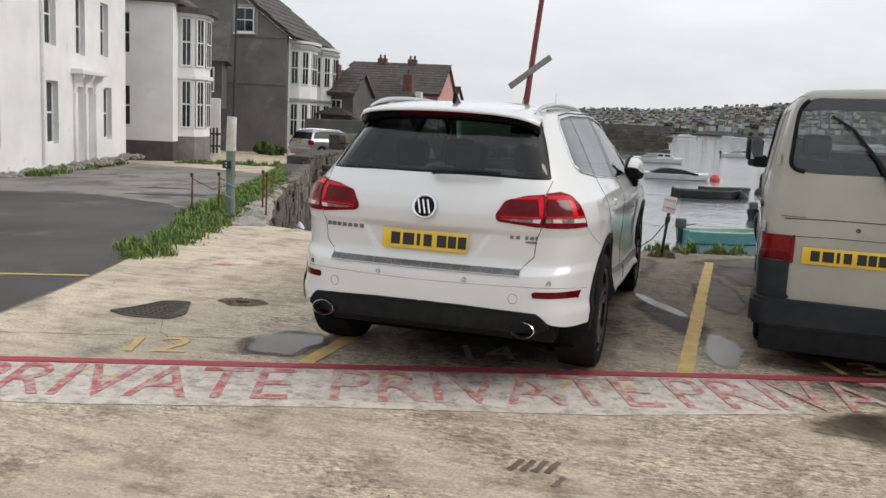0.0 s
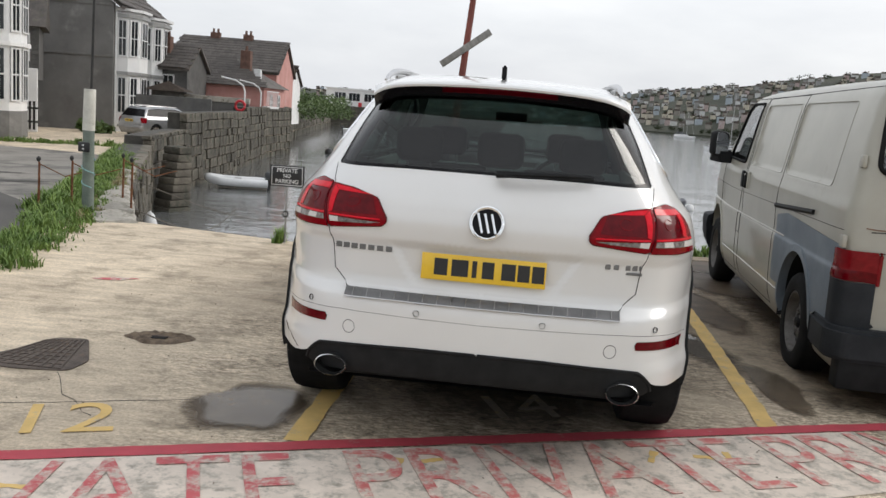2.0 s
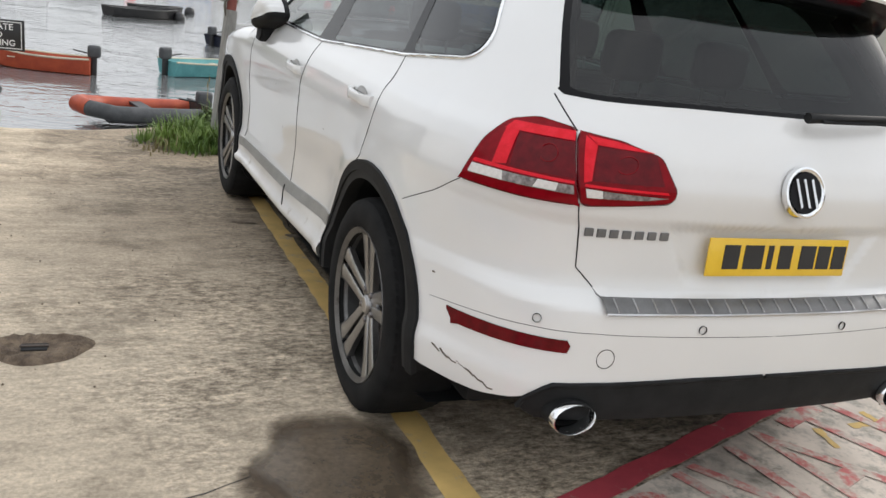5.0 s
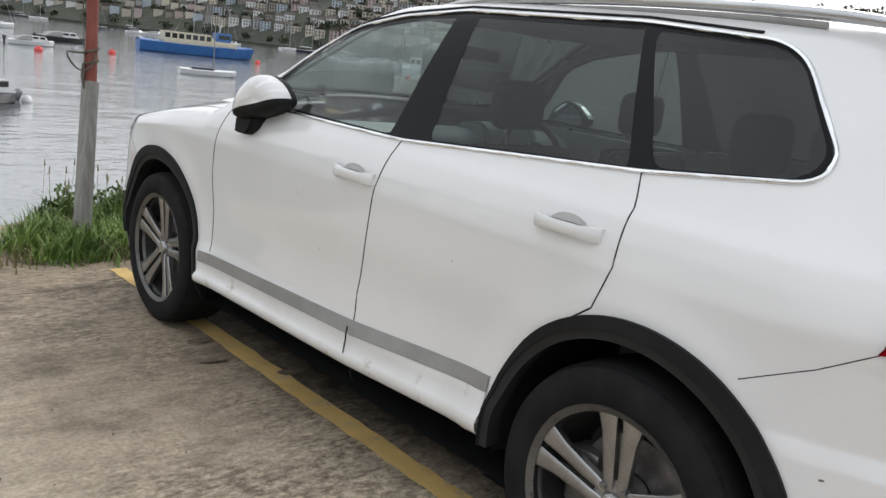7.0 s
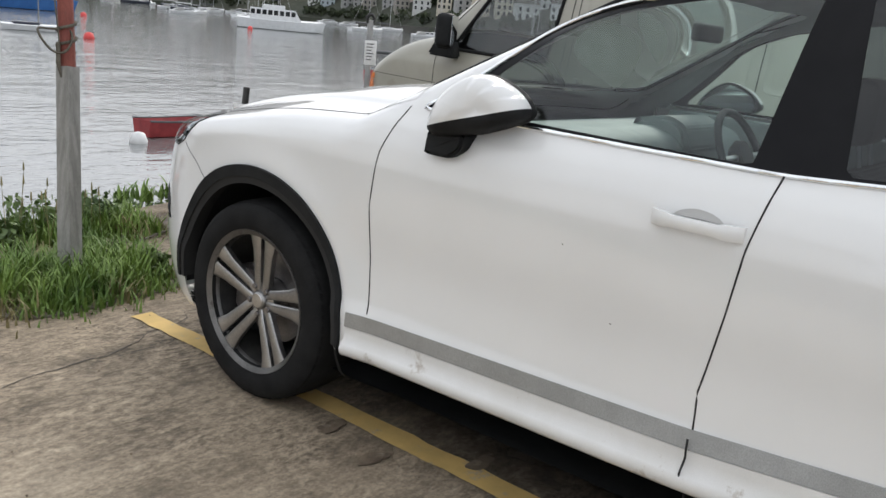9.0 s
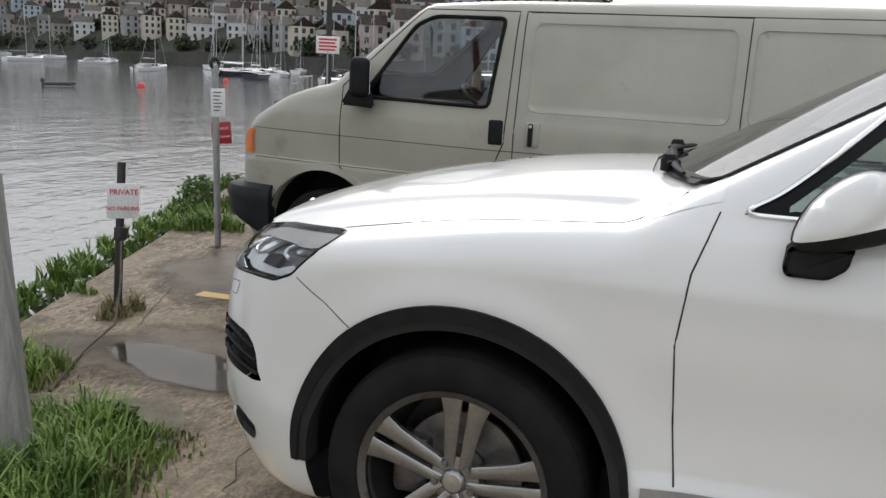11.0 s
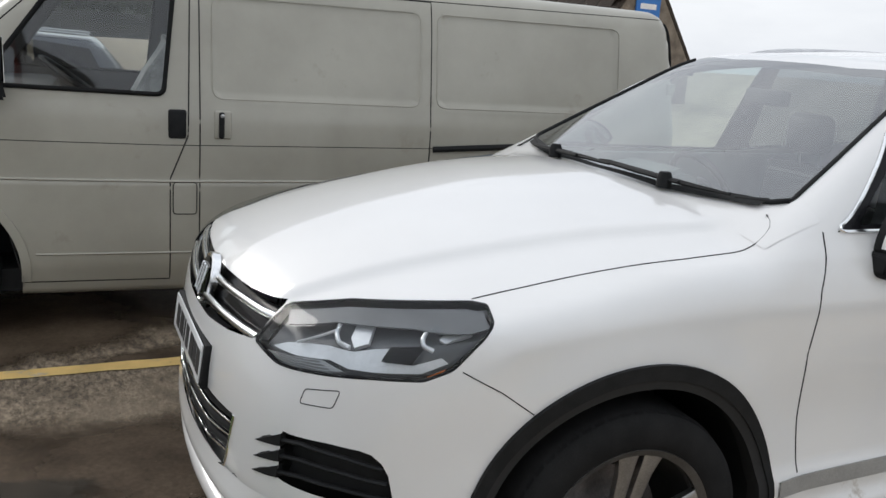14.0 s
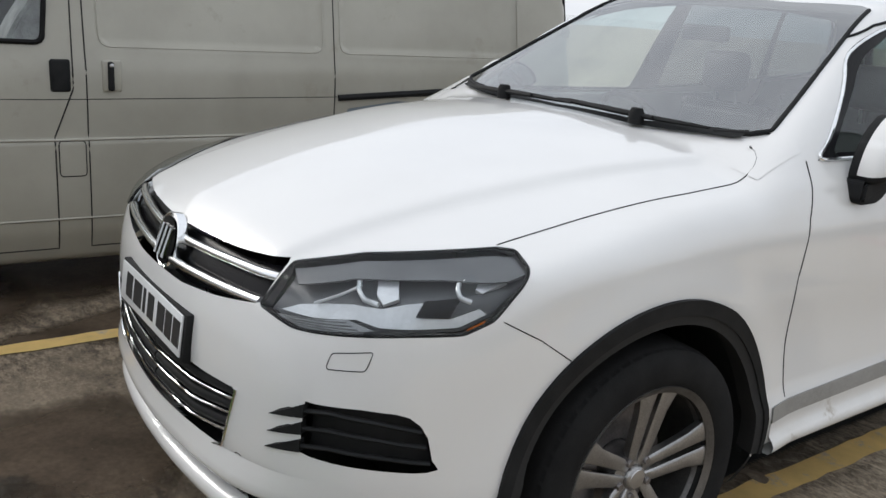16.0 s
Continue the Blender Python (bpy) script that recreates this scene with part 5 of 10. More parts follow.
st = part("steering_wheel", tube(wheelring, 0.015, 8, True), "dark_inside", suv, "black steering wheel", 60, pose(0.37, 1.66, 1.06, 62, 0, 0))
part("wheel_boss", lathe([(0.001, 0.03), (0.06, 0.025), (0.07, 0.0), (0.05, -0.03)], 24, "z"), "dark_inside", st, "", 50)
for a in (0, 180, 270):
    part("wheel_spoke", rod((0.05 * math.cos(radians(a)), 0.05 * math.sin(radians(a)), 0), (0.18 * math.cos(radians(a)), 0.18 * math.sin(radians(a)), 0), 0.014), "satin", st)
for x, y, w in ((-0.37, 1.02, 0.25), (0.37, 1.02, 0.25), (-0.42, 0.12, 0.26), (0.42, 0.12, 0.26), (0, 0.10, 0.18)):
    front = y > 0.5
    back = prism(rounded([(y, 0.6), (y + 0.14, 0.62), (y + 0.07, 1.15), (y + 0.02, 1.19), (y - 0.06, 1.15)], 0.05), 2 * w, "x", bevel=0.03)
    seat = part("seat", back, "seat_cloth", suv, "dark leather seat back", 50, pose(x - w, 0, 0))
    rest = box(-0.12, 0.12, -0.05, 0.045, 0.0, 0.18, 0.046, 4)
    part("headrest", rest, "seat_cloth", seat, "dark headrest", 50, pose(w, y + (0.06 if front else -0.06), 1.235))
    part("headrest_post", rod((w - 0.06, y + (0.02 if front else -0.06), 1.12), (w - 0.06, y + (0.05 if front else -0.06), 1.27), 0.006), "satin", seat)
    part("headrest_post", rod((w + 0.06, y + (0.02 if front else -0.06), 1.12), (w + 0.06, y + (0.05 if front else -0.06), 1.27), 0.006), "satin", seat)
    if front:
        part("cushion", box(0, 2 * w, y + 0.05, y + 0.6, 0.62, 0.78, 0.05, 3), "seat_cloth", seat, "", 50)
part("inner_mirror", box(-0.11, 0.11, -0.015, 0.015, -0.03, 0.03, 0.012), "dark_inside", suv, "inner rear-view mirror", 50, pose(0, 1.72, 1.50))
# scuffs and a chip on the rear bumper's corner
rnd = random.Random(3)
for k in range(7):
    u, z = 1.28 - 0.045 * k, 0.487 - 0.008 * k + rnd.uniform(-0.006, 0.006)
    line = [(u, z), (u - 0.02, z - 0.006 + rnd.uniform(-0.005, 0.005)), (u - 0.045, z - 0.012 + rnd.uniform(-0.006, 0.004))]
    part("scuff", hull.line("rear", line, rnd.uniform(0.0016, 0.004), False, -0.0012, -1, 5, 0.008), "scuff", rbump, "brown scuff in the paint")
part("chip", hull.line("rear", [(1.345, 0.683), (1.33, 0.684)], 0.004, False, -0.0015, -1, 4, 0.008), "scuff", rbump, "dark paint chip")
for y, z in ((1.62, 0.90), (1.45, 0.72), (0.7, 0.86)):
    part("chip", hull.line("side", [(y, z), (y + 0.004, z + 0.004)], 0.0022, False, -0.0008, -1, 4, 0.003), "scuff", suv, "small paint chip")


# ---- the beige van ----
M["paint_beige"] = surface("faded_beige_paint", (0.335, 0.32, 0.268), (0.405, 0.39, 0.33), 0.38, 1.5, 300, 0.02, coat=0.35, wear=(0.29, 0.27, 0.215), wear_scale=2.2, wear_low=0.6, spots=0.03, depth=0.001)
M["paint_bluegrey"] = surface("blue_grey_primer", (0.14, 0.17, 0.20), (0.20, 0.23, 0.26), 0.5, 3, 200, 0.02, wear=(0.3, 0.3, 0.28), wear_scale=5, wear_low=0.66)
M["red_van"] = surface("faded_red_lens", (0.16, 0.004, 0.007), (0.22, 0.008, 0.012), 0.2, 30, 200, 0, coat=0.1, spots=0.05, spec=0.2)
M["rust"] = surface("rust", (0.10, 0.035, 0.015), (0.22, 0.09, 0.04), 0.9, 20, 120, 0.3)
M["van_bumper"] = surface("grey_black_bumper", (0.013, 0.015, 0.018), (0.024, 0.027, 0.031), 0.65, 6, 200, 0.15, depth=0.002, spec=0.3)
M["glass_van"] = glass("van_glass", (0.74, 0.78, 0.78), 0.02, 0.09)


def van_solid(x, y, z):
    ax = np.abs(x)
    half = (ramp(z, (0.15, 0.80), (0.3, 0.855), (0.42, 0.89), (0.62, 0.902), (0.82, 0.906), (0.85, 0.897), (1.04, 0.905), (1.15, 0.903), (1.25, 0.885), (1.5, 0.845), (1.75, 0.80), (1.86, 0.765), (2.0, 0.70))
            - ramp(y, (0.0, 0.012), (0.4, 0.0), (3.6, 0.0), (4.3, 0.02), (4.8, 0.06), (5.1, 0.13)))
    side = ax - half
    roof = ramp(y, (-0.1, 1.915), (0.3, 1.945), (1.5, 1.955), (3.0, 1.95), (3.6, 1.925), (4.0, 1.88)) - 0.05 * ax ** 2
    nose = 1.42 + (4.36 - y) * 0.83 - 0.16 * ax ** 2
    bonnet = ramp(y, (3.9, 1.45), (4.3, 1.405), (4.6, 1.325), (4.85, 1.19), (5.02, 1.06), (5.12, 0.95)) - 0.06 * ax ** 2
    top = z - smin(roof, smax(nose, bonnet, 0.03), 0.05)
    rear = ramp(z, (0.2, 0.02), (0.5, 0.0), (0.9, 0.0), (1.1, 0.012), (1.5, 0.05), (1.9, 0.11), (2.0, 0.16)) + 0.03 * ax ** 2 - y
    front = y - (ramp(z, (0.2, 5.02), (0.4, 5.08), (0.7, 5.09), (0.9, 5.085), (1.05, 5.06), (1.2, 5.0)) - 0.12 * ax ** 2)
    f = smax(side, top, 0.10)
    f = smax(f, rear, 0.09)
    f = smax(f, front, 0.09)
    # pressed side panels
    for y0, y1 in ((1.805, 2.955), (0.50, 1.705)):
        across_, along_ = np.abs(y - (y0 + y1) / 2) - (y1 - y0) / 2 + 0.06, np.abs(z - 1.535) - 0.26 + 0.06
        box_d = np.hypot(np.maximum(across_, 0), np.maximum(along_, 0)) + np.minimum(np.maximum(across_, along_), 0) - 0.06
        press = np.clip(-box_d / 0.022, 0, 1)
        f = f + 0.013 * press * press * (3 - 2 * press) * (ax > 0.6)
    return smax(f, 0.22 - z, 0.05)


VAN_AT = pose(2.83, 0.48, -0.045, 0.25, 0, -2.7)
van = thing("van", "faded beige panel van with dirty lower sides", "van", at=VAN_AT)
vh = Shell(van_solid, 0.45, 4.55, 0.95, 0.0, 5.09, 0.024)
V_WIN = rounded([(4.05, 1.30), (3.20, 1.285), (3.145, 1.815), (3.60, 1.815), (3.72, 1.76)], 0.04)
V_SCREEN = rounded([(-0.3, 4.335), (0.45, 4.30), (0.74, 4.22), (0.70, 3.78), (0.62, 3.735), (-0.3, 3.76)], 0.03)
V_REAR = rounded([(-0.4, 1.385), (0.70, 1.37), (0.83, 1.40), (0.86, 1.80), (0.80, 1.865), (-0.4, 1.885)], 0.06)
V_FDOOR = [(4.20, 1.36), (4.20, 0.84), (3.95, 0.62), (3.88, 0.30), (3.17, 0.30), (3.17, 0.85), (3.08, 1.08), (3.065, 1.86), (3.68, 1.86)]
V_SLIDE = [(3.02, 1.86), (3.02, 0.30), (1.74, 0.30), (1.74, 1.86)]


def van_arch(yw, r=0.435):
    return [(yw + r * math.cos(radians(a)), 0.37 + r * math.sin(radians(a))) for a in np.linspace(-8, 188, 40)]


V_ARCH = [van_arch(yw) + [(yw - 0.41, 0.05), (yw + 0.41, 0.05)] for yw in (0.97, 4.32)]
V_BLUE = [(0.03, 0.50), (1.66, 0.50), (1.66, 0.98), (1.35, 1.02), (0.03, 0.97)]
V_LAMP = [(0.73, 0.957), (1.075, 0.957), (1.075, 0.787), (0.73, 0.787)]
V_CORNER = [(0.73, 0.783), (1.075, 0.783), (1.075, 0.50), (0.73, 0.50)]
for mode, outline in [("side", V_WIN), ("top", V_SCREEN), ("rear", V_REAR), ("rear", V_LAMP), ("rear", V_CORNER), ("side", V_ARCH[0]), ("side", V_ARCH[1]), ("side", V_BLUE)]:
    vh.cut(mode, outline)
vh.split()
for a in V_ARCH:
    vh.panel("side", a)
v_win, v_screen, v_rear = vh.panel("side", V_WIN), vh.panel("top", V_SCREEN, lambda c: (c[:, 1] > 3.6) & (c[:, 1] < 4.5)), vh.panel("rear", V_REAR)
v_blue = vh.panel("side", V_BLUE, lambda c: c[:, 1] > 0.06)
v_rest = vh.rest()
part("body", vh.mesh("van_body", v_rest), "paint_beige", van)
part("windscreen", vh.mesh("van_screen", v_screen), "glass_van", van, "dusty windscreen").visible_shadow = False
part("rear_window", vh.mesh("van_rear_window", v_rear), "glass_van", van, "wide rear window").visible_shadow = False
seal = vh.line("rear", V_REAR[8:-8], 0.014, False, 0.002, -1, 6, 0.03)
vh.line("rear", V_REAR[8:-8], 0.014, False, 0.002, 1, 6, 0.03, bm=seal)
part("window_seal", seal, "rubber", van, "black rubber window seal", 60)
part("lining", vh.mesh("van_lining", v_rest[vh.v[v_rest].mean(1)[:, 2] > 1.0], lift=-0.03), "dark_inside", van, "dark van lining")
for half, s in (("left", -1), ("right", 1)):
    part("door_window", vh.mesh("van_window", v_win, half), "glass_van", van, "front door window").visible_shadow = False
    part("window_seal", vh.line("side", V_WIN, 0.013, True, 0.002, s, 6, 0.03), "rubber", van, "black rubber window seal", 60)
    part("side_panel", vh.mesh("van_blue", v_blue, half, 0.002), "paint_bluegrey" if s < 0 else "paint_beige", van, "blue-grey repainted lower panel" if s < 0 else "beige lower panel")
    for line, r in ((V_FDOOR, 0.004), (V_SLIDE, 0.004)):
        part("door_gap", vh.line("side", line, r, True, -0.001, s, 5, 0.03), "seam", van, "dark gap round a door")
    for pts, r in (([(4.90, 1.045), (3.2, 1.03), (0.1, 1.06)], 0.0022), ([(3.0, 1.855), (0.15, 1.875)], 0.003)):
        part("crease", vh.line("side", pts, r, False, -0.0006, s, 5, 0.05), "seam", van, "thin dark crease")
    part("swage", vh.line("side", [(4.88, 0.852), (3.2, 0.84), (1.4, 0.85)], 0.011, False, -0.002, s, 6, 0.05, flat=0.7), "paint_beige", van, "raised line along the side", 60)
    part("swage", vh.line("side", [(3.82, 0.455), (1.42, 0.455)], 0.009, False, -0.002, s, 6, 0.05, flat=0.7), "paint_beige", van, "raised line along the side", 60)
    for y0, y1 in ((1.805, 2.955), (0.50, 1.705)):
        part("panel_bead", vh.line("side", rounded([(y0, 1.275), (y1, 1.275), (y1, 1.795), (y0, 1.795)], 0.06), 0.0032, True, 0.0, s, 6, 0.03), "paint_beige", van, "raised bead round a pressed panel", 60)
    part("fuel_flap", vh.line("side", rounded([(3.155, 0.835), (3.035, 0.835), (3.035, 0.665), (3.155, 0.665)], 0.02), 0.003, True, 0.0, s, 5, 0.02), "seam", van, "outline of the fuel flap")
    for yw in (0.97, 4.32):
        ring = vh.band("side", van_arch(yw, 0.474), van_arch(yw, 0.43), 0.010, "lip", half)
        part("wheel_arch", ring, "paint_beige" if yw > 2 else "paint_bluegrey", van, "rolled wheel arch", 50)
        well = bmesh.new()
        rows = [[well.verts.new((s * x, yw + r * math.cos(radians(a)), 0.37 + r * math.sin(radians(a)))) for a in np.linspace(-12, 192, 30)] for x, r in ((0.88, 0.437), (0.45, 0.437), (0.45, 0.02))]
        for r0, r1 in zip(rows, rows[1:]):
            for k in range(29):
                well.faces.new((r0[k], r0[k + 1], r1[k + 1], r1[k]))
        part("wheel_well", well, "plastic", van, "dark wheel housing", 50)
        tyre = part("wheel", lathe([(0.19, -0.08), (0.21, -0.105), (0.26, -0.112), (0.31, -0.102), (0.328, -0.08), (0.332, 0.0), (0.328, 0.08), (0.30, 0.105), (0.20, 0.1)], 56, "x"), "rubber", van, "worn black tyre on a steel wheel", 40, pose(s * 0.775, yw, 0.332, 0, 0, 0 if s < 0 else 180))
        part("rim", lathe([(0.20, -0.085), (0.205, -0.098), (0.195, -0.098), (0.185, -0.07), (0.17, -0.03), (0.12, -0.045), (0.10, -0.06), (0.06, -0.062), (0.055, -0.05), (0.001, -0.05)], 48, "x"), "van_rim", tyre, "dusty grey steel rim", 40)
        for k in range(16):
            a = 2 * math.pi * k / 16
            part("rim_hole", lathe([(0.001, -0.044), (0.016, -0.044)], 10, "x"), "seam", tyre, "", None, pose(0, 0.148 * math.cos(a), 0.148 * math.sin(a)))
        for k in range(5):
            a = 2 * math.pi * k / 5
            part("wheel_bolt", lathe([(0.001, -0.075), (0.011, -0.073), (0.012, -0.055)], 8, "x"), "iron", tyre, "", 40, pose(0, 0.075 * math.cos(a), 0.075 * math.sin(a)))
        part("centre_cap", lathe([(0.001, -0.085), (0.03, -0.08), (0.045, -0.06)], 20, "x"), "plastic", tyre, "", 40)
    # handles
    for y0, z0 in ((3.134, 1.14), (2.905, 1.142)):
        p = vh.put("side", [y0], [z0])[0] * np.array([-s, 1, 1])
        plate = box(-0.012, 0.012, -0.045, 0.045, -0.075, 0.075, 0.012)
        host = part("door_handle", plate, "plastic" if y0 > 3 else "paint_beige", van, "black recessed door handle" if y0 > 3 else "handle recess", 50, pose(p[0], p[1], p[2], 0, 0, 0))
        if y0 < 3:
            part("grip", box(-0.014, 0.014, -0.012, 0.016, -0.07, 0.068, 0.01), "plastic", host, "black upright grip", 50, pose(s * 0.018, 0.005, 0))
            part("lock", lathe([(0.001, s * 0.016), (0.010, s * 0.014), (0.011, 0)], 12, "x"), "satin", host, "key lock", 50, pose(s * 0.02, 0.005, 0.05))
    # mirror
    head = box(-0.085, 0.085, -0.06, 0.065, -0.122, 0.122, 0.045, 4)
    mir = part("door_mirror", head, "plastic", van, "large black door mirror", 50, pose(s * 1.01, 4.0, 1.425, 0, 0, 24 if s < 0 else -12))
    part("mirror_arm", prism([(-0.09, -0.19), (0.12, -0.175), (0.06, -0.06), (-0.06, -0.06)], 0.16, "x", bevel=0.015), "plastic", mir, "black mirror arm", 50, pose(-0.13 if s > 0 else -0.03, 0, 0))
    gl = box(-0.068, 0.068, -0.003, 0.0, -0.104, 0.104, 0.001)
    part("mirror_glass", gl, "mirror", mir, "mirror glass", None, pose(0, -0.0605, 0))
    # indicator and lamps
    ind = vh.mesh("van_ind", vh.f[inside([(4.885, 1.035), (5.2, 1.03), (5.2, 0.862), (4.89, 0.862)], *vh.flatten("side", vh.v[vh.f].mean(1))) & (np.abs(vh.v[vh.f].mean(1)[:, 0]) > 0.68)], half, 0.006)
    part("indicator", ind, "amber_lens", van, "amber indicator lamp")
    hl = vh.mesh("van_lamp", vh.f[inside([(0.42, 1.03), (0.68, 1.03), (0.68, 0.862), (0.42, 0.862)], -vh.v[vh.f].mean(1)[:, 0], vh.v[vh.f].mean(1)[:, 2]) & (vh.v[vh.f].mean(1)[:, 1] > 4.7)], half, 0.006)
    part("headlamp", hl, "clear_lens", van, "headlamp")
    mids = vh.v[vh.f].mean(1)
    backs = vh.facing("rear", mids, vh.normal(mids)) & (mids[:, 1] < 0.25)
    tl = vh.f[inside(V_LAMP, *vh.flatten("rear", mids)) & backs]
    lamp = part("tail_lamp", vh.mesh("van_tail", tl, half, 0.012), "red_van", van, "red tail lamp")
    part("lamp_frame", vh.line("rear", [(0.722, 0.772), (0.722, 0.958)], 0.013, False, 0.006, s, 8, 0.02), "red_van", lamp, "", 60)
    am = tl[vh.v[tl].mean(1)[:, 2] < 0.845]
    part("amber_section", vh.mesh("van_amber", am, half, 0.015), "red_dark", lamp, "dark lower lamp section")
    corner = vh.f[inside(V_CORNER, *vh.flatten("rear", mids)) & backs]
    part("corner_cap", vh.mesh("van_corner", corner, half, 0.012), "van_bumper", van, "dark plastic corner under the lamp")
    for z in (1.0, 1.45):
        part("hinge", box(-0.012, 0.014, -0.03, 0.03, -0.035, 0.035, 0.006), "paint_beige", van, "door hinge", 40, pose(s * (0.90 if z < 1.2 else 0.845), 0.075 if z < 1.2 else 0.11, z))
rail = vh.line("side", [(1.72, 1.04), (0.70, 1.095)], 0.016, False, 0.004, -1, 6, 0.05, flat=1.2)
part("door_rail", rail, "plastic", van, "black sliding door rail", 50)
nose_bar = bmesh.new()
plan = dense([(-0.885, 4.72), (-0.905, 4.86), (-0.89, 4.98), (-0.82, 5.06), (-0.62, 5.12), (-0.3, 5.145), (0.0, 5.15), (0.3, 5.145), (0.62, 5.12), (0.82, 5.06), (0.89, 4.98), (0.905, 4.86), (0.885, 4.72)], 0.05, False)
made = []
for k, (x, y) in enumerate(plan):
    a, b = plan[max(k - 1, 0)], plan[min(k + 1, len(plan) - 1)]
    nrm = Vector((-(b - a)[1], (b - a)[0])).normalized()
    low = 0.27 + 0.13 * min(max((y - 4.74) / 0.26, 0.0), 1.0) ** 0.8
    made.append([nose_bar.verts.new((x + nrm.x * o, y + nrm.y * o, 0.655 + (low - 0.655) * h)) for o, h in ((-0.07, -0.01), (-0.01, 0.0), (0.028, 0.05), (0.042, 0.16), (0.044, 0.34), (0.036, 0.40), (0.034, 0.62), (0.012, 0.86), (-0.02, 0.98), (-0.08, 1.0))])
for r0, r1 in zip(made, made[1:]):
    for k in range(9):
        nose_bar.faces.new((r0[k], r0[k + 1], r1[k + 1], r1[k]))
for r in (made[0], made[-1]):
    nose_bar.faces.new(r)
part("front_bumper", nose_bar, "van_bumper", van, "grey-black plastic wrap-round bumper", 40)
part("rear_bumper", prism(rounded([(-0.93, 0.42), (-0.945, 0.05), (-0.85, -0.06), (0.85, -0.06), (0.945, 0.05), (0.93, 0.42), (0.86, 0.42), (0.84, 0.05), (-0.84, 0.05), (-0.86, 0.42)], 0.05), 0.19, "z", bevel=0.025), "van_bumper", van, "grey-black plastic rear bumper", 50, pose(0, 0, 0.335))
# an added dark box stands in for the shade below the rear bumper
part("rear_valance", box(-0.86, 0.86, -0.02, 0.12, 0.17, 0.36, 0.02), "plastic", van, "dark panel standing in for the shade under the bumper", 40)
part("underbody", box(-0.8, 0.8, 0.1, 4.45, 0.24, 0.36), "plastic", van, "dark underbody")
number_plate(van, "plate_yellow", pose(-0.385, -0.002, 0.832, 0, 0, 0))
for z, r in ((1.075, 0.004), (0.958, 0.003)):
    gap = vh.line("rear", [(0.0, z), (0.5, z), (0.80, z - 0.01)], r, False, -0.001, -1, 5, 0.04)
    vh.line("rear", [(0.0, z), (0.5, z), (0.80, z - 0.01)], r, False, -0.001, 1, 5, 0.04, bm=gap)
    part("tailgate_gap", gap, "seam", van, "dark line across the tailgate")
part("rust_streak", vh.line("rear", [(0.66, 1.082), (0.76, 1.08), (0.83, 1.085)], 0.006, False, 0.0, -1, 5, 0.02, flat=0.5), "rust", van, "rust along a seam")
part("rust_spot", lathe([(0.001, -0.003), (0.012, -0.002), (0.016, 0.002)], 10, "y"), "rust", van, "rust spot", 60, pose(-0.32, 0.006, 1.02))
part("rear_wiper", tube([(-0.14, -0.01, 1.29), (-0.25, 0.0, 1.47), (-0.42, 0.02, 1.67), (-0.55, 0.04, 1.75)], [0.022, 0.014, 0.011, 0.008], 8), "plastic", van, "black rear wiper", 60)
for x0, x1 in ((-0.05, -0.62), (0.55, 0.0)):
    pts = [tuple(vh.put("top", [abs(x)], [4.37 - 0.05 * k / 6], 0.02)[0] * np.array([1.0, 1, 1]) * np.array([0, 1, 1]) + np.array([x, 0, 0])) for k, x in enumerate(np.linspace(x0, x1, 7))]
    part("wiper", tube(pts, 0.012, 6), "plastic", van, "black windscreen wiper", 60)
# cab
part("dashboard", box(-0.8, 0.8, 3.75, 4.3, 0.8, 1.25, 0.06), "dark_inside", van, "dark dashboard", 40)
part("bulkhead", box(-0.8, 0.8, 2.78, 2.82, 0.4, 1.3), "dark_inside", van, "dark bulkhead behind the seats")
for x in (-0.45, 0.45):
    seat = part("seat", box(x - 0.24, x + 0.24, 2.86, 3.02, 0.7, 1.38, 0.06, 3), "seat_cloth", van, "dark van seat", 50)
    part("headrest", box(x - 0.13, x + 0.13, 2.88, 2.97, 1.42, 1.62, 0.04, 3), "seat_cloth", seat, "", 50)
part("steering_wheel", tube([(0.2 * math.cos(a), 0.2 * math.sin(a), 0) for a in np.linspace(0, 2 * math.pi, 25)[:-1]], 0.015, 8, True), "dark_inside", van, "black steering wheel", 60, pose(0.45, 3.68, 1.26, 35, 0, 0))
for pts in ([(-0.62, 3.35, 1.27), (-0.50, 3.25, 1.40), (-0.35, 3.15, 1.62)],):
    part("crumpled_sheet", prism(rounded([(3.15, 1.2), (3.35, 1.25), (3.28, 1.38), (3.2, 1.5), (3.16, 1.58)], 0.03), 0.4, "x", bevel=0.02), surface("grey_plastic_sheet", (0.25, 0.25, 0.24), (0.5, 0.5, 0.48), 0.4, 9, 20, 0.6, depth=0.03), van, "crumpled grey plastic sheet", 40, pose(-0.72, 0, 0))


# ---- ground, water, paint ----
def land(x, y):
    """Height of the yard: it falls gently to the water and to the houses."""
    return -0.028 * max(0.0, -x - 4.5) - 0.012 * max(0.0, min(y - 2.5, 40.0))


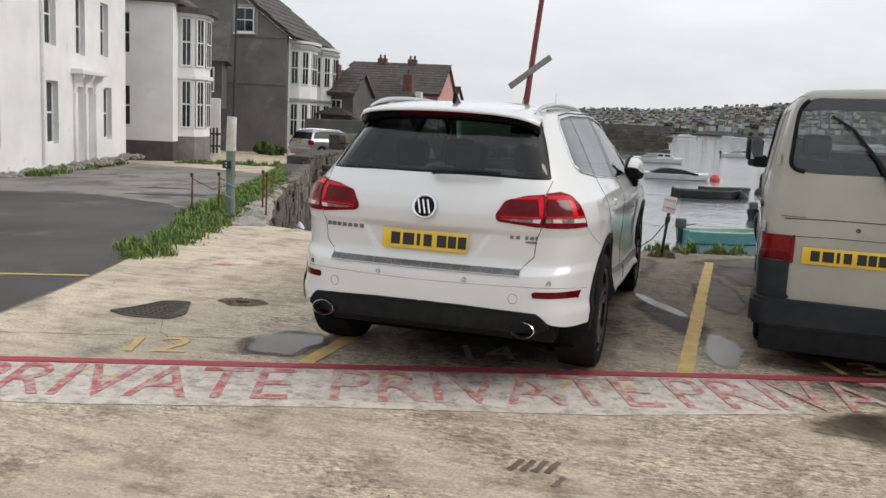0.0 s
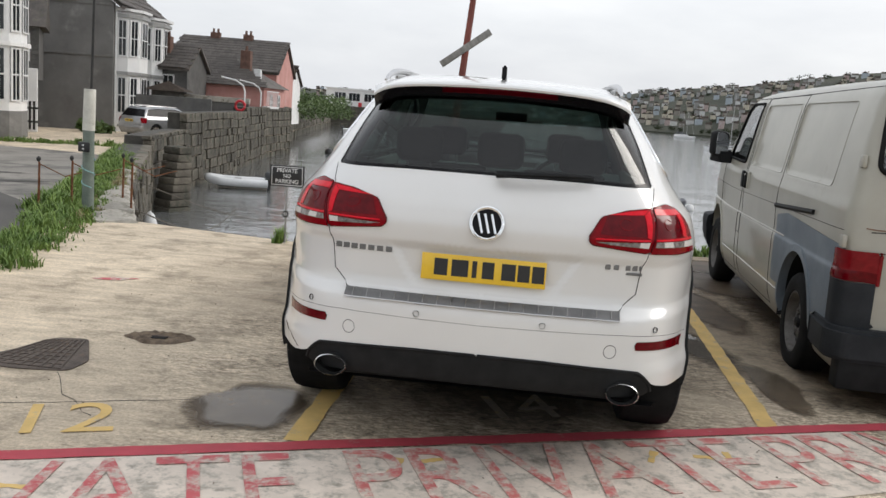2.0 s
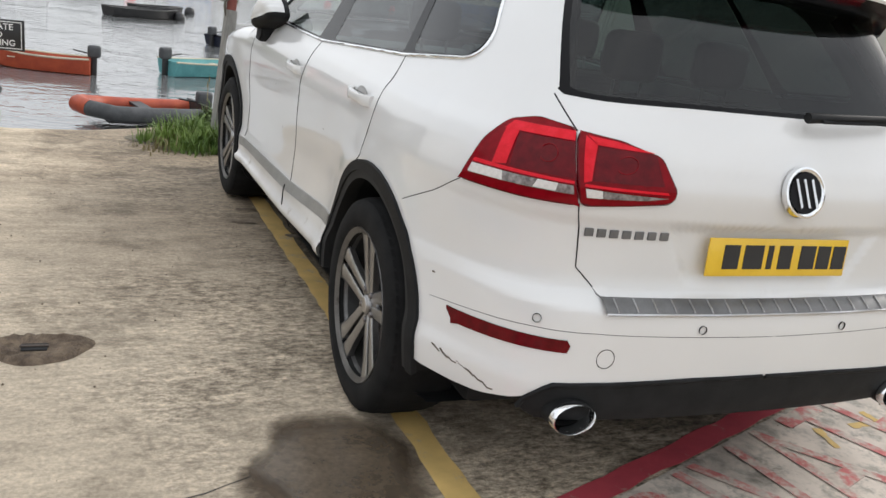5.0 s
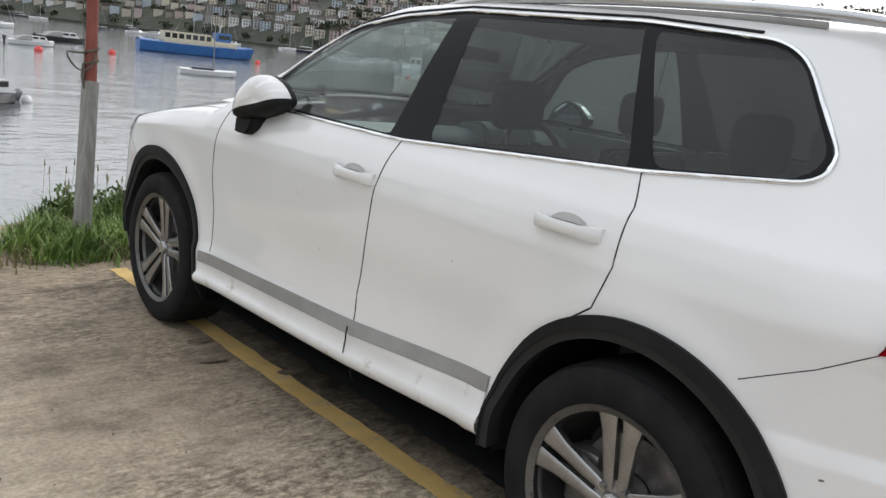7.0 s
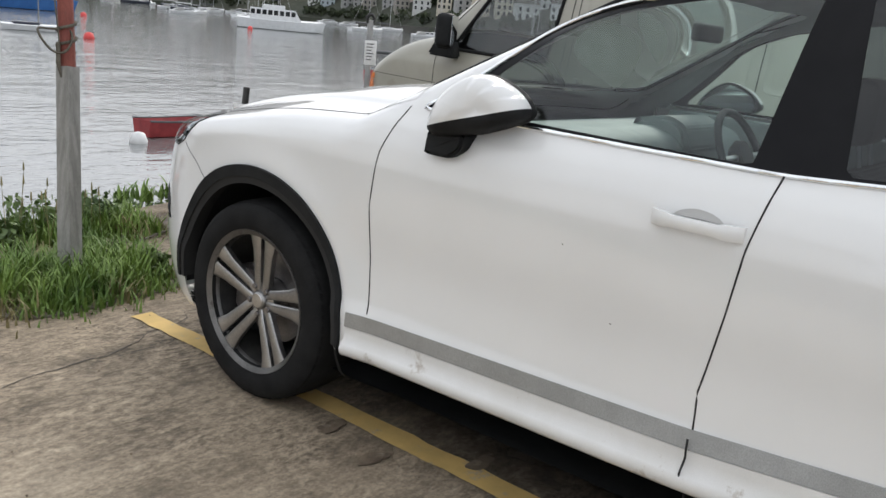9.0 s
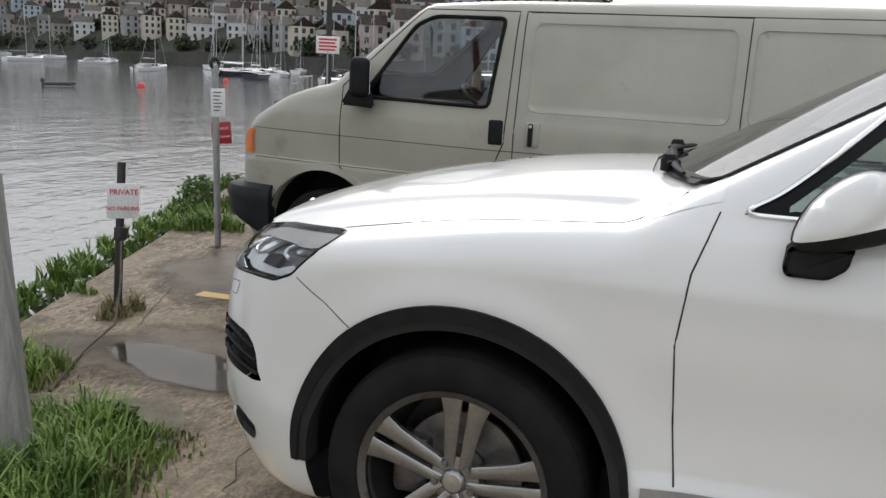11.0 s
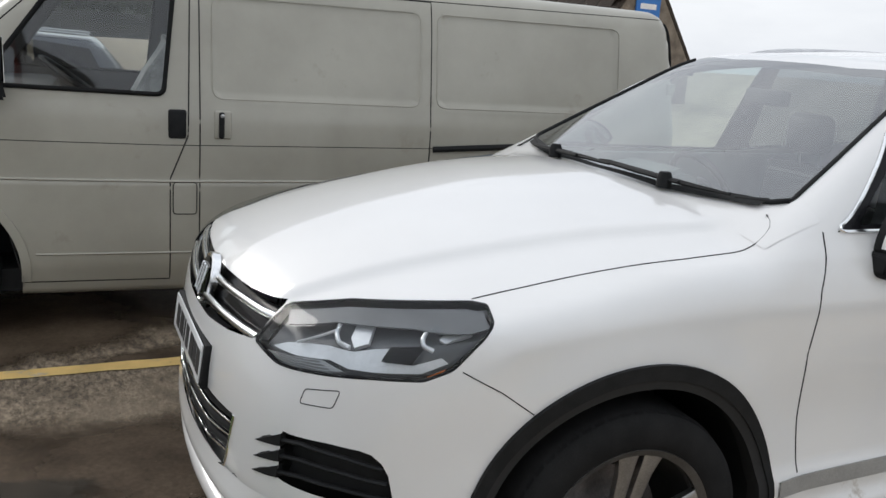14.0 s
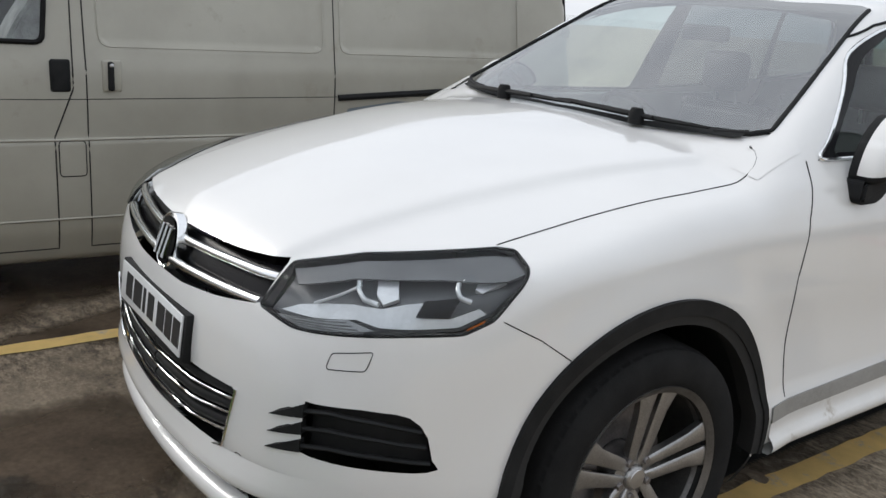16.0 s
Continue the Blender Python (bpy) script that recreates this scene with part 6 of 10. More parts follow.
def concrete_material():
    m, nodes, links, p = nodes_of("worn_brushed_concrete")
    vec = nodes.new("ShaderNodeTexCoord").outputs["Object"]
    turn = nodes.new("ShaderNodeMapping")
    turn.inputs["Rotation"].default_value = (0, 0, radians(-21.5))
    turn.inputs["Scale"].default_value = (0.22, 1.0, 1.0)
    links.new(vec, turn.inputs["Vector"])
    base, _ = tinted(nodes, links, vec, (0.45, 0.385, 0.305), (0.73, 0.635, 0.51), 0.75, 8.0, 0.32, 0.68, 0.62)
    streak, sfac = tinted(nodes, links, turn.outputs["Vector"], (0.62, 0.61, 0.59), (1.12, 1.11, 1.09), 9.0, 6.0, 0.3, 0.66, 0.7)
    colour = blend(nodes, links, base, streak, 0.85, "MULTIPLY")
    grain, gfac = tinted(nodes, links, vec, (0.66, 0.66, 0.66), (1.22, 1.22, 1.2), 55, 4.0, 0.3, 0.7)
    colour = blend(nodes, links, colour, grain, 0.8, "MULTIPLY")
    grime, _ = tinted(nodes, links, vec, (0.40, 0.385, 0.36), (1, 1, 1), 2.3, 9.0, 0.36, 0.5, 0.72)
    colour = blend(nodes, links, colour, grime, 0.75, "MULTIPLY")
    # rough flecked patches where the skin of the slab has worn off
    skew = nodes.new("ShaderNodeMapping")
    skew.inputs["Rotation"].default_value = (0, 0, radians(-21.5))
    skew.inputs["Scale"].default_value = (0.5, 1.0, 1.0)
    links.new(vec, skew.inputs["Vector"])
    flecks, ffac = tinted(nodes, links, skew.outputs["Vector"], (0.30, 0.27, 0.24), (1.28, 1.25, 1.2), 34, 9.0, 0.42, 0.58, 0.84)
    bare, bfac = tinted(nodes, links, vec, (0.12, 0.12, 0.12), (1, 1, 1), 0.75, 6.0, 0.38, 0.54, 0.65)
    # the slab towards the water is damp and grey, with an uneven edge
    place = nodes.new("ShaderNodeSeparateXYZ")
    links.new(vec, place.inputs[0])
    wob = nodes.new("ShaderNodeTexNoise")
    wob.inputs["Scale"].default_value, wob.inputs["Detail"].default_value = 1.6, 6.0
    links.new(vec, wob.inputs["Vector"])
    add = nodes.new("ShaderNodeMath")
    add.operation = "MULTIPLY_ADD"
    add.inputs[1].default_value = 2.4
    links.new(wob.outputs["Fac"], add.inputs[0])
    links.new(place.outputs["X"], add.inputs[2])
    whole = nodes.new("ShaderNodeMapRange")
    whole.inputs["From Min"].default_value, whole.inputs["From Max"].default_value, whole.inputs["To Min"].default_value = -1.3, 0.2, 0.18
    links.new(add.outputs[0], whole.inputs["Value"])
    bare = blend(nodes, links, bare, whole.outputs["Result"], 1.0, "MULTIPLY")
    colour = blend(nodes, links, colour, blend(nodes, links, (1.15, 1.12, 1.07), flecks, bare), 1.0, "MULTIPLY")
    damp = nodes.new("ShaderNodeMapRange")
    damp.inputs["From Min"].default_value, damp.inputs["From Max"].default_value = 0.25, 1.0
    links.new(add.outputs[0], damp.inputs["Value"])
    ahead = nodes.new("ShaderNodeMapRange")
    ahead.inputs["From Min"].default_value, ahead.inputs["From Max"].default_value = -0.6, 0.3
    slope = nodes.new("ShaderNodeMath")
    slope.operation = "MULTIPLY_ADD"
    slope.inputs[1].default_value = -0.4
    links.new(place.outputs["X"], slope.inputs[0])
    links.new(place.outputs["Y"], slope.inputs[2])
    links.new(slope.outputs[0], ahead.inputs["Value"])
    both = nodes.new("ShaderNodeMath")
    both.operation = "MULTIPLY"
    links.new(damp.outputs["Result"], both.inputs[0])
    links.new(ahead.outputs["Result"], both.inputs[1])
    wet = blend(nodes, links, colour, (0.82, 0.81, 0.80), 1.0, "MULTIPLY")
    colour = blend(nodes, links, colour, wet, both.outputs[0])
    near_y, near_x = nodes.new("ShaderNodeMapRange"), nodes.new("ShaderNodeMapRange")
    near_y.inputs["From Min"].default_value, near_y.inputs["From Max"].default_value = 1.0, 3.2
    near_x.inputs["From Min"].default_value, near_x.inputs["From Max"].default_value = -1.6, -0.4
    shift = nodes.new("ShaderNodeMath")
    shift.operation = "MULTIPLY_ADD"
    shift.inputs[1].default_value = 1.6
    links.new(wob.outputs["Fac"], shift.inputs[0])
    links.new(place.outputs["Y"], shift.inputs[2])
    links.new(shift.outputs[0], near_y.inputs["Value"])
    links.new(add.outputs[0], near_x.inputs["Value"])
    moist = nodes.new("ShaderNodeMath")
    moist.operation = "MULTIPLY"
    links.new(near_y.outputs["Result"], moist.inputs[0])
    links.new(near_x.outputs["Result"], moist.inputs[1])
    colour = blend(nodes, links, colour, blend(nodes, links, colour, (0.58, 0.555, 0.525), 1.0, "MULTIPLY"), moist.outputs[0])
    links.new(colour, p.inputs["Base Color"])
    p.inputs["Roughness"].default_value = 0.8
    b = nodes.new("ShaderNodeBump")
    b.inputs["Strength"].default_value, b.inputs["Distance"].default_value = 0.55, 0.012
    mixh = nodes.new("ShaderNodeMath")
    mixh.operation = "ADD"
    links.new(sfac, mixh.inputs[0])
    links.new(gfac, mixh.inputs[1])
    more = nodes.new("ShaderNodeMath")
    more.operation = "MULTIPLY_ADD"
    links.new(ffac, more.inputs[0])
    links.new(bare, more.inputs[1])
    links.new(mixh.outputs[0], more.inputs[2])
    links.new(more.outputs[0], b.inputs["Height"])
    links.new(b.outputs["Normal"], p.inputs["Normal"])
    return m


def worn_paint(name, colour, keep=0.5, under=(0.42, 0.38, 0.32)):
    m, nodes, links, p = nodes_of(name)
    vec = nodes.new("ShaderNodeTexCoord").outputs["Object"]
    tone, _ = tinted(nodes, links, vec, tuple(c * 0.8 for c in colour), colour, 6, 5)
    wear = nodes.new("ShaderNodeTexNoise")
    wear.inputs["Scale"].default_value, wear.inputs["Detail"].default_value, wear.inputs["Roughness"].default_value = 9, 8, 0.75
    links.new(vec, wear.inputs["Vector"])
    step = nodes.new("ShaderNodeMapRange")
    step.inputs["From Min"].default_value, step.inputs["From Max"].default_value = keep, keep + 0.12
    links.new(wear.outputs["Fac"], step.inputs["Value"])
    old, _ = tinted(nodes, links, vec, tuple(c * 0.7 for c in under), under, 30, 5)
    links.new(blend(nodes, links, tone, old, step.outputs["Result"]), p.inputs["Base Color"])
    p.inputs["Roughness"].default_value = 0.75
    b = nodes.new("ShaderNodeBump")
    b.inputs["Strength"].default_value, b.inputs["Distance"].default_value = 0.4, 0.006
    links.new(wear.outputs["Fac"], b.inputs["Height"])
    links.new(b.outputs["Normal"], p.inputs["Normal"])
    return m


M["concrete"] = concrete_material()
M["asphalt"] = surface("damp_asphalt", (0.058, 0.055, 0.051), (0.105, 0.099, 0.092), 0.75, 0.35, 120, 0.4, wear=(0.13, 0.122, 0.112), wear_scale=0.5, wear_low=0.56, depth=0.006, spec=0.2)
M["old_tarmac"] = surface("pale_old_tarmac", (0.19, 0.178, 0.16), (0.29, 0.27, 0.24), 0.8, 0.5, 90, 0.4, spec=0.25, wear=(0.12, 0.115, 0.105), wear_scale=0.8, wear_low=0.5, depth=0.006)
M["stone"] = surface("harbour_stone", (0.075, 0.066, 0.052), (0.17, 0.15, 0.118), 0.85, 2.5, 30, 0.6, wear=(0.055, 0.055, 0.04), wear_scale=1.2, wear_low=0.5, piece=0.35, depth=0.03)
M["stone_pale"] = surface("pale_coping_stone", (0.24, 0.225, 0.195), (0.40, 0.375, 0.325), 0.9, 2.5, 30, 0.5, wear=(0.13, 0.12, 0.09), wear_scale=3.5, wear_low=0.54, piece=0.2, depth=0.02)
M["mortar"] = surface("dark_wall_core", (0.05, 0.048, 0.042), (0.09, 0.085, 0.075), 0.9, 3, 40, 0.5)
M["earth"] = surface("dry_earth", (0.10, 0.085, 0.06), (0.20, 0.175, 0.13), 0.95, 5, 60, 0.6, depth=0.02)
M["red_paint"] = worn_paint("worn_red_paint", (0.46, 0.055, 0.075), 0.60)
M["red_faded"] = worn_paint("faded_red_letters", (0.55, 0.15, 0.14), 0.43, (0.62, 0.53, 0.45))
M["red_letters"] = worn_paint("worn_red_letters", (0.52, 0.10, 0.11), 0.45, (0.58, 0.49, 0.42))
M["yellow_paint"] = worn_paint("worn_yellow_paint", (0.70, 0.48, 0.17), 0.56)
M["yellow_fresh"] = worn_paint("yellow_line_paint", (0.68, 0.42, 0.10), 0.62, (0.1, 0.1, 0.1))
M["yellow_worn"] = worn_paint("worn_out_yellow_paint", (0.42, 0.31, 0.14), 0.36, (0.26, 0.225, 0.18))
M["white_wash"] = worn_paint("pale_paint_wash", (0.70, 0.61, 0.52), 0.48)


def quay_water():
    m, nodes, links, p = nodes_of("grey_harbour_water")
    vec = nodes.new("ShaderNodeTexCoord").outputs["Object"]
    p.inputs["Base Color"].default_value = (0.15, 0.155, 0.155, 1)
    p.inputs["Roughness"].default_value, p.inputs["IOR"].default_value = 0.05, 2.8
    heights = []
    for scale, stretch in ((1.6, (1, 1.6, 1)), (0.16, (1, 2.2, 1)), (6.0, (1, 1.2, 1))):
        mp = nodes.new("ShaderNodeMapping")
        mp.inputs["Scale"].default_value, mp.inputs["Rotation"].default_value = stretch, (0, 0, radians(25))
        links.new(vec, mp.inputs["Vector"])
        n = nodes.new("ShaderNodeTexNoise")
        n.inputs["Scale"].default_value, n.inputs["Detail"].default_value = scale, 4
        links.new(mp.outputs["Vector"], n.inputs["Vector"])
        heights.append(n.outputs["Fac"])
    normal = None
    for h, dist, strength in ((heights[0], 0.06, 0.55), (heights[1], 0.30, 0.3), (heights[2], 0.012, 0.3)):
        b = nodes.new("ShaderNodeBump")
        b.inputs["Strength"].default_value, b.inputs["Distance"].default_value = strength, dist
        links.new(h, b.inputs["Height"])
        if normal:
            links.new(normal, b.inputs["Normal"])
        normal = b.outputs["Normal"]
    links.new(normal, p.inputs["Normal"])
    return m


M["water"] = quay_water()
SEA = -2.3
sheet = bmesh.new()
sheet.faces.new([sheet.verts.new(c) for c in ((-1500, -300, SEA), (1500, -300, SEA), (1500, 2600, SEA), (-1500, 2600, SEA))])
tagged(part("water", sheet, "water"), "grey rippled harbour water", "water", kind="structure")

EDGE = [(-4.45, 5.25), (-3.66, 5.05), (-3.0, 4.9), (-2.3, 4.75), (-1.75, 4.85), (-1.3, 5.1), (-0.7, 5.6), (-0.1, 5.8), (0.7, 5.98), (1.9, 6.4), (3.2, 6.85), (4.9, 7.6), (7.5, 8.5), (9.9, 9.5), (14.5, 11.9), (16.2, 12.6)]
INLET = [(-6.6, 9.6), (-8.9, 15.0), (-11.6, 21.6)]
yard = EDGE + [(17.5, 9.0), (60, 20), (60, -60), (-60, -60), (-60, 150), (-38, 150), (-33, 138), (-28, 106), (-23.5, 80), (-20, 66), (-17.15, 57), (-16.75, 49.8), (-15.4, 42.3), (-14.5, 37.5), (-13.6, 31), (-12.6, 25.5)] + INLET[::-1]
sheet = bmesh.new()
top = sheet.faces.new([sheet.verts.new((x, y, 0)) for x, y in yard])
for co, no in (((-4.5, 0, 0), (1, 0, 0)), ((0, 2.5, 0), (0, 1, 0)), ((-12, 0, 0), (1, 0, 0)), ((-25, 0, 0), (1, 0, 0)), ((0, 12, 0), (0, 1, 0)), ((0, 25, 0), (0, 1, 0)), ((6, 0, 0), (1, 0, 0)), ((0, -8, 0), (0, 1, 0))):
    bmesh.ops.bisect_plane(sheet, geom=sheet.verts[:] + sheet.edges[:] + sheet.faces[:], plane_co=co, plane_no=no)
rim = [e for e in sheet.edges if e.is_boundary]
ext = bmesh.ops.extrude_edge_only(sheet, edges=rim)
low = {v for v in ext["geom"] if isinstance(v, bmesh.types.BMVert)}
for v in sheet.verts:
    v.co.z = -4.0 if v in low else land(v.co.x, v.co.y)
bmesh.ops.triangulate(sheet, faces=sheet.faces[:])
ground = tagged(part("ground", sheet, "concrete"), "pale worn brushed concrete yard", "ground", kind="structure")


def decal(name, outline, material, label, category, lift=0.004, thick=True, parent=None, kind=""):
    bm = bmesh.new()
    bm.faces.new([bm.verts.new((x, y, land(x, y) + lift)) for x, y in outline])
    bmesh.ops.triangulate(bm, faces=bm.faces[:])
    xs, ys = [x for x, y in outline], [y for x, y in outline]
    if max(xs) - min(xs) > 1 or max(ys) - min(ys) > 1:
        for co, no in (((-4.5, 0, 0), (1, 0, 0)), ((0, 2.5, 0), (0, 1, 0))):
            bmesh.ops.bisect_plane(bm, geom=bm.verts[:] + bm.edges[:] + bm.faces[:], plane_co=co, plane_no=no)
        for v in bm.verts:
            v.co.z = land(v.co.x, v.co.y) + lift
    ob = part(name, bm, material, parent)
    return tagged(ob, label, category, kind=kind)


def strip_along(a, b, width, wobble=0.0, n=24, seed=1):
    rnd = random.Random(seed)
    a, b = Vector(a), Vector(b)
    d = (b - a).normalized()
    s = Vector((-d.y, d.x))
    up = [a + (b - a) * k / n + s * (width / 2 + rnd.uniform(-wobble, wobble)) for k in range(n + 1)]
    dn = [a + (b - a) * k / n - s * (width / 2 + rnd.uniform(-wobble, wobble)) for k in range(n + 1)]
    return [(p.x, p.y) for p in up] + [(p.x, p.y) for p in dn[::-1]]


def blob(cx, cy, rx, ry, seed, n=36, rough=0.25, turn=0.0):
    rnd = random.Random(seed)
    ph = [rnd.uniform(0, 6.28) for _ in range(5)]
    out = []
    for k in range(n):
        a = 2 * math.pi * k / n
        r = 1 + rough * sum(math.sin((j + 2) * a + ph[j]) / (j + 1.5) for j in range(5))
        x, y = rx * r * math.cos(a), ry * r * math.sin(a)
        out.append((cx + x * math.cos(turn) - y * math.sin(turn), cy + x * math.sin(turn) + y * math.cos(turn)))
    return out


ROADSIDE = [(-1.6, -14), (-2.4, -6), (-2.9, -2.6), (-3.3, -0.7), (-3.5, 0.1), (-3.72, 0.9), (-4.05, 1.85), (-4.4, 3.0), (-4.75, 4.2), (-5.6, 6.4), (-8.0, 12.2), (-10.4, 17.8)]
decal("road", ROADSIDE + [(-13.6, 19.6), (-18.6, 21.8), (-15.0, 11.6), (-13, -14)], "old_tarmac", "pale patched tarmac lane", "road", 0.004, kind="structure")
decal("road_patch", [(-1.62, -14), (-2.42, -6), (-2.92, -2.6), (-3.32, -0.7), (-3.74, 0.9), (-4.25, 2.5), (-4.7, 3.7), (-5.6, 5.6), (-7.4, 7.4), (-9.6, 8.4), (-12.6, 8.2), (-13, -14)], "asphalt", "dark damp tarmac patch", "road", 0.008, kind="structure")
decal("road_marking", strip_along((-3.72, 0.83), (-9.5, -1.9), 0.06, 0.004, 20, 4), "yellow_fresh", "thin yellow line across the tarmac", "road marking", 0.012, kind="structure")
for k, (x, y, rx, ry) in enumerate(((-8.6, 9.2, 0.7, 0.22), (-9.8, 10.8, 0.6, 0.15), (-6.5, 6.3, 0.5, 0.15))):
    decal("road_patch", blob(x, y, rx, ry, 60 + k, turn=0.3), "asphalt", "dark repair in the lane", "road", 0.010, kind="structure")

# the red line, the lettering below it, the bay lines and numbers
LINE_A, LINE_D = Vector((-0.56, -0.795)), Vector((0.931, 0.366)).normalized()
spot = lambda s, off: LINE_A + LINE_D * s + Vector((LINE_D.y, -LINE_D.x)) * off
decal("white_wash", [tuple(spot(-2.6, 0.06)), tuple(spot(-1.0, 0.05)), tuple(spot(1.0, 0.06)), tuple(spot(2.7, 0.05)), tuple(spot(2.75, 0.7)), tuple(spot(1.5, 0.80)), tuple(spot(0.0, 0.76)), tuple(spot(-1.4, 0.79)), tuple(spot(-2.6, 0.72))], "white_wash", "scuffed pale paint on the concrete", "road marking", 0.003, kind="structure")
decal("red_line", strip_along(tuple(spot(-6.0, 0)), tuple(spot(6.5, 0)), 0.095, 0.006, 120, 3), "red_paint", "worn red painted boundary line", "road marking", 0.006, kind="structure")


def ground_words(text, s, off, height, width, material, label, lift=0.007):
    c = spot(s, off)
    ang = math.degrees(math.atan2(LINE_D.y, LINE_D.x))
    ob = words(text, 1.0, material, None, None, "painted_word", 0.0005)
    xs = [v.co.x for v in ob.data.vertices]
    ys = [v.co.y for v in ob.data.vertices]
    sx, sy = width / (max(xs) - min(xs)), height / (max(ys) - min(ys))
    for v in ob.data.vertices:
        v.co.x, v.co.y = v.co.x * sx, v.co.y * sy
    ob.matrix_basis = pose(c.x, c.y, land(c.x, c.y) + lift, 0, 0, ang)
    return tagged(ob, label, "road marking", kind="structure")


for at_s, wide in ((-1.19, 1.86), (0.925, 1.91), (2.95, 1.88)):
    ground_words("PRIVATE", at_s, 0.40, 0.58, wide, "red_letters" if at_s < 0 else "red_faded", "worn red painted word on the concrete")
for k, (s, off, a, l) in enumerate(((-1.55, 0.30, 60, 0.16), (-1.4, 0.27, -15, 0.2), (0.15, 0.32, 65, 0.16), (0.3, 0.22, 10, 0.14), (1.35, 0.33, 55, 0.15), (1.6, 0.28, -20, 0.22), (1.75, 0.36, 70, 0.12))):
    c = spot(s, off)
    e = (c.x + l * math.cos(radians(a + 21)), c.y + l * math.sin(radians(a + 21)))
    decal("old_stroke", strip_along(tuple(c), e, 0.035, 0.006, 8, k), "yellow_paint", "faded yellow stroke of an older marking", "road marking", 0.0052, kind="structure")
ground_words("12", -1.22, -0.40, 0.37, 0.38, "yellow_paint", "faded yellow bay number on the concrete", 0.005)
decal("bay_line", strip_along((-0.775, -0.82), (-0.762, 3.93), 0.105, 0.006, 60, 5), "yellow_paint", "worn yellow bay line", "road marking", 0.005, kind="structure")
decal("bay_line", strip_along((1.515, 0.06), (1.655, 5.46), 0.105, 0.006, 60, 6), "yellow_paint", "worn yellow bay line", "road marking", 0.005, kind="structure")
decal("bay_line", strip_along((3.85, 0.95), (4.2, 6.3), 0.105, 0.006, 60, 7), "yellow_paint", "worn yellow bay line", "road marking", 0.005, kind="structure")
ground_words("14", 0.98, -0.42, 0.34, 0.36, "yellow_worn", "almost worn away yellow bay number", 0.005)
ground_words("13", 3.5, -0.24, 0.30, 0.36, "yellow_paint", "faded yellow bay number on the concrete", 0.005)
decal("paint_spot", blob(-3.02, 2.02, 0.16, 0.05, 2, turn=0.3), "red_letters", "faded red paint spot", "road marking", 0.004, kind="structure")

# puddles, stains and the shade painted under the white car
M["puddle"] = soft("puddle_water", (0.035, 0.03, 0.024), (0.08, 0.066, 0.052), 0.34, 0.05, 0.24, 0.9, 0.2)
M["puddle_film"] = soft("thin_water_film", (0.10, 0.076, 0.052), (0.18, 0.14, 0.10), 0.34, 0.22, 0.4, 0.85, 0.3)
M["oil"] = surface("oily_stain", (0.10, 0.072, 0.048), (0.19, 0.145, 0.10), 0.7, 5, 60, 0.3, wear=(0.28, 0.235, 0.18), wear_scale=6, wear_low=0.55)
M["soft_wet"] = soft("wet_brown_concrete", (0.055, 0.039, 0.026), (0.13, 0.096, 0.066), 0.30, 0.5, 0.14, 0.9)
# oily dirt; the same colour paints the shade under the white car
M["soft_oil"] = soft("oily_dirt_and_shade", (0.06, 0.05, 0.04), (0.12, 0.10, 0.08), 0.45, 0.7, 0.2, 0.8)


def stain(x, y, rx, ry, turn, material, label, lift, seed, name="damp_patch"):
    """A damp or dirty patch, or a sheet of painted shade, thinning out to its rim."""
    bm = bmesh.new()
    rings = [[bm.verts.new((q[0], q[1], land(*q) + lift)) for q in blob(x, y, rx * k, ry * k, seed, 40, 0.16, turn)] for k in (1.0, 0.8, 0.6, 0.35)]
    mid = bm.verts.new((x, y, land(x, y) + lift))
    for r0, r1 in zip(rings, rings[1:]):
        for q in range(40):
            bm.faces.new((r0[q], r0[(q + 1) % 40], r1[(q + 1) % 40], r1[q]))
    for q in range(40):
        bm.faces.new((rings[-1][q], rings[-1][(q + 1) % 40], mid))
    ob = part(name, bm, material)
    rim = ob.data.attributes.new("rim", "FLOAT", "POINT")
    rim.data.foreach_set("value", [v for v in (0.0, 0.35, 0.6, 0.85) for _ in range(40)] + [1.0])
    return tagged(ob, label, "stain", kind="structure")


for k, (x, y, rx, ry, t) in enumerate(((0.44, 4.66, 0.21, 0.52, -0.12), (1.22, 2.28, 0.07, 0.55, 0.54), (1.76, 0.82, 0.13, 0.46, 0.1), (-1.10, -0.44, 0.24, 0.26, 0.3))):
    stain(x, y, rx * 1.2, ry * 1.2, t, "puddle" if k == 0 else "puddle_film", "shallow puddle on the concrete", 0.0068 + 0.0003 * k, 20 + k, "puddle")
# the car-sized oily sheet at (0.1, 1.5) paints in the white car's shade
for k, (x, y, rx, ry, t, mat) in enumerate(((0.60, 4.68, 0.56, 1.12, -0.05, "soft_wet"), (0.62, 3.95, 0.45, 0.5, 0.2, "soft_wet"), (1.75, 3.1, 0.28, 1.1, 0.05, "soft_wet"), (2.9, -0.45, 0.8, 0.42, 0.4, "soft_wet"), (-1.1, -0.44, 0.36, 0.38, 0.15, "soft_wet"),
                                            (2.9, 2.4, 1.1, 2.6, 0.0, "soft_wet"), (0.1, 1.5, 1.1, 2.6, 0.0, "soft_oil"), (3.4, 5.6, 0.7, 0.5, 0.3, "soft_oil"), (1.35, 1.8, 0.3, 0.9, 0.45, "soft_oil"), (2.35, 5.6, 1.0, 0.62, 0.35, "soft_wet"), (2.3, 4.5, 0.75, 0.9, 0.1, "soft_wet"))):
    stain(x, y, rx, ry, t, mat, "dark damp brown patch on the concrete" if mat == "soft_wet" else "dirty dark stain and painted shade on the concrete", 0.0028 + 0.0002 * k, 120 + k)
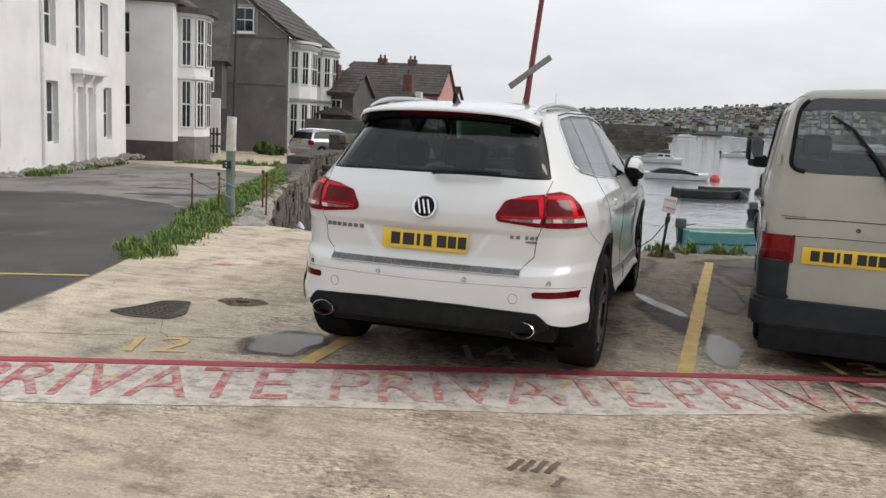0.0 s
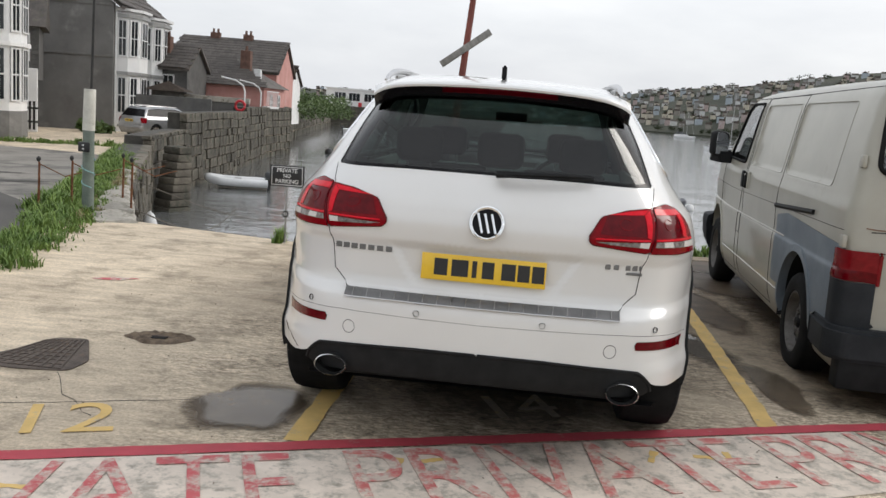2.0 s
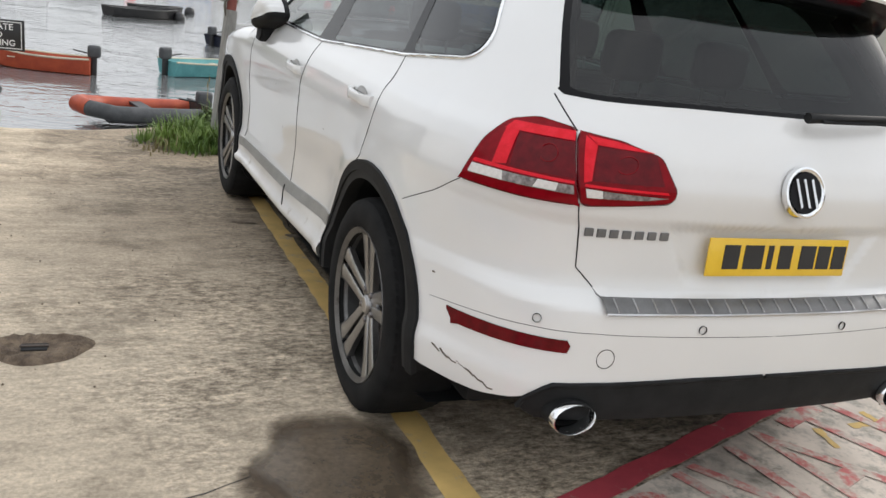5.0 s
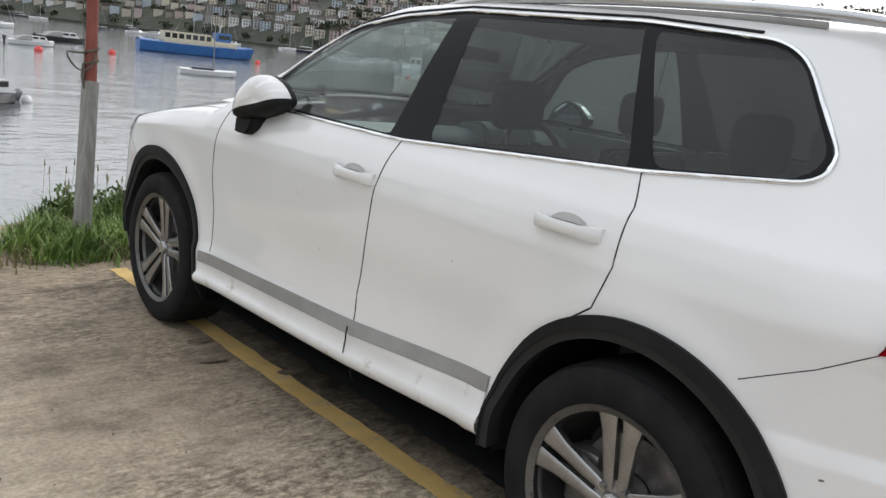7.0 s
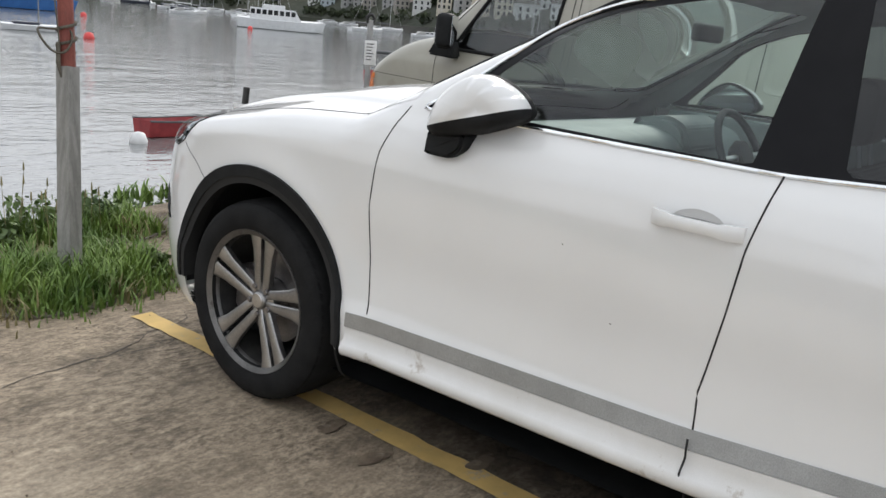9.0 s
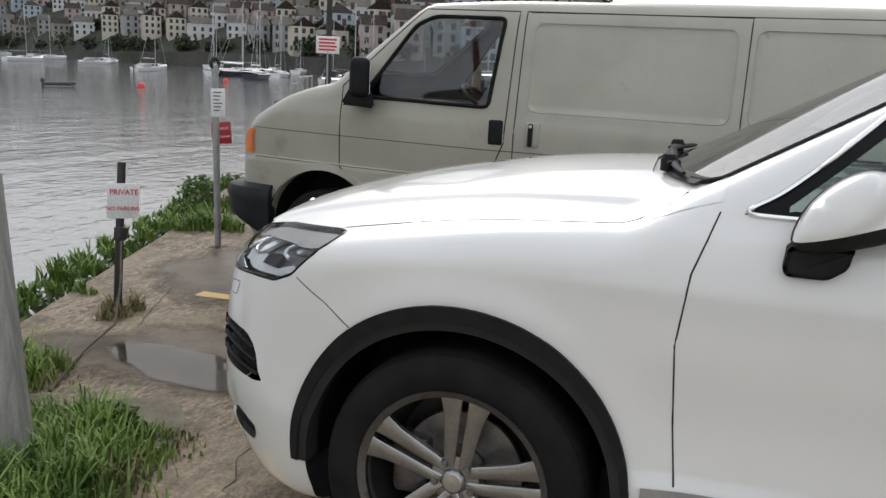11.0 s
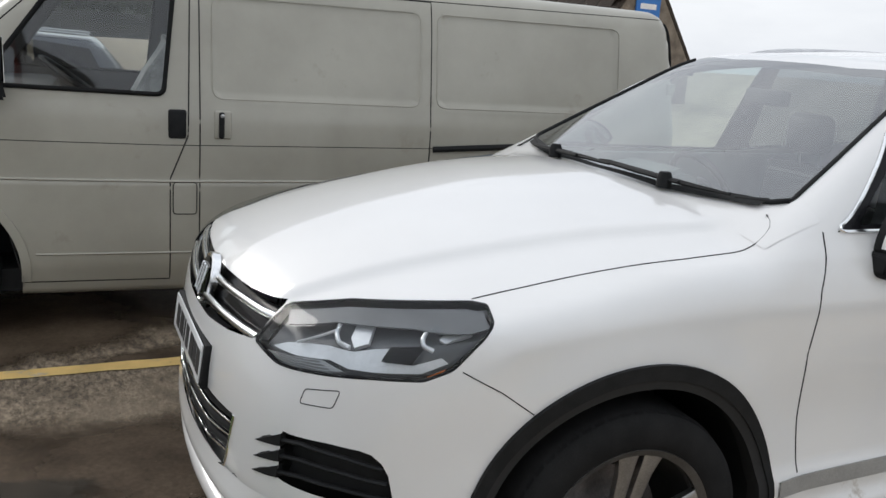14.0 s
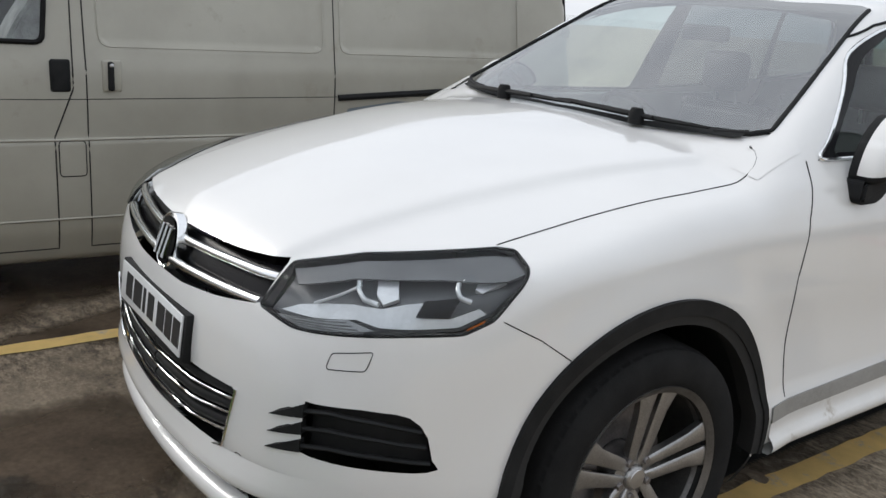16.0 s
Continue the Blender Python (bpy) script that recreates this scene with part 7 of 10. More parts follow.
for k in range(4):
    c = (0.80 + k * 0.055, -1.95 + k * 0.012)
    decal("tyre_mark", strip_along(c, (c[0] + 0.03, c[1] + 0.15), 0.032, 0.004, 6, k), "oil", "short brown tyre mark", "stain", 0.003, kind="structure")
decal("tyre_mark", strip_along((1.02, -2.05), (1.05, -1.93), 0.03, 0.004, 6, 9), "oil", "short brown tyre mark", "stain", 0.003, kind="structure")
for k, (a, b) in enumerate((((-0.72, 1.9), (-0.66, 2.05)), ((-0.92, 2.45), (-0.86, 2.55)), ((-0.98, 2.2), (-0.92, 2.28)))):
    decal("oil_spot", blob((a[0] + b[0]) / 2, (a[1] + b[1]) / 2, 0.06, 0.035, 90 + k), "oil", "dark oil spot on the concrete", "stain", 0.007, kind="structure")
# joints and cracks in the slab
M["crack"] = surface("crack_dirt", (0.05, 0.045, 0.038), (0.09, 0.08, 0.07), 0.9, 20, 100, 0)


def crack(points, width, seed, wob=0.02):
    rnd = random.Random(seed)
    pts = dense(points, 0.08, False)
    line = [(x + rnd.uniform(-wob, wob), y + rnd.uniform(-wob, wob)) for x, y in pts]
    up = [(x, y + width * rnd.uniform(0.2, 0.8)) for x, y in line]
    dn = [(x, y - width * rnd.uniform(0.2, 0.8)) for x, y in line]
    decal("crack", up + dn[::-1], "crack", "dark crack in the concrete", "crack", 0.0022, kind="structure")


crack([(-3.3, -1.18), (-1.3, -0.40), (-0.9, -0.24)], 0.006, 1, 0.012)
crack([(-2.2, -0.25), (-2.0, -0.55), (-1.75, -0.8)], 0.005, 3)
crack([(-1.6, 3.5), (-1.0, 3.62), (-0.4, 3.9), (0.2, 4.0)], 0.006, 5, 0.03)
crack([(0.9, 5.35), (1.8, 5.75), (3.2, 5.9), (4.5, 6.2)], 0.01, 6, 0.012)
crack([(2.2, -0.75), (3.0, -0.9), (4.5, -1.4)], 0.006, 7)
# iron drain covers
cover = thing("drain_cover", "rusty cast iron drain cover set in concrete", "drain cover")
M["cast_iron"] = surface("rusty_cast_iron", (0.07, 0.055, 0.045), (0.14, 0.11, 0.09), 0.75, 9, 120, 0.5, metal=0.3, wear=(0.18, 0.12, 0.08), wear_scale=6, wear_low=0.56)
quad = [(-2.70, -0.24), (-2.18, -0.24), (-2.36, 0.36), (-2.56, 0.30)]
bm = prism(rounded([(-2.73, -0.19), (-2.60, 0.10), (-2.545, 0.33), (-2.36, 0.37), (-2.15, -0.03), (-2.165, -0.22), (-2.42, -0.27), (-2.56, -0.262)], 0.05), 0.004, "z")
part("plate", bm, "cast_iron", cover, matrix=pose(0, 0, 0.002))
for k in range(9):
    t = (k + 0.5) / 9
    a = Vector(quad[0]).lerp(Vector(quad[1]), t)
    b = Vector(quad[3]).lerp(Vector(quad[2]), t)
    part("rib", box(-0.006, 0.006, 0.02, (b - a).length * 0.94, 0, 0.005, 0.002), "cast_iron", cover, "", None, pose(a.x, a.y, 0.006, 0, 0, math.degrees(math.atan2(-(b - a).x, (b - a).y))))
    a = Vector(quad[0]).lerp(Vector(quad[3]), t)
    b = Vector(quad[1]).lerp(Vector(quad[2]), t)
    part("rib", box(0.02, (b - a).length * 0.96, -0.006, 0.006, 0, 0.0045, 0.002), "cast_iron", cover, "", None, pose(a.x, a.y, 0.006, 0, 0, math.degrees(math.atan2((b - a).y, (b - a).x))))
drain = thing("drain", "small broken drain in a crumbled hollow", "drain", at=pose(-2.0, 0.55, 0))
M["crumbled"] = surface("crumbled_brown_concrete", (0.075, 0.052, 0.034), (0.21, 0.155, 0.105), 0.9, 16, 70, 0.8, depth=0.02)
hollow = bmesh.new()
edges_ = [blob(0, 0, 0.185 * k, 0.15 * k, 8, 36, 0.16) for k in (1.0, 0.82, 0.6, 0.38)]
for ring_, zs in zip(edges_, (0.001, 0.014, 0.012, 0.004)):
    for q, (x, y) in enumerate(ring_):
        hollow.verts.new((x, y, zs + (0.006 * math.sin(q * 2.7 + zs * 900) if zs > 0.005 else 0)))
hollow.verts.ensure_lookup_table()
for r in range(3):
    for q in range(36):
        hollow.faces.new([hollow.verts[k] for k in (r * 36 + q, r * 36 + (q + 1) % 36, (r + 1) * 36 + (q + 1) % 36, (r + 1) * 36 + q)])
hollow.faces.new([hollow.verts[108 + q] for q in range(36)])
part("hollow", hollow, "crumbled", drain, "crumbled brown edge", 40)
part("slot", box(-0.045, 0.045, -0.03, 0.03, 0.003, 0.010, 0.003), "seam", drain, "dark drain slot")
part("grid_bar", box(-0.05, 0.05, -0.008, 0.008, 0.010, 0.016, 0.002), "cast_iron", drain)
rnd = random.Random(5)
bits = bmesh.new()
for k in range(420):
    x, y = rnd.uniform(-3.4, 1.8), rnd.uniform(-3.2, 4.4)
    own = bmesh.ops.create_icosphere(bits, subdivisions=1, radius=rnd.uniform(0.0015, 0.005), matrix=Matrix.Translation((x, y, land(x, y) + 0.003)))
tagged(part("grit", bits, "oil"), "scattered dark grit and twigs on concrete", "grit", kind="stuff")

# ---- grass and weeds ----
M["grass"] = surface("green_grass", (0.07, 0.135, 0.02), (0.19, 0.28, 0.055), 0.6, 3, 20, 0)
M["grass_dry"] = surface("dry_grass", (0.16, 0.14, 0.06), (0.27, 0.23, 0.11), 0.7, 3, 20, 0)


def blades(spots, seed, height, material, name, label, lean=0.5, width=0.006):
    """Grass: bent blades at (x, y, spread, count) spots, as one sheet of stuff."""
    rng = np.random.default_rng(seed)
    v, f = [], []
    for sx, sy, sr, n in spots:
        clumps = [(sr * math.sqrt(rng.uniform()), rng.uniform(0, 6.283), rng.uniform(0.45, 1.35), rng.uniform(0.1, 0.28) * sr) for _ in range(max(3, int(n / 45)))]
        for k in range(n):
            cr, ca, tall, wide = clumps[int(rng.integers(len(clumps)))]
            x, y = sx + cr * math.cos(ca) + rng.normal() * wide, sy + cr * math.sin(ca) + rng.normal() * wide
            r = math.hypot(x - sx, y - sy)
            h = height * tall * rng.uniform(0.5, 1.2) * max(0.35, 1.1 - 0.5 * r / max(sr, 1e-3))
            b, d = lean * h * rng.uniform(0.2, 1.3), rng.uniform(0, 6.283)
            c, s = math.cos(d), math.sin(d)
            w = width * rng.uniform(0.6, 1.5)
            z = land(x, y) - 0.01
            i = len(v)
            for t in (0.0, 0.45, 0.8):
                px, py, pz = x + c * b * t * t, y + s * b * t * t, z + h * t * (1 - 0.25 * t)
                ww = w * (1 - 0.75 * t)
                v += [(px - s * ww, py + c * ww, pz), (px + s * ww, py - c * ww, pz)]
            v.append((x + c * b, y + s * b, z + h * 0.72))
            f += [(i, i + 1, i + 3, i + 2), (i + 2, i + 3, i + 5, i + 4), (i + 4, i + 5, i + 6)]
    me = bpy.data.meshes.new(name)
    me.from_pydata(v, [], f)
    return tagged(part(name, me, material), label, "grass", kind="stuff")


tuft = [(-0.78, 4.46, 0.34, 1500), (-1.08, 4.42, 0.28, 900), (-0.5, 4.42, 0.26, 900), (-0.48, 4.7, 0.26, 700), (-0.95, 4.66, 0.24, 500), (-0.28, 5.38, 0.32, 1200), (0.0, 5.3, 0.22, 600), (-0.6, 5.42, 0.24, 600), (-0.05, 5.6, 0.2, 350)]
blades(tuft, 3, 0.26, "grass", "grass_tuft", "lush green grass round the pole foot")
blades([(x, y, r * 1.15, n // 6) for x, y, r, n in tuft], 4, 0.16, "grass_dry", "dry_grass", "dry stalks among the grass")
decal("earth_patch", blob(-0.72, 4.52, 0.68, 0.42, 7, 40, 0.15, 0.1), "earth", "earthy verge under the grass", "ground", 0.006, kind="structure")
verge = [(x, y, 0.36, 520) for x, y in dense([(-4.15, 2.15), (-4.5, 3.2), (-4.95, 4.6), (-5.6, 6.0), (-6.4, 8.0), (-8.0, 11.8), (-10.2, 17.5)], 0.42, False)]
blades(verge, 5, 0.2, "grass", "verge_grass", "green grass verge beside the lane", width=0.009)
blades([(x - 0.5, y, 0.34, 480) for x, y in dense([(-4.9, 5.0), (-5.9, 7.7), (-7.6, 11.8), (-10.1, 17.6), (-12.4, 23.0)], 0.4, False)], 15, 0.26, "grass", "bank_grass", "tall green grass on the quay bank", width=0.011)
blades([(x - 0.12, y, 0.22, 120) for x, y in dense([(-4.6, 4.3), (-5.3, 6.2), (-6.0, 8.2), (-7.4, 11.6)], 0.5, False)], 6, 0.16, "grass_dry", "verge_dry_grass", "dry grass on the wall top", width=0.009)
blades([(x, y + 0.16, 0.16, 90) for x, y in dense([(0.3, 5.95), (1.2, 6.2), (2.6, 6.65), (3.6, 7.05), (4.9, 7.55), (6.0, 7.95)], 0.28, False)], 7, 0.2, "grass", "edge_weeds", "weeds along the quay edge", width=0.012)
blades([(3.7, 6.75, 0.35, 700), (4.6, 7.2, 0.4, 600), (1.38, 6.1, 0.08, 60), (-2.4, 4.62, 0.1, 120), (9.0, 8.9, 0.5, 500)], 8, 0.22, "grass", "corner_grass", "green grass at the post feet", width=0.009)
blades([(-18.6 + 0.25 * k, 20.8 - 0.55 * k, 0.35, 140) for k in range(16)] + [(-17.5 + 0.35 * k, 23.5 + 0.05 * k, 0.5, 160) for k in range(14)], 9, 0.25, "grass", "wall_foot_grass", "rough grass at the house walls", width=0.02)
blades([(1.06, 5.66, 0.13, 320), (1.14, 5.6, 0.08, 90)], 18, 0.17, "grass_dry", "post_grass", "dry brown tuft at the sign post foot")
# seed heads standing above the tufts
heads = bmesh.new()
rnd = random.Random(11)
for k in range(16):
    x, y = rnd.uniform(-0.75, 0.1), rnd.uniform(5.2, 5.65)
    h = rnd.uniform(0.22, 0.38)
    tip = (x + rnd.uniform(-0.06, 0.06), y + rnd.uniform(-0.05, 0.05), land(x, y) + h)
    rod((x, y, land(x, y)), tip, 0.0022, 0.0016, 4, heads)
    rod(tip, (tip[0], tip[1], tip[2] + 0.05), 0.007, 0.003, 5, heads)
tagged(part("seed_heads", heads, "grass_dry"), "dry plantain seed heads above the grass", "weeds", kind="stuff")


def leafy(name, spots, seed, size, material, label, count):
    rng = np.random.default_rng(seed)
    v, f = [], []
    for sx, sy, sz, sr in spots:
        for _ in range(count):
            d = rng.normal(size=3)
            d /= np.linalg.norm(d)
            c = np.array([sx, sy, sz]) + d * sr * rng.uniform(0.3, 1.0) * np.array([1, 1, 0.7])
            u, w = rng.normal(size=3), rng.normal(size=3)
            u /= np.linalg.norm(u)
            w -= u * (w @ u)
            w /= np.linalg.norm(w)
            s = size * rng.uniform(0.6, 1.4)
            i = len(v)
            v += [tuple(c - u * s), tuple(c + w * s * 0.55), tuple(c + u * s), tuple(c - w * s * 0.55)]
            f.append((i, i + 1, i + 2, i + 3))
    me = bpy.data.meshes.new(name)
    me.from_pydata(v, [], f)
    return tagged(part(name, me, material), label, "weeds", kind="stuff")


M["weed"] = surface("weed_leaves", (0.045, 0.085, 0.02), (0.12, 0.17, 0.05), 0.55, 4, 20, 0)
leafy("edge_plants", [(x - 0.06, y + 0.15, -0.14, 0.17) for x, y in dense([(0.5, 5.98), (1.9, 6.42), (3.2, 6.9), (4.9, 7.62), (7.0, 8.35)], 0.22, False)], 2, 0.035, "weed", "leafy weeds hanging over the quay", 60)
leafy("shrub", [(4.35, 7.3, 0.15, 0.22), (4.6, 7.45, 0.1, 0.2)], 3, 0.03, "weed", "small dark shrub on the quay edge", 260)
leafy("tuft_leaves", [(-0.5, 5.5, 0.1, 0.2), (-0.15, 5.5, 0.1, 0.2), (-0.7, 5.35, 0.06, 0.14), (0.1, 5.55, 0.04, 0.15), (-0.35, 4.5, 0.04, 0.1)], 4, 0.024, "weed", "leafy weeds among the grass", 240)


# ---- posts and signs by the water ----
M["galvanised"] = surface("galvanised_post", (0.30, 0.30, 0.30), (0.42, 0.42, 0.415), 0.5, 8, 120, 0.1, metal=0.5)
M["grey_wood"] = surface("weathered_grey_timber", (0.19, 0.185, 0.17), (0.30, 0.29, 0.27), 0.85, 5, 60, 0.4, stretch=(6, 6, 0.6), depth=0.004)
M["red_oxide"] = surface("red_oxide_pole", (0.13, 0.028, 0.02), (0.21, 0.055, 0.038), 0.7, 7, 90, 0.3, wear=(0.09, 0.05, 0.035), wear_scale=9, wear_low=0.6, stretch=(1, 1, 0.4))
M["black_post"] = surface("black_painted_post", (0.015, 0.015, 0.015), (0.035, 0.033, 0.03), 0.6, 8, 90, 0.3)
M["rope"] = surface("old_rope", (0.07, 0.06, 0.045), (0.13, 0.115, 0.09), 0.9, 20, 120, 0.5)
M["sign_white"] = surface("white_sign_sheet", (0.68, 0.68, 0.67), (0.78, 0.78, 0.77), 0.4, 5, 90, 0, wear=(0.5, 0.45, 0.4), wear_scale=12, wear_low=0.66)
M["sign_red"] = surface("red_sign_sheet", (0.36, 0.02, 0.03), (0.44, 0.035, 0.045), 0.4, 5, 90, 0)
M["sign_black"] = surface("black_sign_sheet", (0.012, 0.012, 0.013), (0.02, 0.02, 0.021), 0.35, 5, 90, 0)
M["pole_white"] = surface("peeling_white_paint", (0.55, 0.53, 0.47), (0.70, 0.68, 0.61), 0.7, 6, 90, 0.3, wear=(0.3, 0.28, 0.22), wear_scale=8, wear_low=0.62)
M["pole_green"] = surface("dull_green_paint", (0.13, 0.16, 0.135), (0.20, 0.235, 0.20), 0.7, 6, 90, 0.3, wear=(0.24, 0.25, 0.2), wear_scale=7, wear_low=0.58)
M["blue_rope"] = surface("pale_blue_rope", (0.2, 0.36, 0.36), (0.3, 0.48, 0.47), 0.8, 20, 100, 0.3)

mast = thing("mooring_pole", "leaning red pole with a grey timber foot and cross plank", "pole", at=pose(-0.776, 4.555, -0.03))
part("foot_timber", tube([(-0.004, -0.008, -0.05), (0.043, 0.085, 0.53), (0.087, 0.169, 1.08)], [0.060, 0.057, 0.054], 4), "grey_wood", mast, "weathered grey timber foot", 30)
part("upper_pole", tube([(0.086, 0.165, 1.02), (0.12, 0.26, 1.55), (0.156, 0.37, 2.2), (0.20, 0.52, 3.0), (0.256, 0.695, 4.02)], [0.040, 0.038, 0.035, 0.031, 0.026], 14), "red_oxide", mast, "rust-red upper pole", 60)
part("cross_plank", box(-0.31, 0.31, -0.015, 0.015, -0.035, 0.035, 0.004), "grey_wood", mast, "weathered cross plank", 30, pose(0.156, 0.325, 2.20, 0, -36, -8))
loop = [(0.02 + 0.085 * math.cos(a), 0.16 + 0.04 * math.sin(a), 1.225 + 0.055 * math.sin(a) + 0.02 * math.cos(2 * a)) for a in np.linspace(0, 2 * math.pi, 25)[:-1]]
part("rope_loop", tube(loop, 0.006, 6, True), "rope", mast, "loop of dark rope", 60)
part("rope_coil", tube([(0.046 * math.cos(a) + 0.094 + 0.0008 * a, 0.046 * math.sin(a) + 0.19 + 0.002 * a, 1.15 + 0.012 * a) for a in np.linspace(0, 13, 60)], 0.008, 6), "rope", mast, "rope wound round the pole", 60)
part("rope_end", tube([(0.045, 0.18, 1.2), (0.035, 0.165, 1.1), (0.045, 0.155, 1.03)], [0.01, 0.012, 0.004], 6), "rope", mast, "frayed rope end", 60)
part("rope_line", tube([(0.05, 0.18, 1.2), (0.05, 0.24, 1.5), (0.10, 0.31, 1.9)], 0.004, 5), "rope", mast, "", 60)


def board(parent, w, h, material, at, lines, ink, border=""):
    b = part("sign_board", box(-w / 2, w / 2, -0.003, 0.003, -h / 2, h / 2, 0.0015), material, parent, "", 40, at)
    if border:
        for x0, x1, z0, z1 in ((-w * 0.45, w * 0.45, h * 0.41, h * 0.44), (-w * 0.45, w * 0.45, -h * 0.44, -h * 0.41), (-w * 0.45, -w * 0.435, -h * 0.44, h * 0.44), (w * 0.435, w * 0.45, -h * 0.44, h * 0.44)):
            part("border", box(x0, x1, -0.0045, -0.003, z0, z1), border, b)
    for text, z, size in lines:
        words(text, size, ink, b, pose(0, -0.004, z, 90, 0, 0), "lettering", 0.0006, size * 0.012)
    return b


sign = thing("sign_post", "black post with a white no parking sign", "sign", at=pose(1.065, 5.625, -0.04, 0, 5, 0))
part("post", box(-0.018, 0.018, -0.018, 0.018, -0.02, 0.90, 0.004), "black_post", sign, "rusting black post", 30)
part("bracket", box(-0.03, 0.03, -0.028, 0.02, 0.44, 0.52, 0.006), "black_post", sign, "", 30)
board(sign, 0.185, 0.205, "sign_white", pose(-0.005, -0.024, 0.675, 0, 0, -32), (("PRIVATE", 0.05, 0.045), ("NO PARKING", -0.045, 0.033)), "red_ink")
rope = thing("mooring_rope", "thin dark rope from the sign post to ground", "rope", at=pose(0, 0, 0))
part("strand", tube([(1.10, 5.61, 0.42), (0.95, 5.5, 0.2), (0.72, 5.36, 0.03), (0.4, 5.3, -0.02), (0.1, 5.15, -0.015), (-0.1, 5.05, -0.015)], 0.007, 6), "rope", rope, "", 60)

sign = thing("sign_post", "grey steel post with a red sign and a white notice", "sign", at=pose(2.965, 6.17, -0.05, 0, -1, 0))
part("post", rod((0, 0, -0.02), (0, 0, 1.46), 0.027, 0.027, 16), "galvanised", sign, "", 50)
part("base_plate", box(-0.06, 0.06, -0.05, 0.05, 0.0, 0.012, 0.003), "cast_iron", sign, "", 40)
part("cap_ring", tube([(0.0, 0.03 * math.cos(a), 1.47 + 0.04 * math.sin(a)) for a in np.linspace(0, 6.28, 15)[:-1]], 0.017, 6, True), "black_post", sign, "black hook on the post", 60, pose(0, 0, 0, 0, 0, 60))
board(sign, 0.15, 0.17, "sign_red", pose(0.03, -0.03, 0.93, 0, -4, -55), (("PRIVATE", 0.035, 0.03), ("NO PARKING", -0.03, 0.022)), "sign_white")
note = part("notice", box(-0.055, 0.055, -0.003, 0.003, -0.11, 0.11, 0.001), "sign_white", sign, "white printed notice", 40, pose(-0.01, -0.03, 1.17, 0, 0, -55))
for k in range(6):
    part("print_bar", box(-0.035, 0.03 - 0.01 * (k % 3), -0.0045, -0.003, 0.075 - 0.028 * k, 0.083 - 0.028 * k), "ink", note)

sign = thing("sign_post", "thin post with a black no parking sign", "sign", at=pose(-2.39, 4.63, -0.04))
part("post", rod((0, 0, -0.02), (0, 0, 0.85), 0.012, 0.012, 10), "galvanised", sign, "", 50)
part("shackle", tube([(0.03 * math.cos(a), -0.02, 0.33 + 0.03 * math.sin(a)) for a in np.linspace(0, 6.28, 13)[:-1]], 0.009, 6, True), "black_post", sign, "black iron ring", 60)
board(sign, 0.385, 0.225, "sign_black", pose(0.0, -0.016, 0.735, 0, -1, -5), (("PRIVATE", 0.058, 0.062), ("NO", 0.0, 0.055), ("PARKING", -0.058, 0.062)), "sign_white", "sign_white")

post = thing("marker_post", "white and green post with a small footpath sign", "post", at=pose(-5.25, 5.85, -0.06))
part("shaft", rod((0, 0, -0.05), (0, 0, 1.0), 0.072, 0.068, 10), "pole_green", post, "dull green lower shaft", 40)
part("shaft_top", rod((0.0, 0, 1.0), (0.01, 0, 1.50), 0.075, 0.07, 10), "pole_white", post, "peeling white upper shaft", 40)
part("fingerboard", box(-0.085, 0.085, -0.01, 0.01, -0.06, 0.06, 0.006), "sign_black", post, "small dark green direction sign", 40, pose(0.0, -0.11, 0.80, 0, 0, -15))
for z in (0.02, -0.025):
    part("print_bar", box(-0.02, 0.06, -0.122, -0.12, 0.795 + z, 0.81 + z), "sign_white", post)
part("rope_tie", tube([(0.076 * math.cos(a), 0.076 * math.sin(a), 0.66 - 0.03 * a) for a in np.linspace(0, 12, 50)], 0.008, 5), "blue_rope", post, "pale blue rope round the post", 60)
part("flagstaff", rod((0.0, 0.05, 1.3), (0.05, 0.07, 4.6), 0.018, 0.012, 8), "black_post", post, "thin dark staff", 50)
part("furled_flag", prism(rounded([(-0.03, 0), (0.035, 0.05), (0.05, 0.6), (0.02, 0.75), (-0.03, 0.5)], 0.02), 0.03, "y", bevel=0.006), surface("faded_red_cloth", (0.3, 0.06, 0.05), (0.42, 0.1, 0.09), 0.9, 6, 60, 0.3), post, "furled faded red flag", 40, pose(0.06, 0.05, 3.25))
for x, y in ((-5.75, 5.6), (-5.6, 6.1), (-4.95, 6.4), (-5.5, 7.3)):
    st = thing("chain_post", "short rusty iron chain post", "post", "chain posts by the verge", pose(x, y, land(x, y)))
    part("stem", rod((0, 0, -0.03), (0.01, 0, 0.60), 0.016, 0.013, 8), "rust", st, "rusty iron stem", 50)
    part("knob", lathe([(0.001, 0.67), (0.024, 0.65), (0.026, 0.63), (0.012, 0.60)], 12, "z"), "black_post", st, "", 50)
    part("chain", tube([(0, 0, 0.58), (0.2, 0.25, 0.42), (0.42, 0.45, 0.5)], 0.007, 5), "rust", st, "", 50)


# ---- inlet walls of laid stone ----
def stone_block(seed):
    rnd = random.Random(seed)
    bm = bmesh.new()
    bmesh.ops.create_cube(bm, size=1)
    bmesh.ops.bevel(bm, geom=bm.edges[:], offset=0.09, segments=1, affect="EDGES")
    for v in bm.verts:
        v.co += Vector([rnd.uniform(-0.05, 0.05) for _ in range(3)])
    me = bpy.data.meshes.new("stone")
    bmesh.ops.recalc_face_normals(bm, faces=bm.faces)
    bm.to_mesh(me)
    bm.free()
    me.materials.append(M["stone"])
    return me


BLOCKS = [stone_block(k) for k in range(6)]


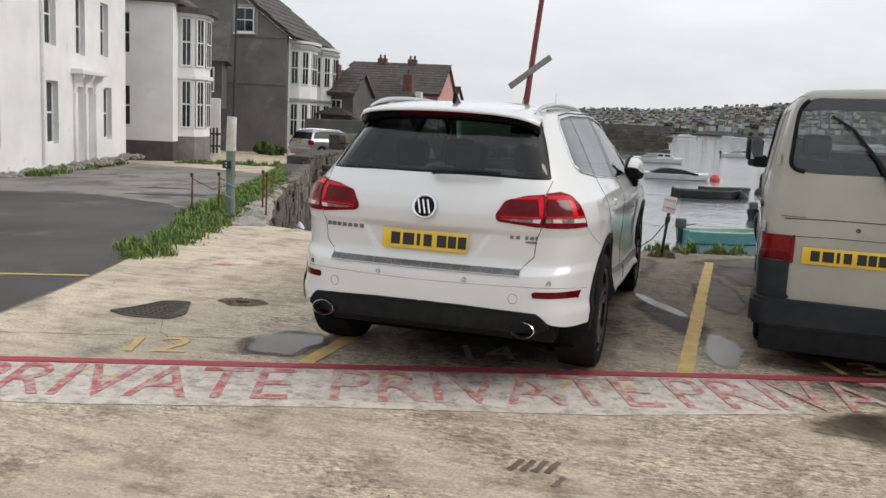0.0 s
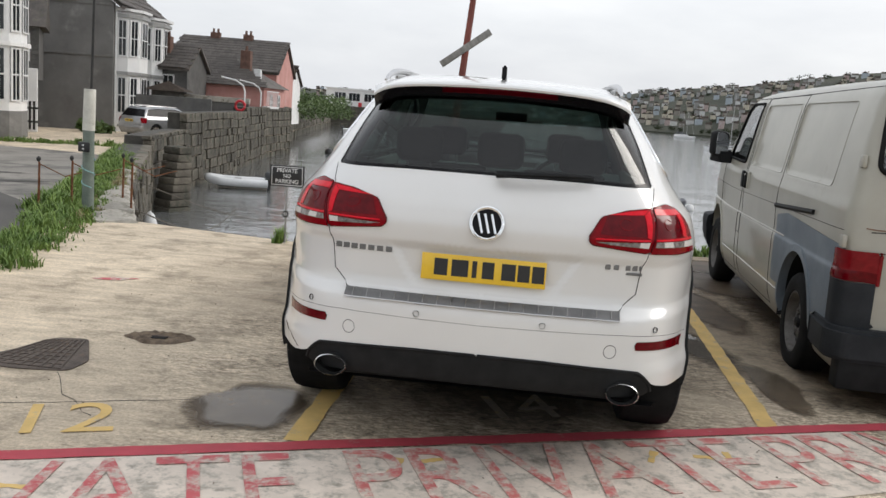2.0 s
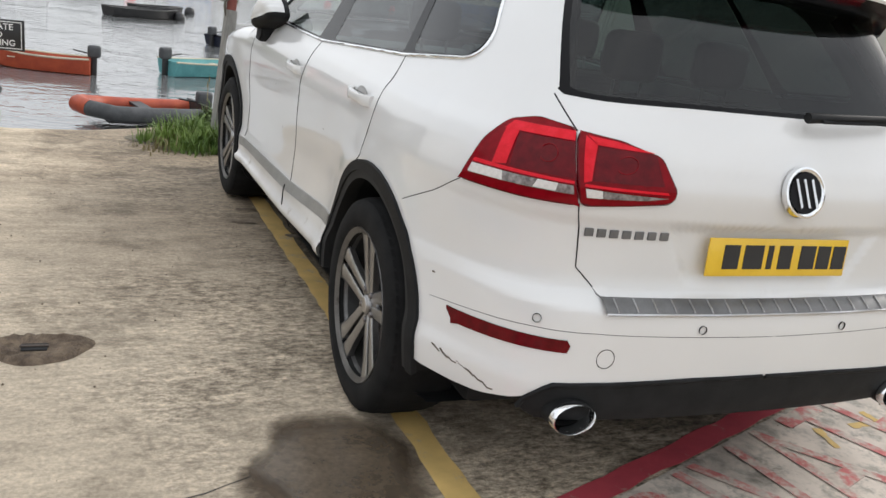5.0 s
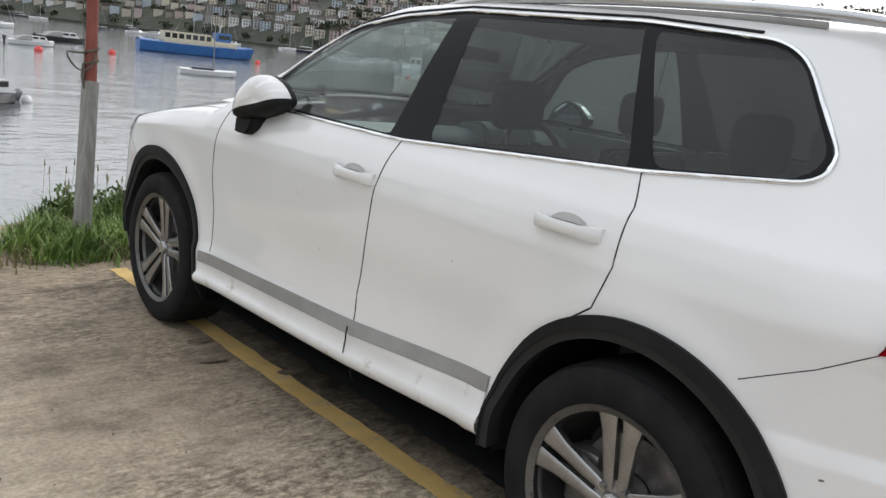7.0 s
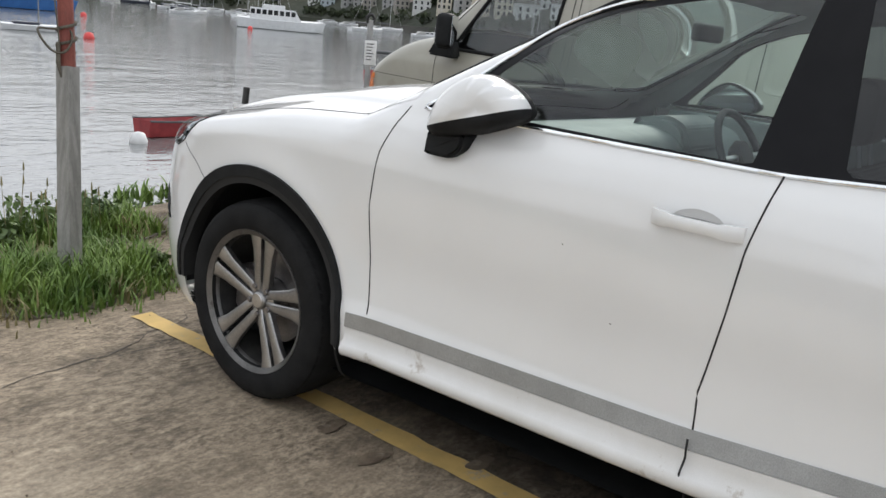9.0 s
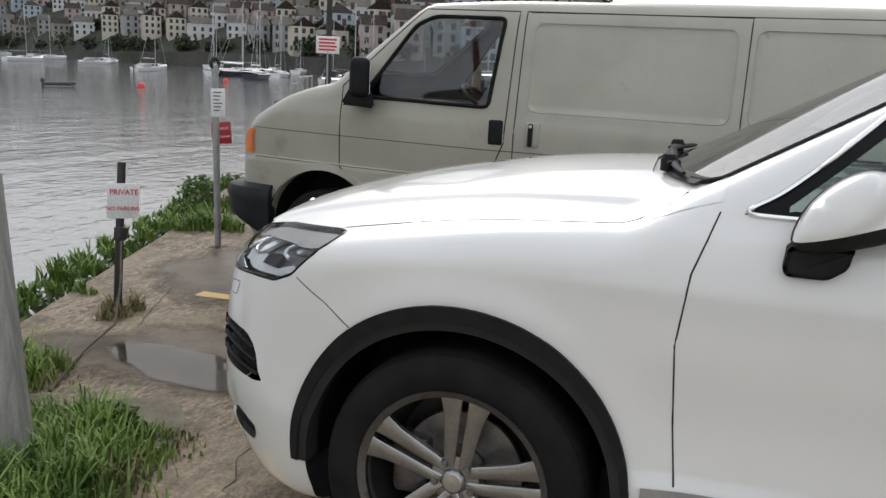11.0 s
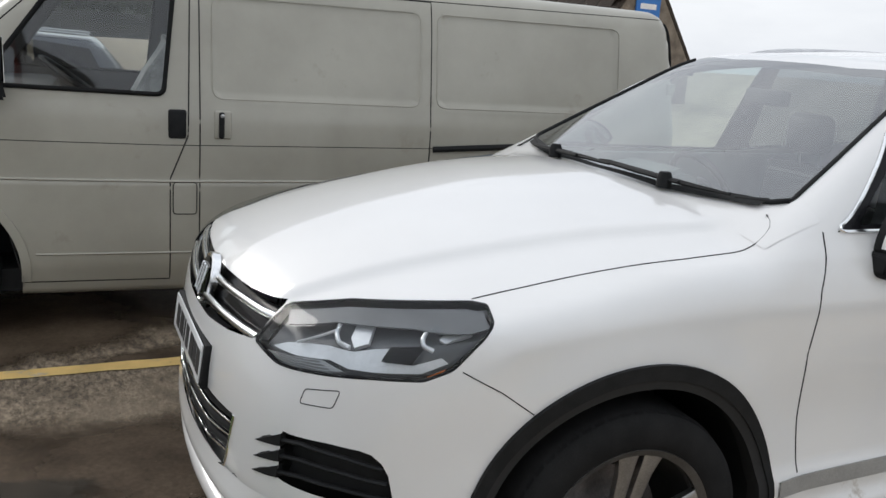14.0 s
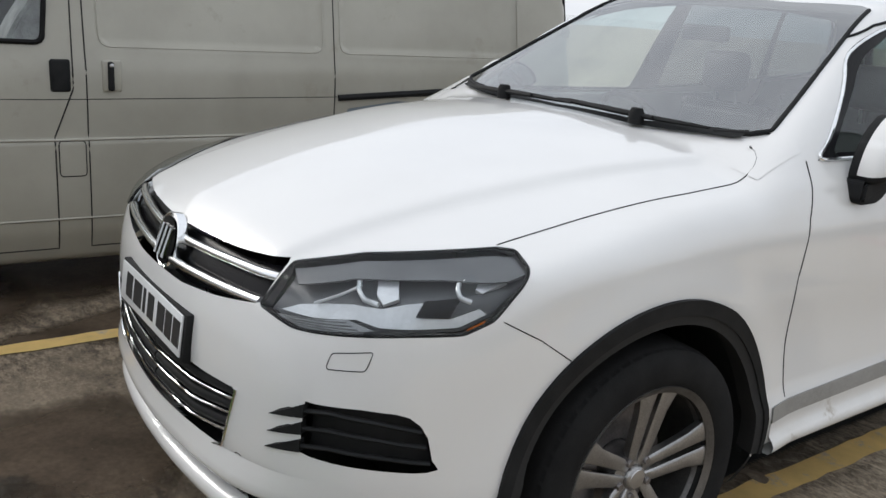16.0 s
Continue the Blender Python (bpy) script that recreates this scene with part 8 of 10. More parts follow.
def stone_wall(name, line, z0, z1, label, seed, course=0.34, length=0.62, face=1, coping=True, limit=300):
    """A wall along a line, its outer face laid in courses of stones."""
    rnd = random.Random(seed)
    core = bmesh.new()
    for a, b in zip(line, line[1:]):
        a, b = Vector(a), Vector(b)
        d = (b - a).normalized()
        n = Vector((d.y, -d.x)) * face
        p = [a - n * 0.02, b - n * 0.02, b - n * 0.7, a - n * 0.7]
        vs = [core.verts.new((q.x, q.y, z)) for z in (z0, z1 - 0.02) for q in p]
        for q in ((0, 1, 5, 4), (1, 2, 6, 5), (2, 3, 7, 6), (3, 0, 4, 7), (4, 5, 6, 7)):
            core.faces.new([vs[k] for k in q])
    wall = tagged(part(name, core, "mortar"), label, "wall", kind="structure")
    made, spare = 0, bmesh.new()
    for a, b in zip(line, line[1:]):
        a, b = Vector(a), Vector(b)
        d, size = (b - a).normalized(), (b - a).length
        n = Vector((d.y, -d.x)) * face
        ang = math.atan2(d.y, d.x)
        z = z0
        while z < z1 - 0.05:
            h = min(course * rnd.uniform(0.8, 1.25), z1 - z)
            s = -rnd.uniform(0, length)
            while s < size:
                w = length * rnd.uniform(0.55, 1.35)
                mid = a + d * min(max(s + w / 2, 0.1), size) + n * rnd.uniform(-0.03, 0.05)
                m = Matrix.Translation((mid.x, mid.y, z + h / 2)) @ Matrix.Rotation(ang, 4, "Z") @ Matrix.Diagonal((w * 0.95, 0.3, h * 0.93, 1))
                if made < limit:
                    ob = new("stone", rnd.choice(BLOCKS))
                    ob.parent = wall
                    ob.matrix_basis = m
                else:
                    tmp = bmesh.new()
                    tmp.from_mesh(rnd.choice(BLOCKS))
                    tmp.transform(m)
                    me = bpy.data.meshes.new("t")
                    tmp.to_mesh(me)
                    tmp.free()
                    spare.from_mesh(me)
                    bpy.data.meshes.remove(me)
                made += 1
                s += w
            z += h
    if len(spare.verts):
        ob = part("stones", spare, "stone", wall)
        tagged(ob, kind="stuff")
    else:
        spare.free()
    return wall


stone_wall("inlet_wall_1", [(-4.45, 5.25), (-6.6, 9.6), (-8.9, 15.0), (-11.6, 21.6)], -2.5, -0.2, "rough stone quay wall below the verge", 1, 0.42, 0.7, 1, limit=140)
stone_wall("inlet_wall_2", [(-11.6, 21.6), (-12.6, 25.5), (-13.15, 28.4)], -2.5, 0.06, "dark weedy stone quay wall", 2, 0.38, 0.6, 1, limit=190)
stone_wall("inlet_wall_3", [(-13.15, 28.4), (-13.6, 31), (-14.5, 37.5), (-15.4, 42.3)], -2.5, 0.68, "stained stone quay wall by the garden", 5, 0.42, 0.7, 1, limit=200)
stone_wall("inlet_wall_4", [(-15.4, 42.3), (-16.75, 49.8), (-17.15, 57), (-20, 66)], -2.5, 0.9, "tall stained stone wall under the houses", 3, 0.5, 0.9, 1, limit=200)
stone_wall("inlet_wall_5", [(-20, 66), (-23.5, 80), (-28, 106), (-33, 138)], -2.5, 0.6, "dark weedy stone wall along the inlet", 6, 0.8, 1.9, 1, limit=120)
stone_wall("harbour_wall", [(-33, 138), (-12, 142.5), (-5.7, 143)], -2.5, 1.15, "dark far harbour wall", 4, 0.9, 2.2, 1, limit=120)
# pale low coping beside the verge
rnd = random.Random(61)
for k, (x, y) in enumerate(dense([(-4.52, 5.35), (-6.6, 9.55), (-8.9, 14.95), (-11.5, 21.3)], 0.8, False)):
    c = thing("coping_stone", "pale uneven coping stone on the quay", "stone", "coping stones of the inlet", pose(x - 0.12, y - 0.02, land(x, y) - 0.07, rnd.uniform(-4, 4), rnd.uniform(-3, 3), 115 + rnd.uniform(-5, 5)))
    stone_b = box(-0.43, 0.43, -0.24, 0.24, -0.35, 0.10, 0.06)
    bmesh.ops.subdivide_edges(stone_b, edges=[e for e in stone_b.edges if e.calc_length() > 0.3], cuts=2, use_grid_fill=True)
    for v in stone_b.verts:
        v.co += Vector((rnd.uniform(-0.02, 0.02), rnd.uniform(-0.025, 0.025), rnd.uniform(-0.03, 0.03)))
    part("block", stone_b, "stone_pale", c, "", 40)
# slipway steps of stacked stone
steps = thing("stone_steps", "worn stone steps down to the water", "steps", at=pose(-11.3, 22.0, -2.4, 0, 0, 68))
for k in range(9):
    part("step", box(0.05 * k, 0.95, -0.35, 0.35, 0.24 * k, 0.24 * k + 0.22, 0.03), "stone", steps, "", 40)

# pier head, rails and lamp post along the quay on the harbour side
pier = thing("fender_wall", "black tarred timber fender at the pier head", "fender", at=pose(15.0, 12.3, -2.6, 0, 0, 25))
for k in range(5):
    part("timber", box(-0.55 + 0.24 * k, -0.33 + 0.24 * k, -0.12, 0.12, 0, 3.1 - 0.05 * (k % 2), 0.02), "black_post", pier, "", 30)
part("beam", box(-0.6, 2.2, -0.16, 0.16, 2.75, 3.0, 0.02), "black_post", pier, "tarred timber beam", 30)
railing = thing("railing", "thin grey railing on the pier", "railing", at=pose(15.2, 11.9, -0.1, 0, 0, 20))
for k in range(4):
    part("post", rod((-0.5 + 0.8 * k, 0, 0), (-0.5 + 0.8 * k, 0, 1.15), 0.022, None, 8), "galvanised", railing, "", 50)
for z in (0.6, 1.13):
    part("rail", rod((-0.5, 0, z), (1.9, 0, z), 0.018, None, 8), "galvanised", railing, "", 50)
boxy = thing("service_box", "grey metal service box on the pier", "box", at=pose(15.7, 11.2, -0.1))
part("case", box(-0.2, 0.2, -0.2, 0.2, 0, 0.65, 0.03), "galvanised", boxy, "", 40)
bollard = thing("bollard", "short grey bollard on the pier", "bollard", at=pose(14.9, 11.9, -0.1))
part("column", rod((0, 0, 0), (0, 0, 1.0), 0.13, 0.12, 14), "galvanised", bollard, "", 50)
pole = thing("sign_pole", "tall dark pole with a white warning sign", "pole", at=pose(15.35, 11.3, -0.1))
part("shaft", rod((0, 0, 0), (0.05, 0, 5.2), 0.075, 0.06, 10), "black_post", pole, "dark timber pole", 50)
wb = part("sign_board", box(-0.26, 0.26, -0.015, 0.015, -0.19, 0.19, 0.004), "sign_white", pole, "white warning board", 40, pose(-0.28, -0.12, 1.88, 0, 0, -65))
for k in range(4):
    part("print_bar", box(-0.2, 0.2 - 0.03 * (k % 2), -0.018, -0.015, 0.10 - 0.075 * k, 0.14 - 0.075 * k), "red_ink", wb)
part("strut", rod((-0.28, -0.12, 0), (-0.28, -0.12, 1.8), 0.02, None, 8), "galvanised", pole, "", 50)
stand = thing("trestle", "thin black folding stand on the pier", "stand", at=pose(13.6, 10.7, -0.12, 0, 0, 30))
for x in (-0.25, 0.25):
    part("leg", rod((x - 0.12, 0, 0), (x + 0.05, 0, 0.85), 0.02, None, 6), "black_post", stand, "", 40)
part("bar", rod((-0.35, 0, 0.4), (0.4, 0, 0.4), 0.018, None, 6), "black_post", stand, "", 40)
M["cone_yellow"] = surface("yellow_plastic", (0.70, 0.42, 0.01), (0.78, 0.5, 0.02), 0.45, 6, 90, 0)
cone = thing("parking_cone", "yellow plastic no-waiting cone with a round disc", "cone", at=pose(5.2, 6.9, -0.07, 0, 0, -60))
body_c = lathe([(0.26, 0.0), (0.25, 0.05), (0.17, 0.07), (0.11, 0.72), (0.10, 0.76), (0.001, 0.77)], 4, "z")
part("body", body_c, "cone_yellow", cone, "yellow cone body", 30)
disc = part("disc", lathe([(0.001, -0.012), (0.085, -0.012), (0.09, 0.0)], 28, "y"), "sign_red", cone, "red disc with dark field", 40, pose(0, -0.135, 0.34, -6, 0, 0))
part("field", lathe([(0.001, -0.0145), (0.062, -0.0145)], 24, "y"), surface("blue_disc", (0.015, 0.02, 0.06), (0.02, 0.03, 0.09), 0.4, 5, 50, 0), disc, "dark blue field")


# ---- small parked cars ----
def estate_solid(x, y, z):
    ax = np.abs(x)
    half = ramp(z, (0.1, 0.72), (0.35, 0.84), (0.6, 0.865), (0.85, 0.85), (0.95, 0.80), (1.2, 0.70), (1.4, 0.60), (1.5, 0.5)) - ramp(y, (0, 0.06), (0.7, 0.0), (3.4, 0.0), (4.4, 0.14))
    roof = ramp(y, (0, 1.33), (0.5, 1.41), (1.6, 1.45), (2.5, 1.41)) - 0.06 * ax ** 2
    scr = 0.98 + (3.25 - y - 0.2 * ax ** 2) * 0.55
    hood = ramp(y, (2.6, 1.0), (3.2, 0.96), (4.0, 0.84), (4.4, 0.66)) - 0.08 * ax ** 2
    f = smax(ax - half, z - smin(roof, smax(scr, hood, 0.03), 0.06), 0.1)
    f = smax(f, ramp(z, (0.2, 0.1), (0.4, 0.0), (0.65, 0.0), (0.9, 0.06), (1.4, 0.42)) + 0.12 * ax ** 2 - y, 0.08)
    f = smax(f, y - (ramp(z, (0.2, 4.3), (0.45, 4.42), (0.7, 4.38), (0.9, 4.2)) - 0.22 * ax ** 2), 0.08)
    return smax(f, 0.2 - z, 0.05)


def parked_car(name, label, paint, at):
    c = thing(name, label, "car", at=at)
    h = Shell(estate_solid, 0.5, 3.9, 0.6, 0.0, 4.42, 0.05)
    win = rounded([(3.0, 0.98), (0.35, 1.0), (0.5, 1.30), (1.0, 1.36), (2.2, 1.35), (2.5, 1.28)], 0.05)
    rear = [(-0.4, 0.98), (0.95, 0.98), (1.0, 1.30), (-0.4, 1.34)]
    scr = [(-0.3, 3.2), (0.66, 3.0), (0.56, 2.48), (-0.3, 2.55)]
    arches = [[(yw + 0.35 * math.cos(a), 0.33 + 0.35 * math.sin(a)) for a in np.linspace(-0.2, 3.34, 24)] + [(yw - 0.34, 0.0), (yw + 0.34, 0.0)] for yw in (0.85, 3.55)]
    tail = rounded([(0.75, 0.93), (1.15, 0.92), (1.12, 0.68), (0.78, 0.68)], 0.03)
    lampf = rounded([(0.6, 0.74), (1.25, 0.80), (1.28, 0.68), (0.62, 0.60)], 0.04)
    for mode, o in (("side", win), ("rear", rear), ("top", scr), ("side", arches[0]), ("side", arches[1]), ("rear", tail), ("front", lampf)):
        h.cut(mode, o)
    h.split()
    for a in arches:
        h.panel("side", a)
    w, r, s, t, lf = h.panel("side", win), h.panel("rear", rear), h.panel("top", scr, lambda q: q[:, 1] > 2.3), h.panel("rear", tail), h.panel("front", lampf)
    part("body", h.mesh("car_body", h.rest()), paint, c)
    for nm, f in (("side_window", w), ("rear_window", r), ("windscreen", s)):
        part(nm, h.mesh(nm, f, "both", -0.005), "gloss_black", c, "dark car window")
    for half in ("left", "right"):
        part("tail_lamp", h.mesh("car_tail", t, half, 0.01), "red_lens", c, "red tail lamp")
        part("headlamp", h.mesh("car_lamp", lf, half, 0.01), "clear_lens", c, "pale headlamp")
    for sx in (-1, 1):
        for yw in (0.85, 3.55):
            tyre = part("wheel", lathe([(0.2, -0.08), (0.22, -0.1), (0.29, -0.1), (0.315, -0.07), (0.315, 0.08), (0.2, 0.1)], 36, "x"), "rubber", c, "black tyre", 40, pose(sx * 0.74, yw, 0.315, 0, 0, 0 if sx < 0 else 180))
            part("rim", lathe([(0.215, -0.09), (0.2, -0.085), (0.12, -0.06), (0.06, -0.08), (0.001, -0.085)], 30, "x"), "alloy", tyre, "silver wheel", 40)
            for k in range(6):
                part("rim_gap", box(-0.001, 0.001, 0.09, 0.17, -0.025, 0.025), "seam", tyre, "", None, pose(-0.074, 0, 0, 60 * k, 0, 0))
        part("wing_mirror", box(-0.09, 0.09, -0.06, 0.06, -0.06, 0.06, 0.03), paint, c, "", 40, pose(sx * 0.93, 2.75, 1.02))
    part("roof_rail", tube([(-0.55, 0.5, 1.43), (-0.56, 1.5, 1.47), (-0.55, 2.3, 1.44)], 0.015, 6), "satin", c, "", 50)
    part("roof_rail", tube([(0.55, 0.5, 1.43), (0.56, 1.5, 1.47), (0.55, 2.3, 1.44)], 0.015, 6), "satin", c, "", 50)
    number_plate(c, "plate_yellow", pose(0, -0.01, 0.78))
    part("bumper", box(-0.78, 0.78, -0.04, 0.1, 0.42, 0.56, 0.04), paint, c, "", 40)
    part("underbody", box(-0.7, 0.7, 0.15, 4.2, 0.2, 0.3), "plastic", c)
    return c


M["paint_silver"] = surface("silver_car_paint", (0.27, 0.28, 0.29), (0.34, 0.35, 0.36), 0.3, 4, 300, 0, metal=0.6, coat=1.0, spots=0.03)
M["paint_navy"] = surface("dark_blue_car_paint", (0.008, 0.012, 0.03), (0.012, 0.018, 0.042), 0.25, 4, 300, 0, coat=1.0, spots=0.05)
parked_car("estate_car", "silver estate car parked by the garden wall", "paint_silver", pose(-18.1, 34.0, land(-18, 34), 0, 0, -24))
parked_car("blue_car", "dark blue car parked on the quay", "paint_navy", pose(7.75, 3.35, -0.03, 0, 0, -2.7))


# ---- houses on the left of the inlet ----
M["white_wall"] = surface("white_painted_render", (0.74, 0.735, 0.72), (0.84, 0.835, 0.82), 0.8, 0.8, 40, 0.1, wear=(0.55, 0.54, 0.5), wear_scale=1.5, wear_low=0.62, depth=0.01)
M["grey_render"] = surface("grey_cement_render", (0.135, 0.13, 0.122), (0.20, 0.195, 0.185), 0.9, 0.5, 30, 0.2, wear=(0.24, 0.235, 0.22), wear_scale=0.7, wear_low=0.56, depth=0.02)
M["pink_wall"] = surface("faded_pink_render", (0.46, 0.22, 0.19), (0.58, 0.31, 0.275), 0.85, 0.8, 40, 0.1, wear=(0.5, 0.36, 0.32), wear_scale=1.2, wear_low=0.58)
M["slate"] = surface("mossy_slate_roof", (0.05, 0.044, 0.04), (0.105, 0.09, 0.078), 0.75, 1.5, 12, 0.4, wear=(0.085, 0.095, 0.03), wear_scale=0.9, wear_low=0.56, piece=0.25, depth=0.03)
M["dark_slate"] = surface("dark_slate_roof", (0.026, 0.020, 0.016), (0.052, 0.041, 0.033), 0.75, 1.5, 12, 0.4, wear=(0.07, 0.055, 0.04), wear_scale=0.9, wear_low=0.56, piece=0.3, depth=0.02, spec=0.12)
M["plinth"] = surface("dark_plinth", (0.06, 0.058, 0.055), (0.09, 0.087, 0.08), 0.85, 3, 40, 0.2)
M["frame_white"] = surface("white_window_frame", (0.66, 0.66, 0.65), (0.74, 0.74, 0.73), 0.5, 5, 60, 0)
M["pane"] = surface("dark_window_pane", (0.012, 0.014, 0.016), (0.03, 0.034, 0.037), 0.06, 1.5, 20, 0, spots=0.1)
M["brick"] = surface("chimney_brick", (0.10, 0.055, 0.042), (0.17, 0.095, 0.07), 0.9, 4, 25, 0.4)
M["garden_wall"] = surface("dark_block_wall", (0.085, 0.083, 0.08), (0.13, 0.127, 0.12), 0.9, 1.5, 30, 0.2)


def sash(parent, w, h, at, sill=True, curtain=False):
    """A sash window set in a wall that runs along x and faces -y."""
    win = part("window", box(-w / 2, w / 2, 0.0, 0.04, 0, h), "pane", parent, "dark sash window", None, at)
    for x0, x1, z0, z1 in ((-w / 2 - 0.02, -w / 2 + 0.06, 0, h), (w / 2 - 0.06, w / 2 + 0.02, 0, h), (-w / 2 + 0.06, w / 2 - 0.06, h - 0.06, h), (-w / 2 + 0.06, w / 2 - 0.06, 0, 0.07), (-w / 2 + 0.06, w / 2 - 0.06, h / 2 - 0.03, h / 2 + 0.03), (-0.015, 0.015, 0.07, h - 0.06)):
        part("frame", box(x0, x1, -0.035, -0.002, z0, z1, 0.004), "frame_white", win)
    if sill:
        part("sill", box(-w / 2 - 0.1, w / 2 + 0.1, -0.16, 0.0, -0.12, -0.005, 0.01), "white_wall", win, "", 30)
    return win


def wall_block(name, x0, x1, depth, z0, z1, holes, material, parent):
    """A wall along x, its face at y 0, with recessed window openings (x, z, w, h)."""
    bm = bmesh.new()
    xs = sorted({x0, x1, *[v for x, z, w, h in holes for v in (x - w / 2, x + w / 2)]})
    zs = sorted({z0, z1, *[v for x, z, w, h in holes for v in (z, z + h)]})
    for xa, xb in zip(xs, xs[1:]):
        for za, zb in zip(zs, zs[1:]):
            cx, cz = (xa + xb) / 2, (za + zb) / 2
            if any(abs(cx - x) < w / 2 and z < cz < z + h for x, z, w, h in holes):
                continue
            bm.faces.new([bm.verts.new(c) for c in ((xa, 0, za), (xb, 0, za), (xb, 0, zb), (xa, 0, zb))])
    for x, z, w, h in holes:
        a, b = x - w / 2, x + w / 2
        for q in (((a, 0, z), (a, 0.2, z), (a, 0.2, z + h), (a, 0, z + h)), ((b, 0, z), (b, 0, z + h), (b, 0.2, z + h), (b, 0.2, z)),
                  ((a, 0, z + h), (a, 0.2, z + h), (b, 0.2, z + h), (b, 0, z + h)), ((a, 0, z), (b, 0, z), (b, 0.2, z), (a, 0.2, z))):
            bm.faces.new([bm.verts.new(c) for c in q])
    for q in (((x0, 0, z0), (x0, 0, z1), (x0, depth, z1), (x0, depth, z0)), ((x1, 0, z0), (x1, depth, z0), (x1, depth, z1), (x1, 0, z1)), ((x0, depth, z0), (x0, depth, z1), (x1, depth, z1), (x1, depth, z0)),
              ((x0, 0, z1), (x1, 0, z1), (x1, depth, z1), (x0, depth, z1))):
        bm.faces.new([bm.verts.new(c) for c in q])
    bmesh.ops.remove_doubles(bm, verts=bm.verts, dist=0.001)
    return part(name, bm, material, parent)


def tiles(parent, a, b, c, d, material, rows, cols, name="slate"):
    """Roof tiles over the slope a-b (eaves) to d-c (ridge), each a piece, alike ones on one mesh."""
    a, b, c, d = (Vector(p) for p in (a, b, c, d))
    u = (b - a).normalized()
    up = (d - a).normalized()
    n = u.cross(up).normalized()
    w, h = (b - a).length / cols, (d - a).length / rows
    me = bpy.data.meshes.new(name)
    bm = box(-w * 0.48, w * 0.48, -h * 0.08, h * 1.05, 0, 0.035)
    bm.to_mesh(me)
    bm.free()
    me.materials.append(M[material])
    rnd = random.Random(rows * 31 + cols)
    for r in range(rows):
        la, lb = a.lerp(d, r / rows), b.lerp(c, r / rows)
        n_here = max(1, round((lb - la).length / w))
        for k in range(n_here):
            p = la.lerp(lb, (k + 0.5 + 0.25 * (r % 2 * 2 - 1)) / n_here)
            m = Matrix((u, up, n)).transposed().to_4x4()
            ob = new(name, me)
            ob.parent = parent
            ob.matrix_basis = Matrix.Translation(p + n * 0.02) @ m @ Matrix.Rotation(radians(-3.0 + rnd.uniform(-0.8, 0.8)), 4, "X")


# the long white house
ang = math.degrees(math.atan2(22.7 - 11.9, -19.7 + 15.6))
h1 = thing("white_house", "white rendered two-storey house with sash windows", "house", at=pose(-15.6, 11.9, -0.5, 0, 0, ang))
HOLES = [(0.2, 0.75, 0.95, 1.75), (4.22, 0.75, 0.95, 1.85), (9.4, 0.75, 0.9, 1.8), (4.12, 3.62, 0.95, 1.8), (6.7, 3.5, 0.85, 1.8), (9.1, 3.6, 0.85, 1.8), (0.2, 3.6, 0.95, 1.8)]
wall_block("wall", -5.0, 11.55, 7.0, 0.0, 6.6, HOLES + [(6.55, 0.05, 0.7, 2.45), (7.5, 0.05, 0.7, 2.45)], "white_wall", h1).matrix_basis = pose(0, 0, 0)
for x, z, w, h in HOLES:
    sash(h1, w, h, pose(x, 0.2, z))
for x in (6.55, 7.5):
    part("porch_recess", box(x - 0.35, x + 0.35, 0.18, 0.24, 0.05, 2.5), "white_wall", h1, "recessed doorway panel")
part("canopy", box(5.75, 8.3, -0.38, 0.0, 2.88, 3.05, 0.03), "white_wall", h1, "moulded door hood", 30)
for x in (6.05, 7.02, 8.0):
    part("bracket", prism([(0, 0), (-0.32, 0), (-0.3, -0.12), (-0.1, -0.25), (-0.06, -0.55), (0, -0.6)], 0.2, "x", bevel=0.02), "white_wall", h1, "scrolled hood bracket", 30, pose(x - 0.1, 0, 2.88))
    part("pilaster", box(x - 0.1, x + 0.1, -0.09, 0.0, 0.0, 2.3, 0.015), "white_wall", h1, "", 30)
part("drainpipe", rod((3.4, -0.07, 0.2), (3.4, -0.07, 6.5), 0.045, None, 10), "white_wall", h1, "white drainpipe", 40)
part("roof", box(-5.2, 11.75, -0.35, 7.2, 6.6, 6.9, 0.05), "slate", h1, "roof edge")
rub = thing("rubble_bed", "low bed of rubble at the house wall", "rubble", at=pose(-15.6, 11.9, -0.45, 0, 0, ang))
rnd = random.Random(9)
pile = bmesh.new()
for k in range(260):
    bmesh.ops.create_icosphere(pile, subdivisions=1, radius=rnd.uniform(0.05, 0.14), matrix=Matrix.Translation((rnd.uniform(-1, 11.5), rnd.uniform(-0.8, -0.05), rnd.uniform(0.0, 0.08))) @ Matrix.Diagonal((1.2, 1, 0.7, 1)))
tagged(part("rubble", pile, "stone_pale", rub), kind="stuff")

# the second white house with its bay
h2 = thing("bay_house", "white house with a two-storey glazed bay", "house", at=pose(-19.2, 25.0, -0.7, 0, 0, 21))
H2 = [(-2.15, 1.35, 0.95, 1.65), (-2.15, 4.2, 0.95, 1.65)]
wall_block("wall", -6.5, 0.0, 7.0, 0.8, 6.25, H2, "white_wall", h2)
for x, z, w, h in H2:
    sash(h2, w, h, pose(x, 0.2, z))
part("plinth", box(-6.5, 0.01, -0.03, 6.9, 0.0, 0.8), "plinth", h2, "dark plinth")
part("roof", prism([(-6.8, 6.25), (0.3, 6.25), (0.3, 6.4), (-3.2, 8.6), (-6.8, 6.4)], 7.3, "y"), "slate", h2, "slate roof", None, pose(0, -0.2, 0))
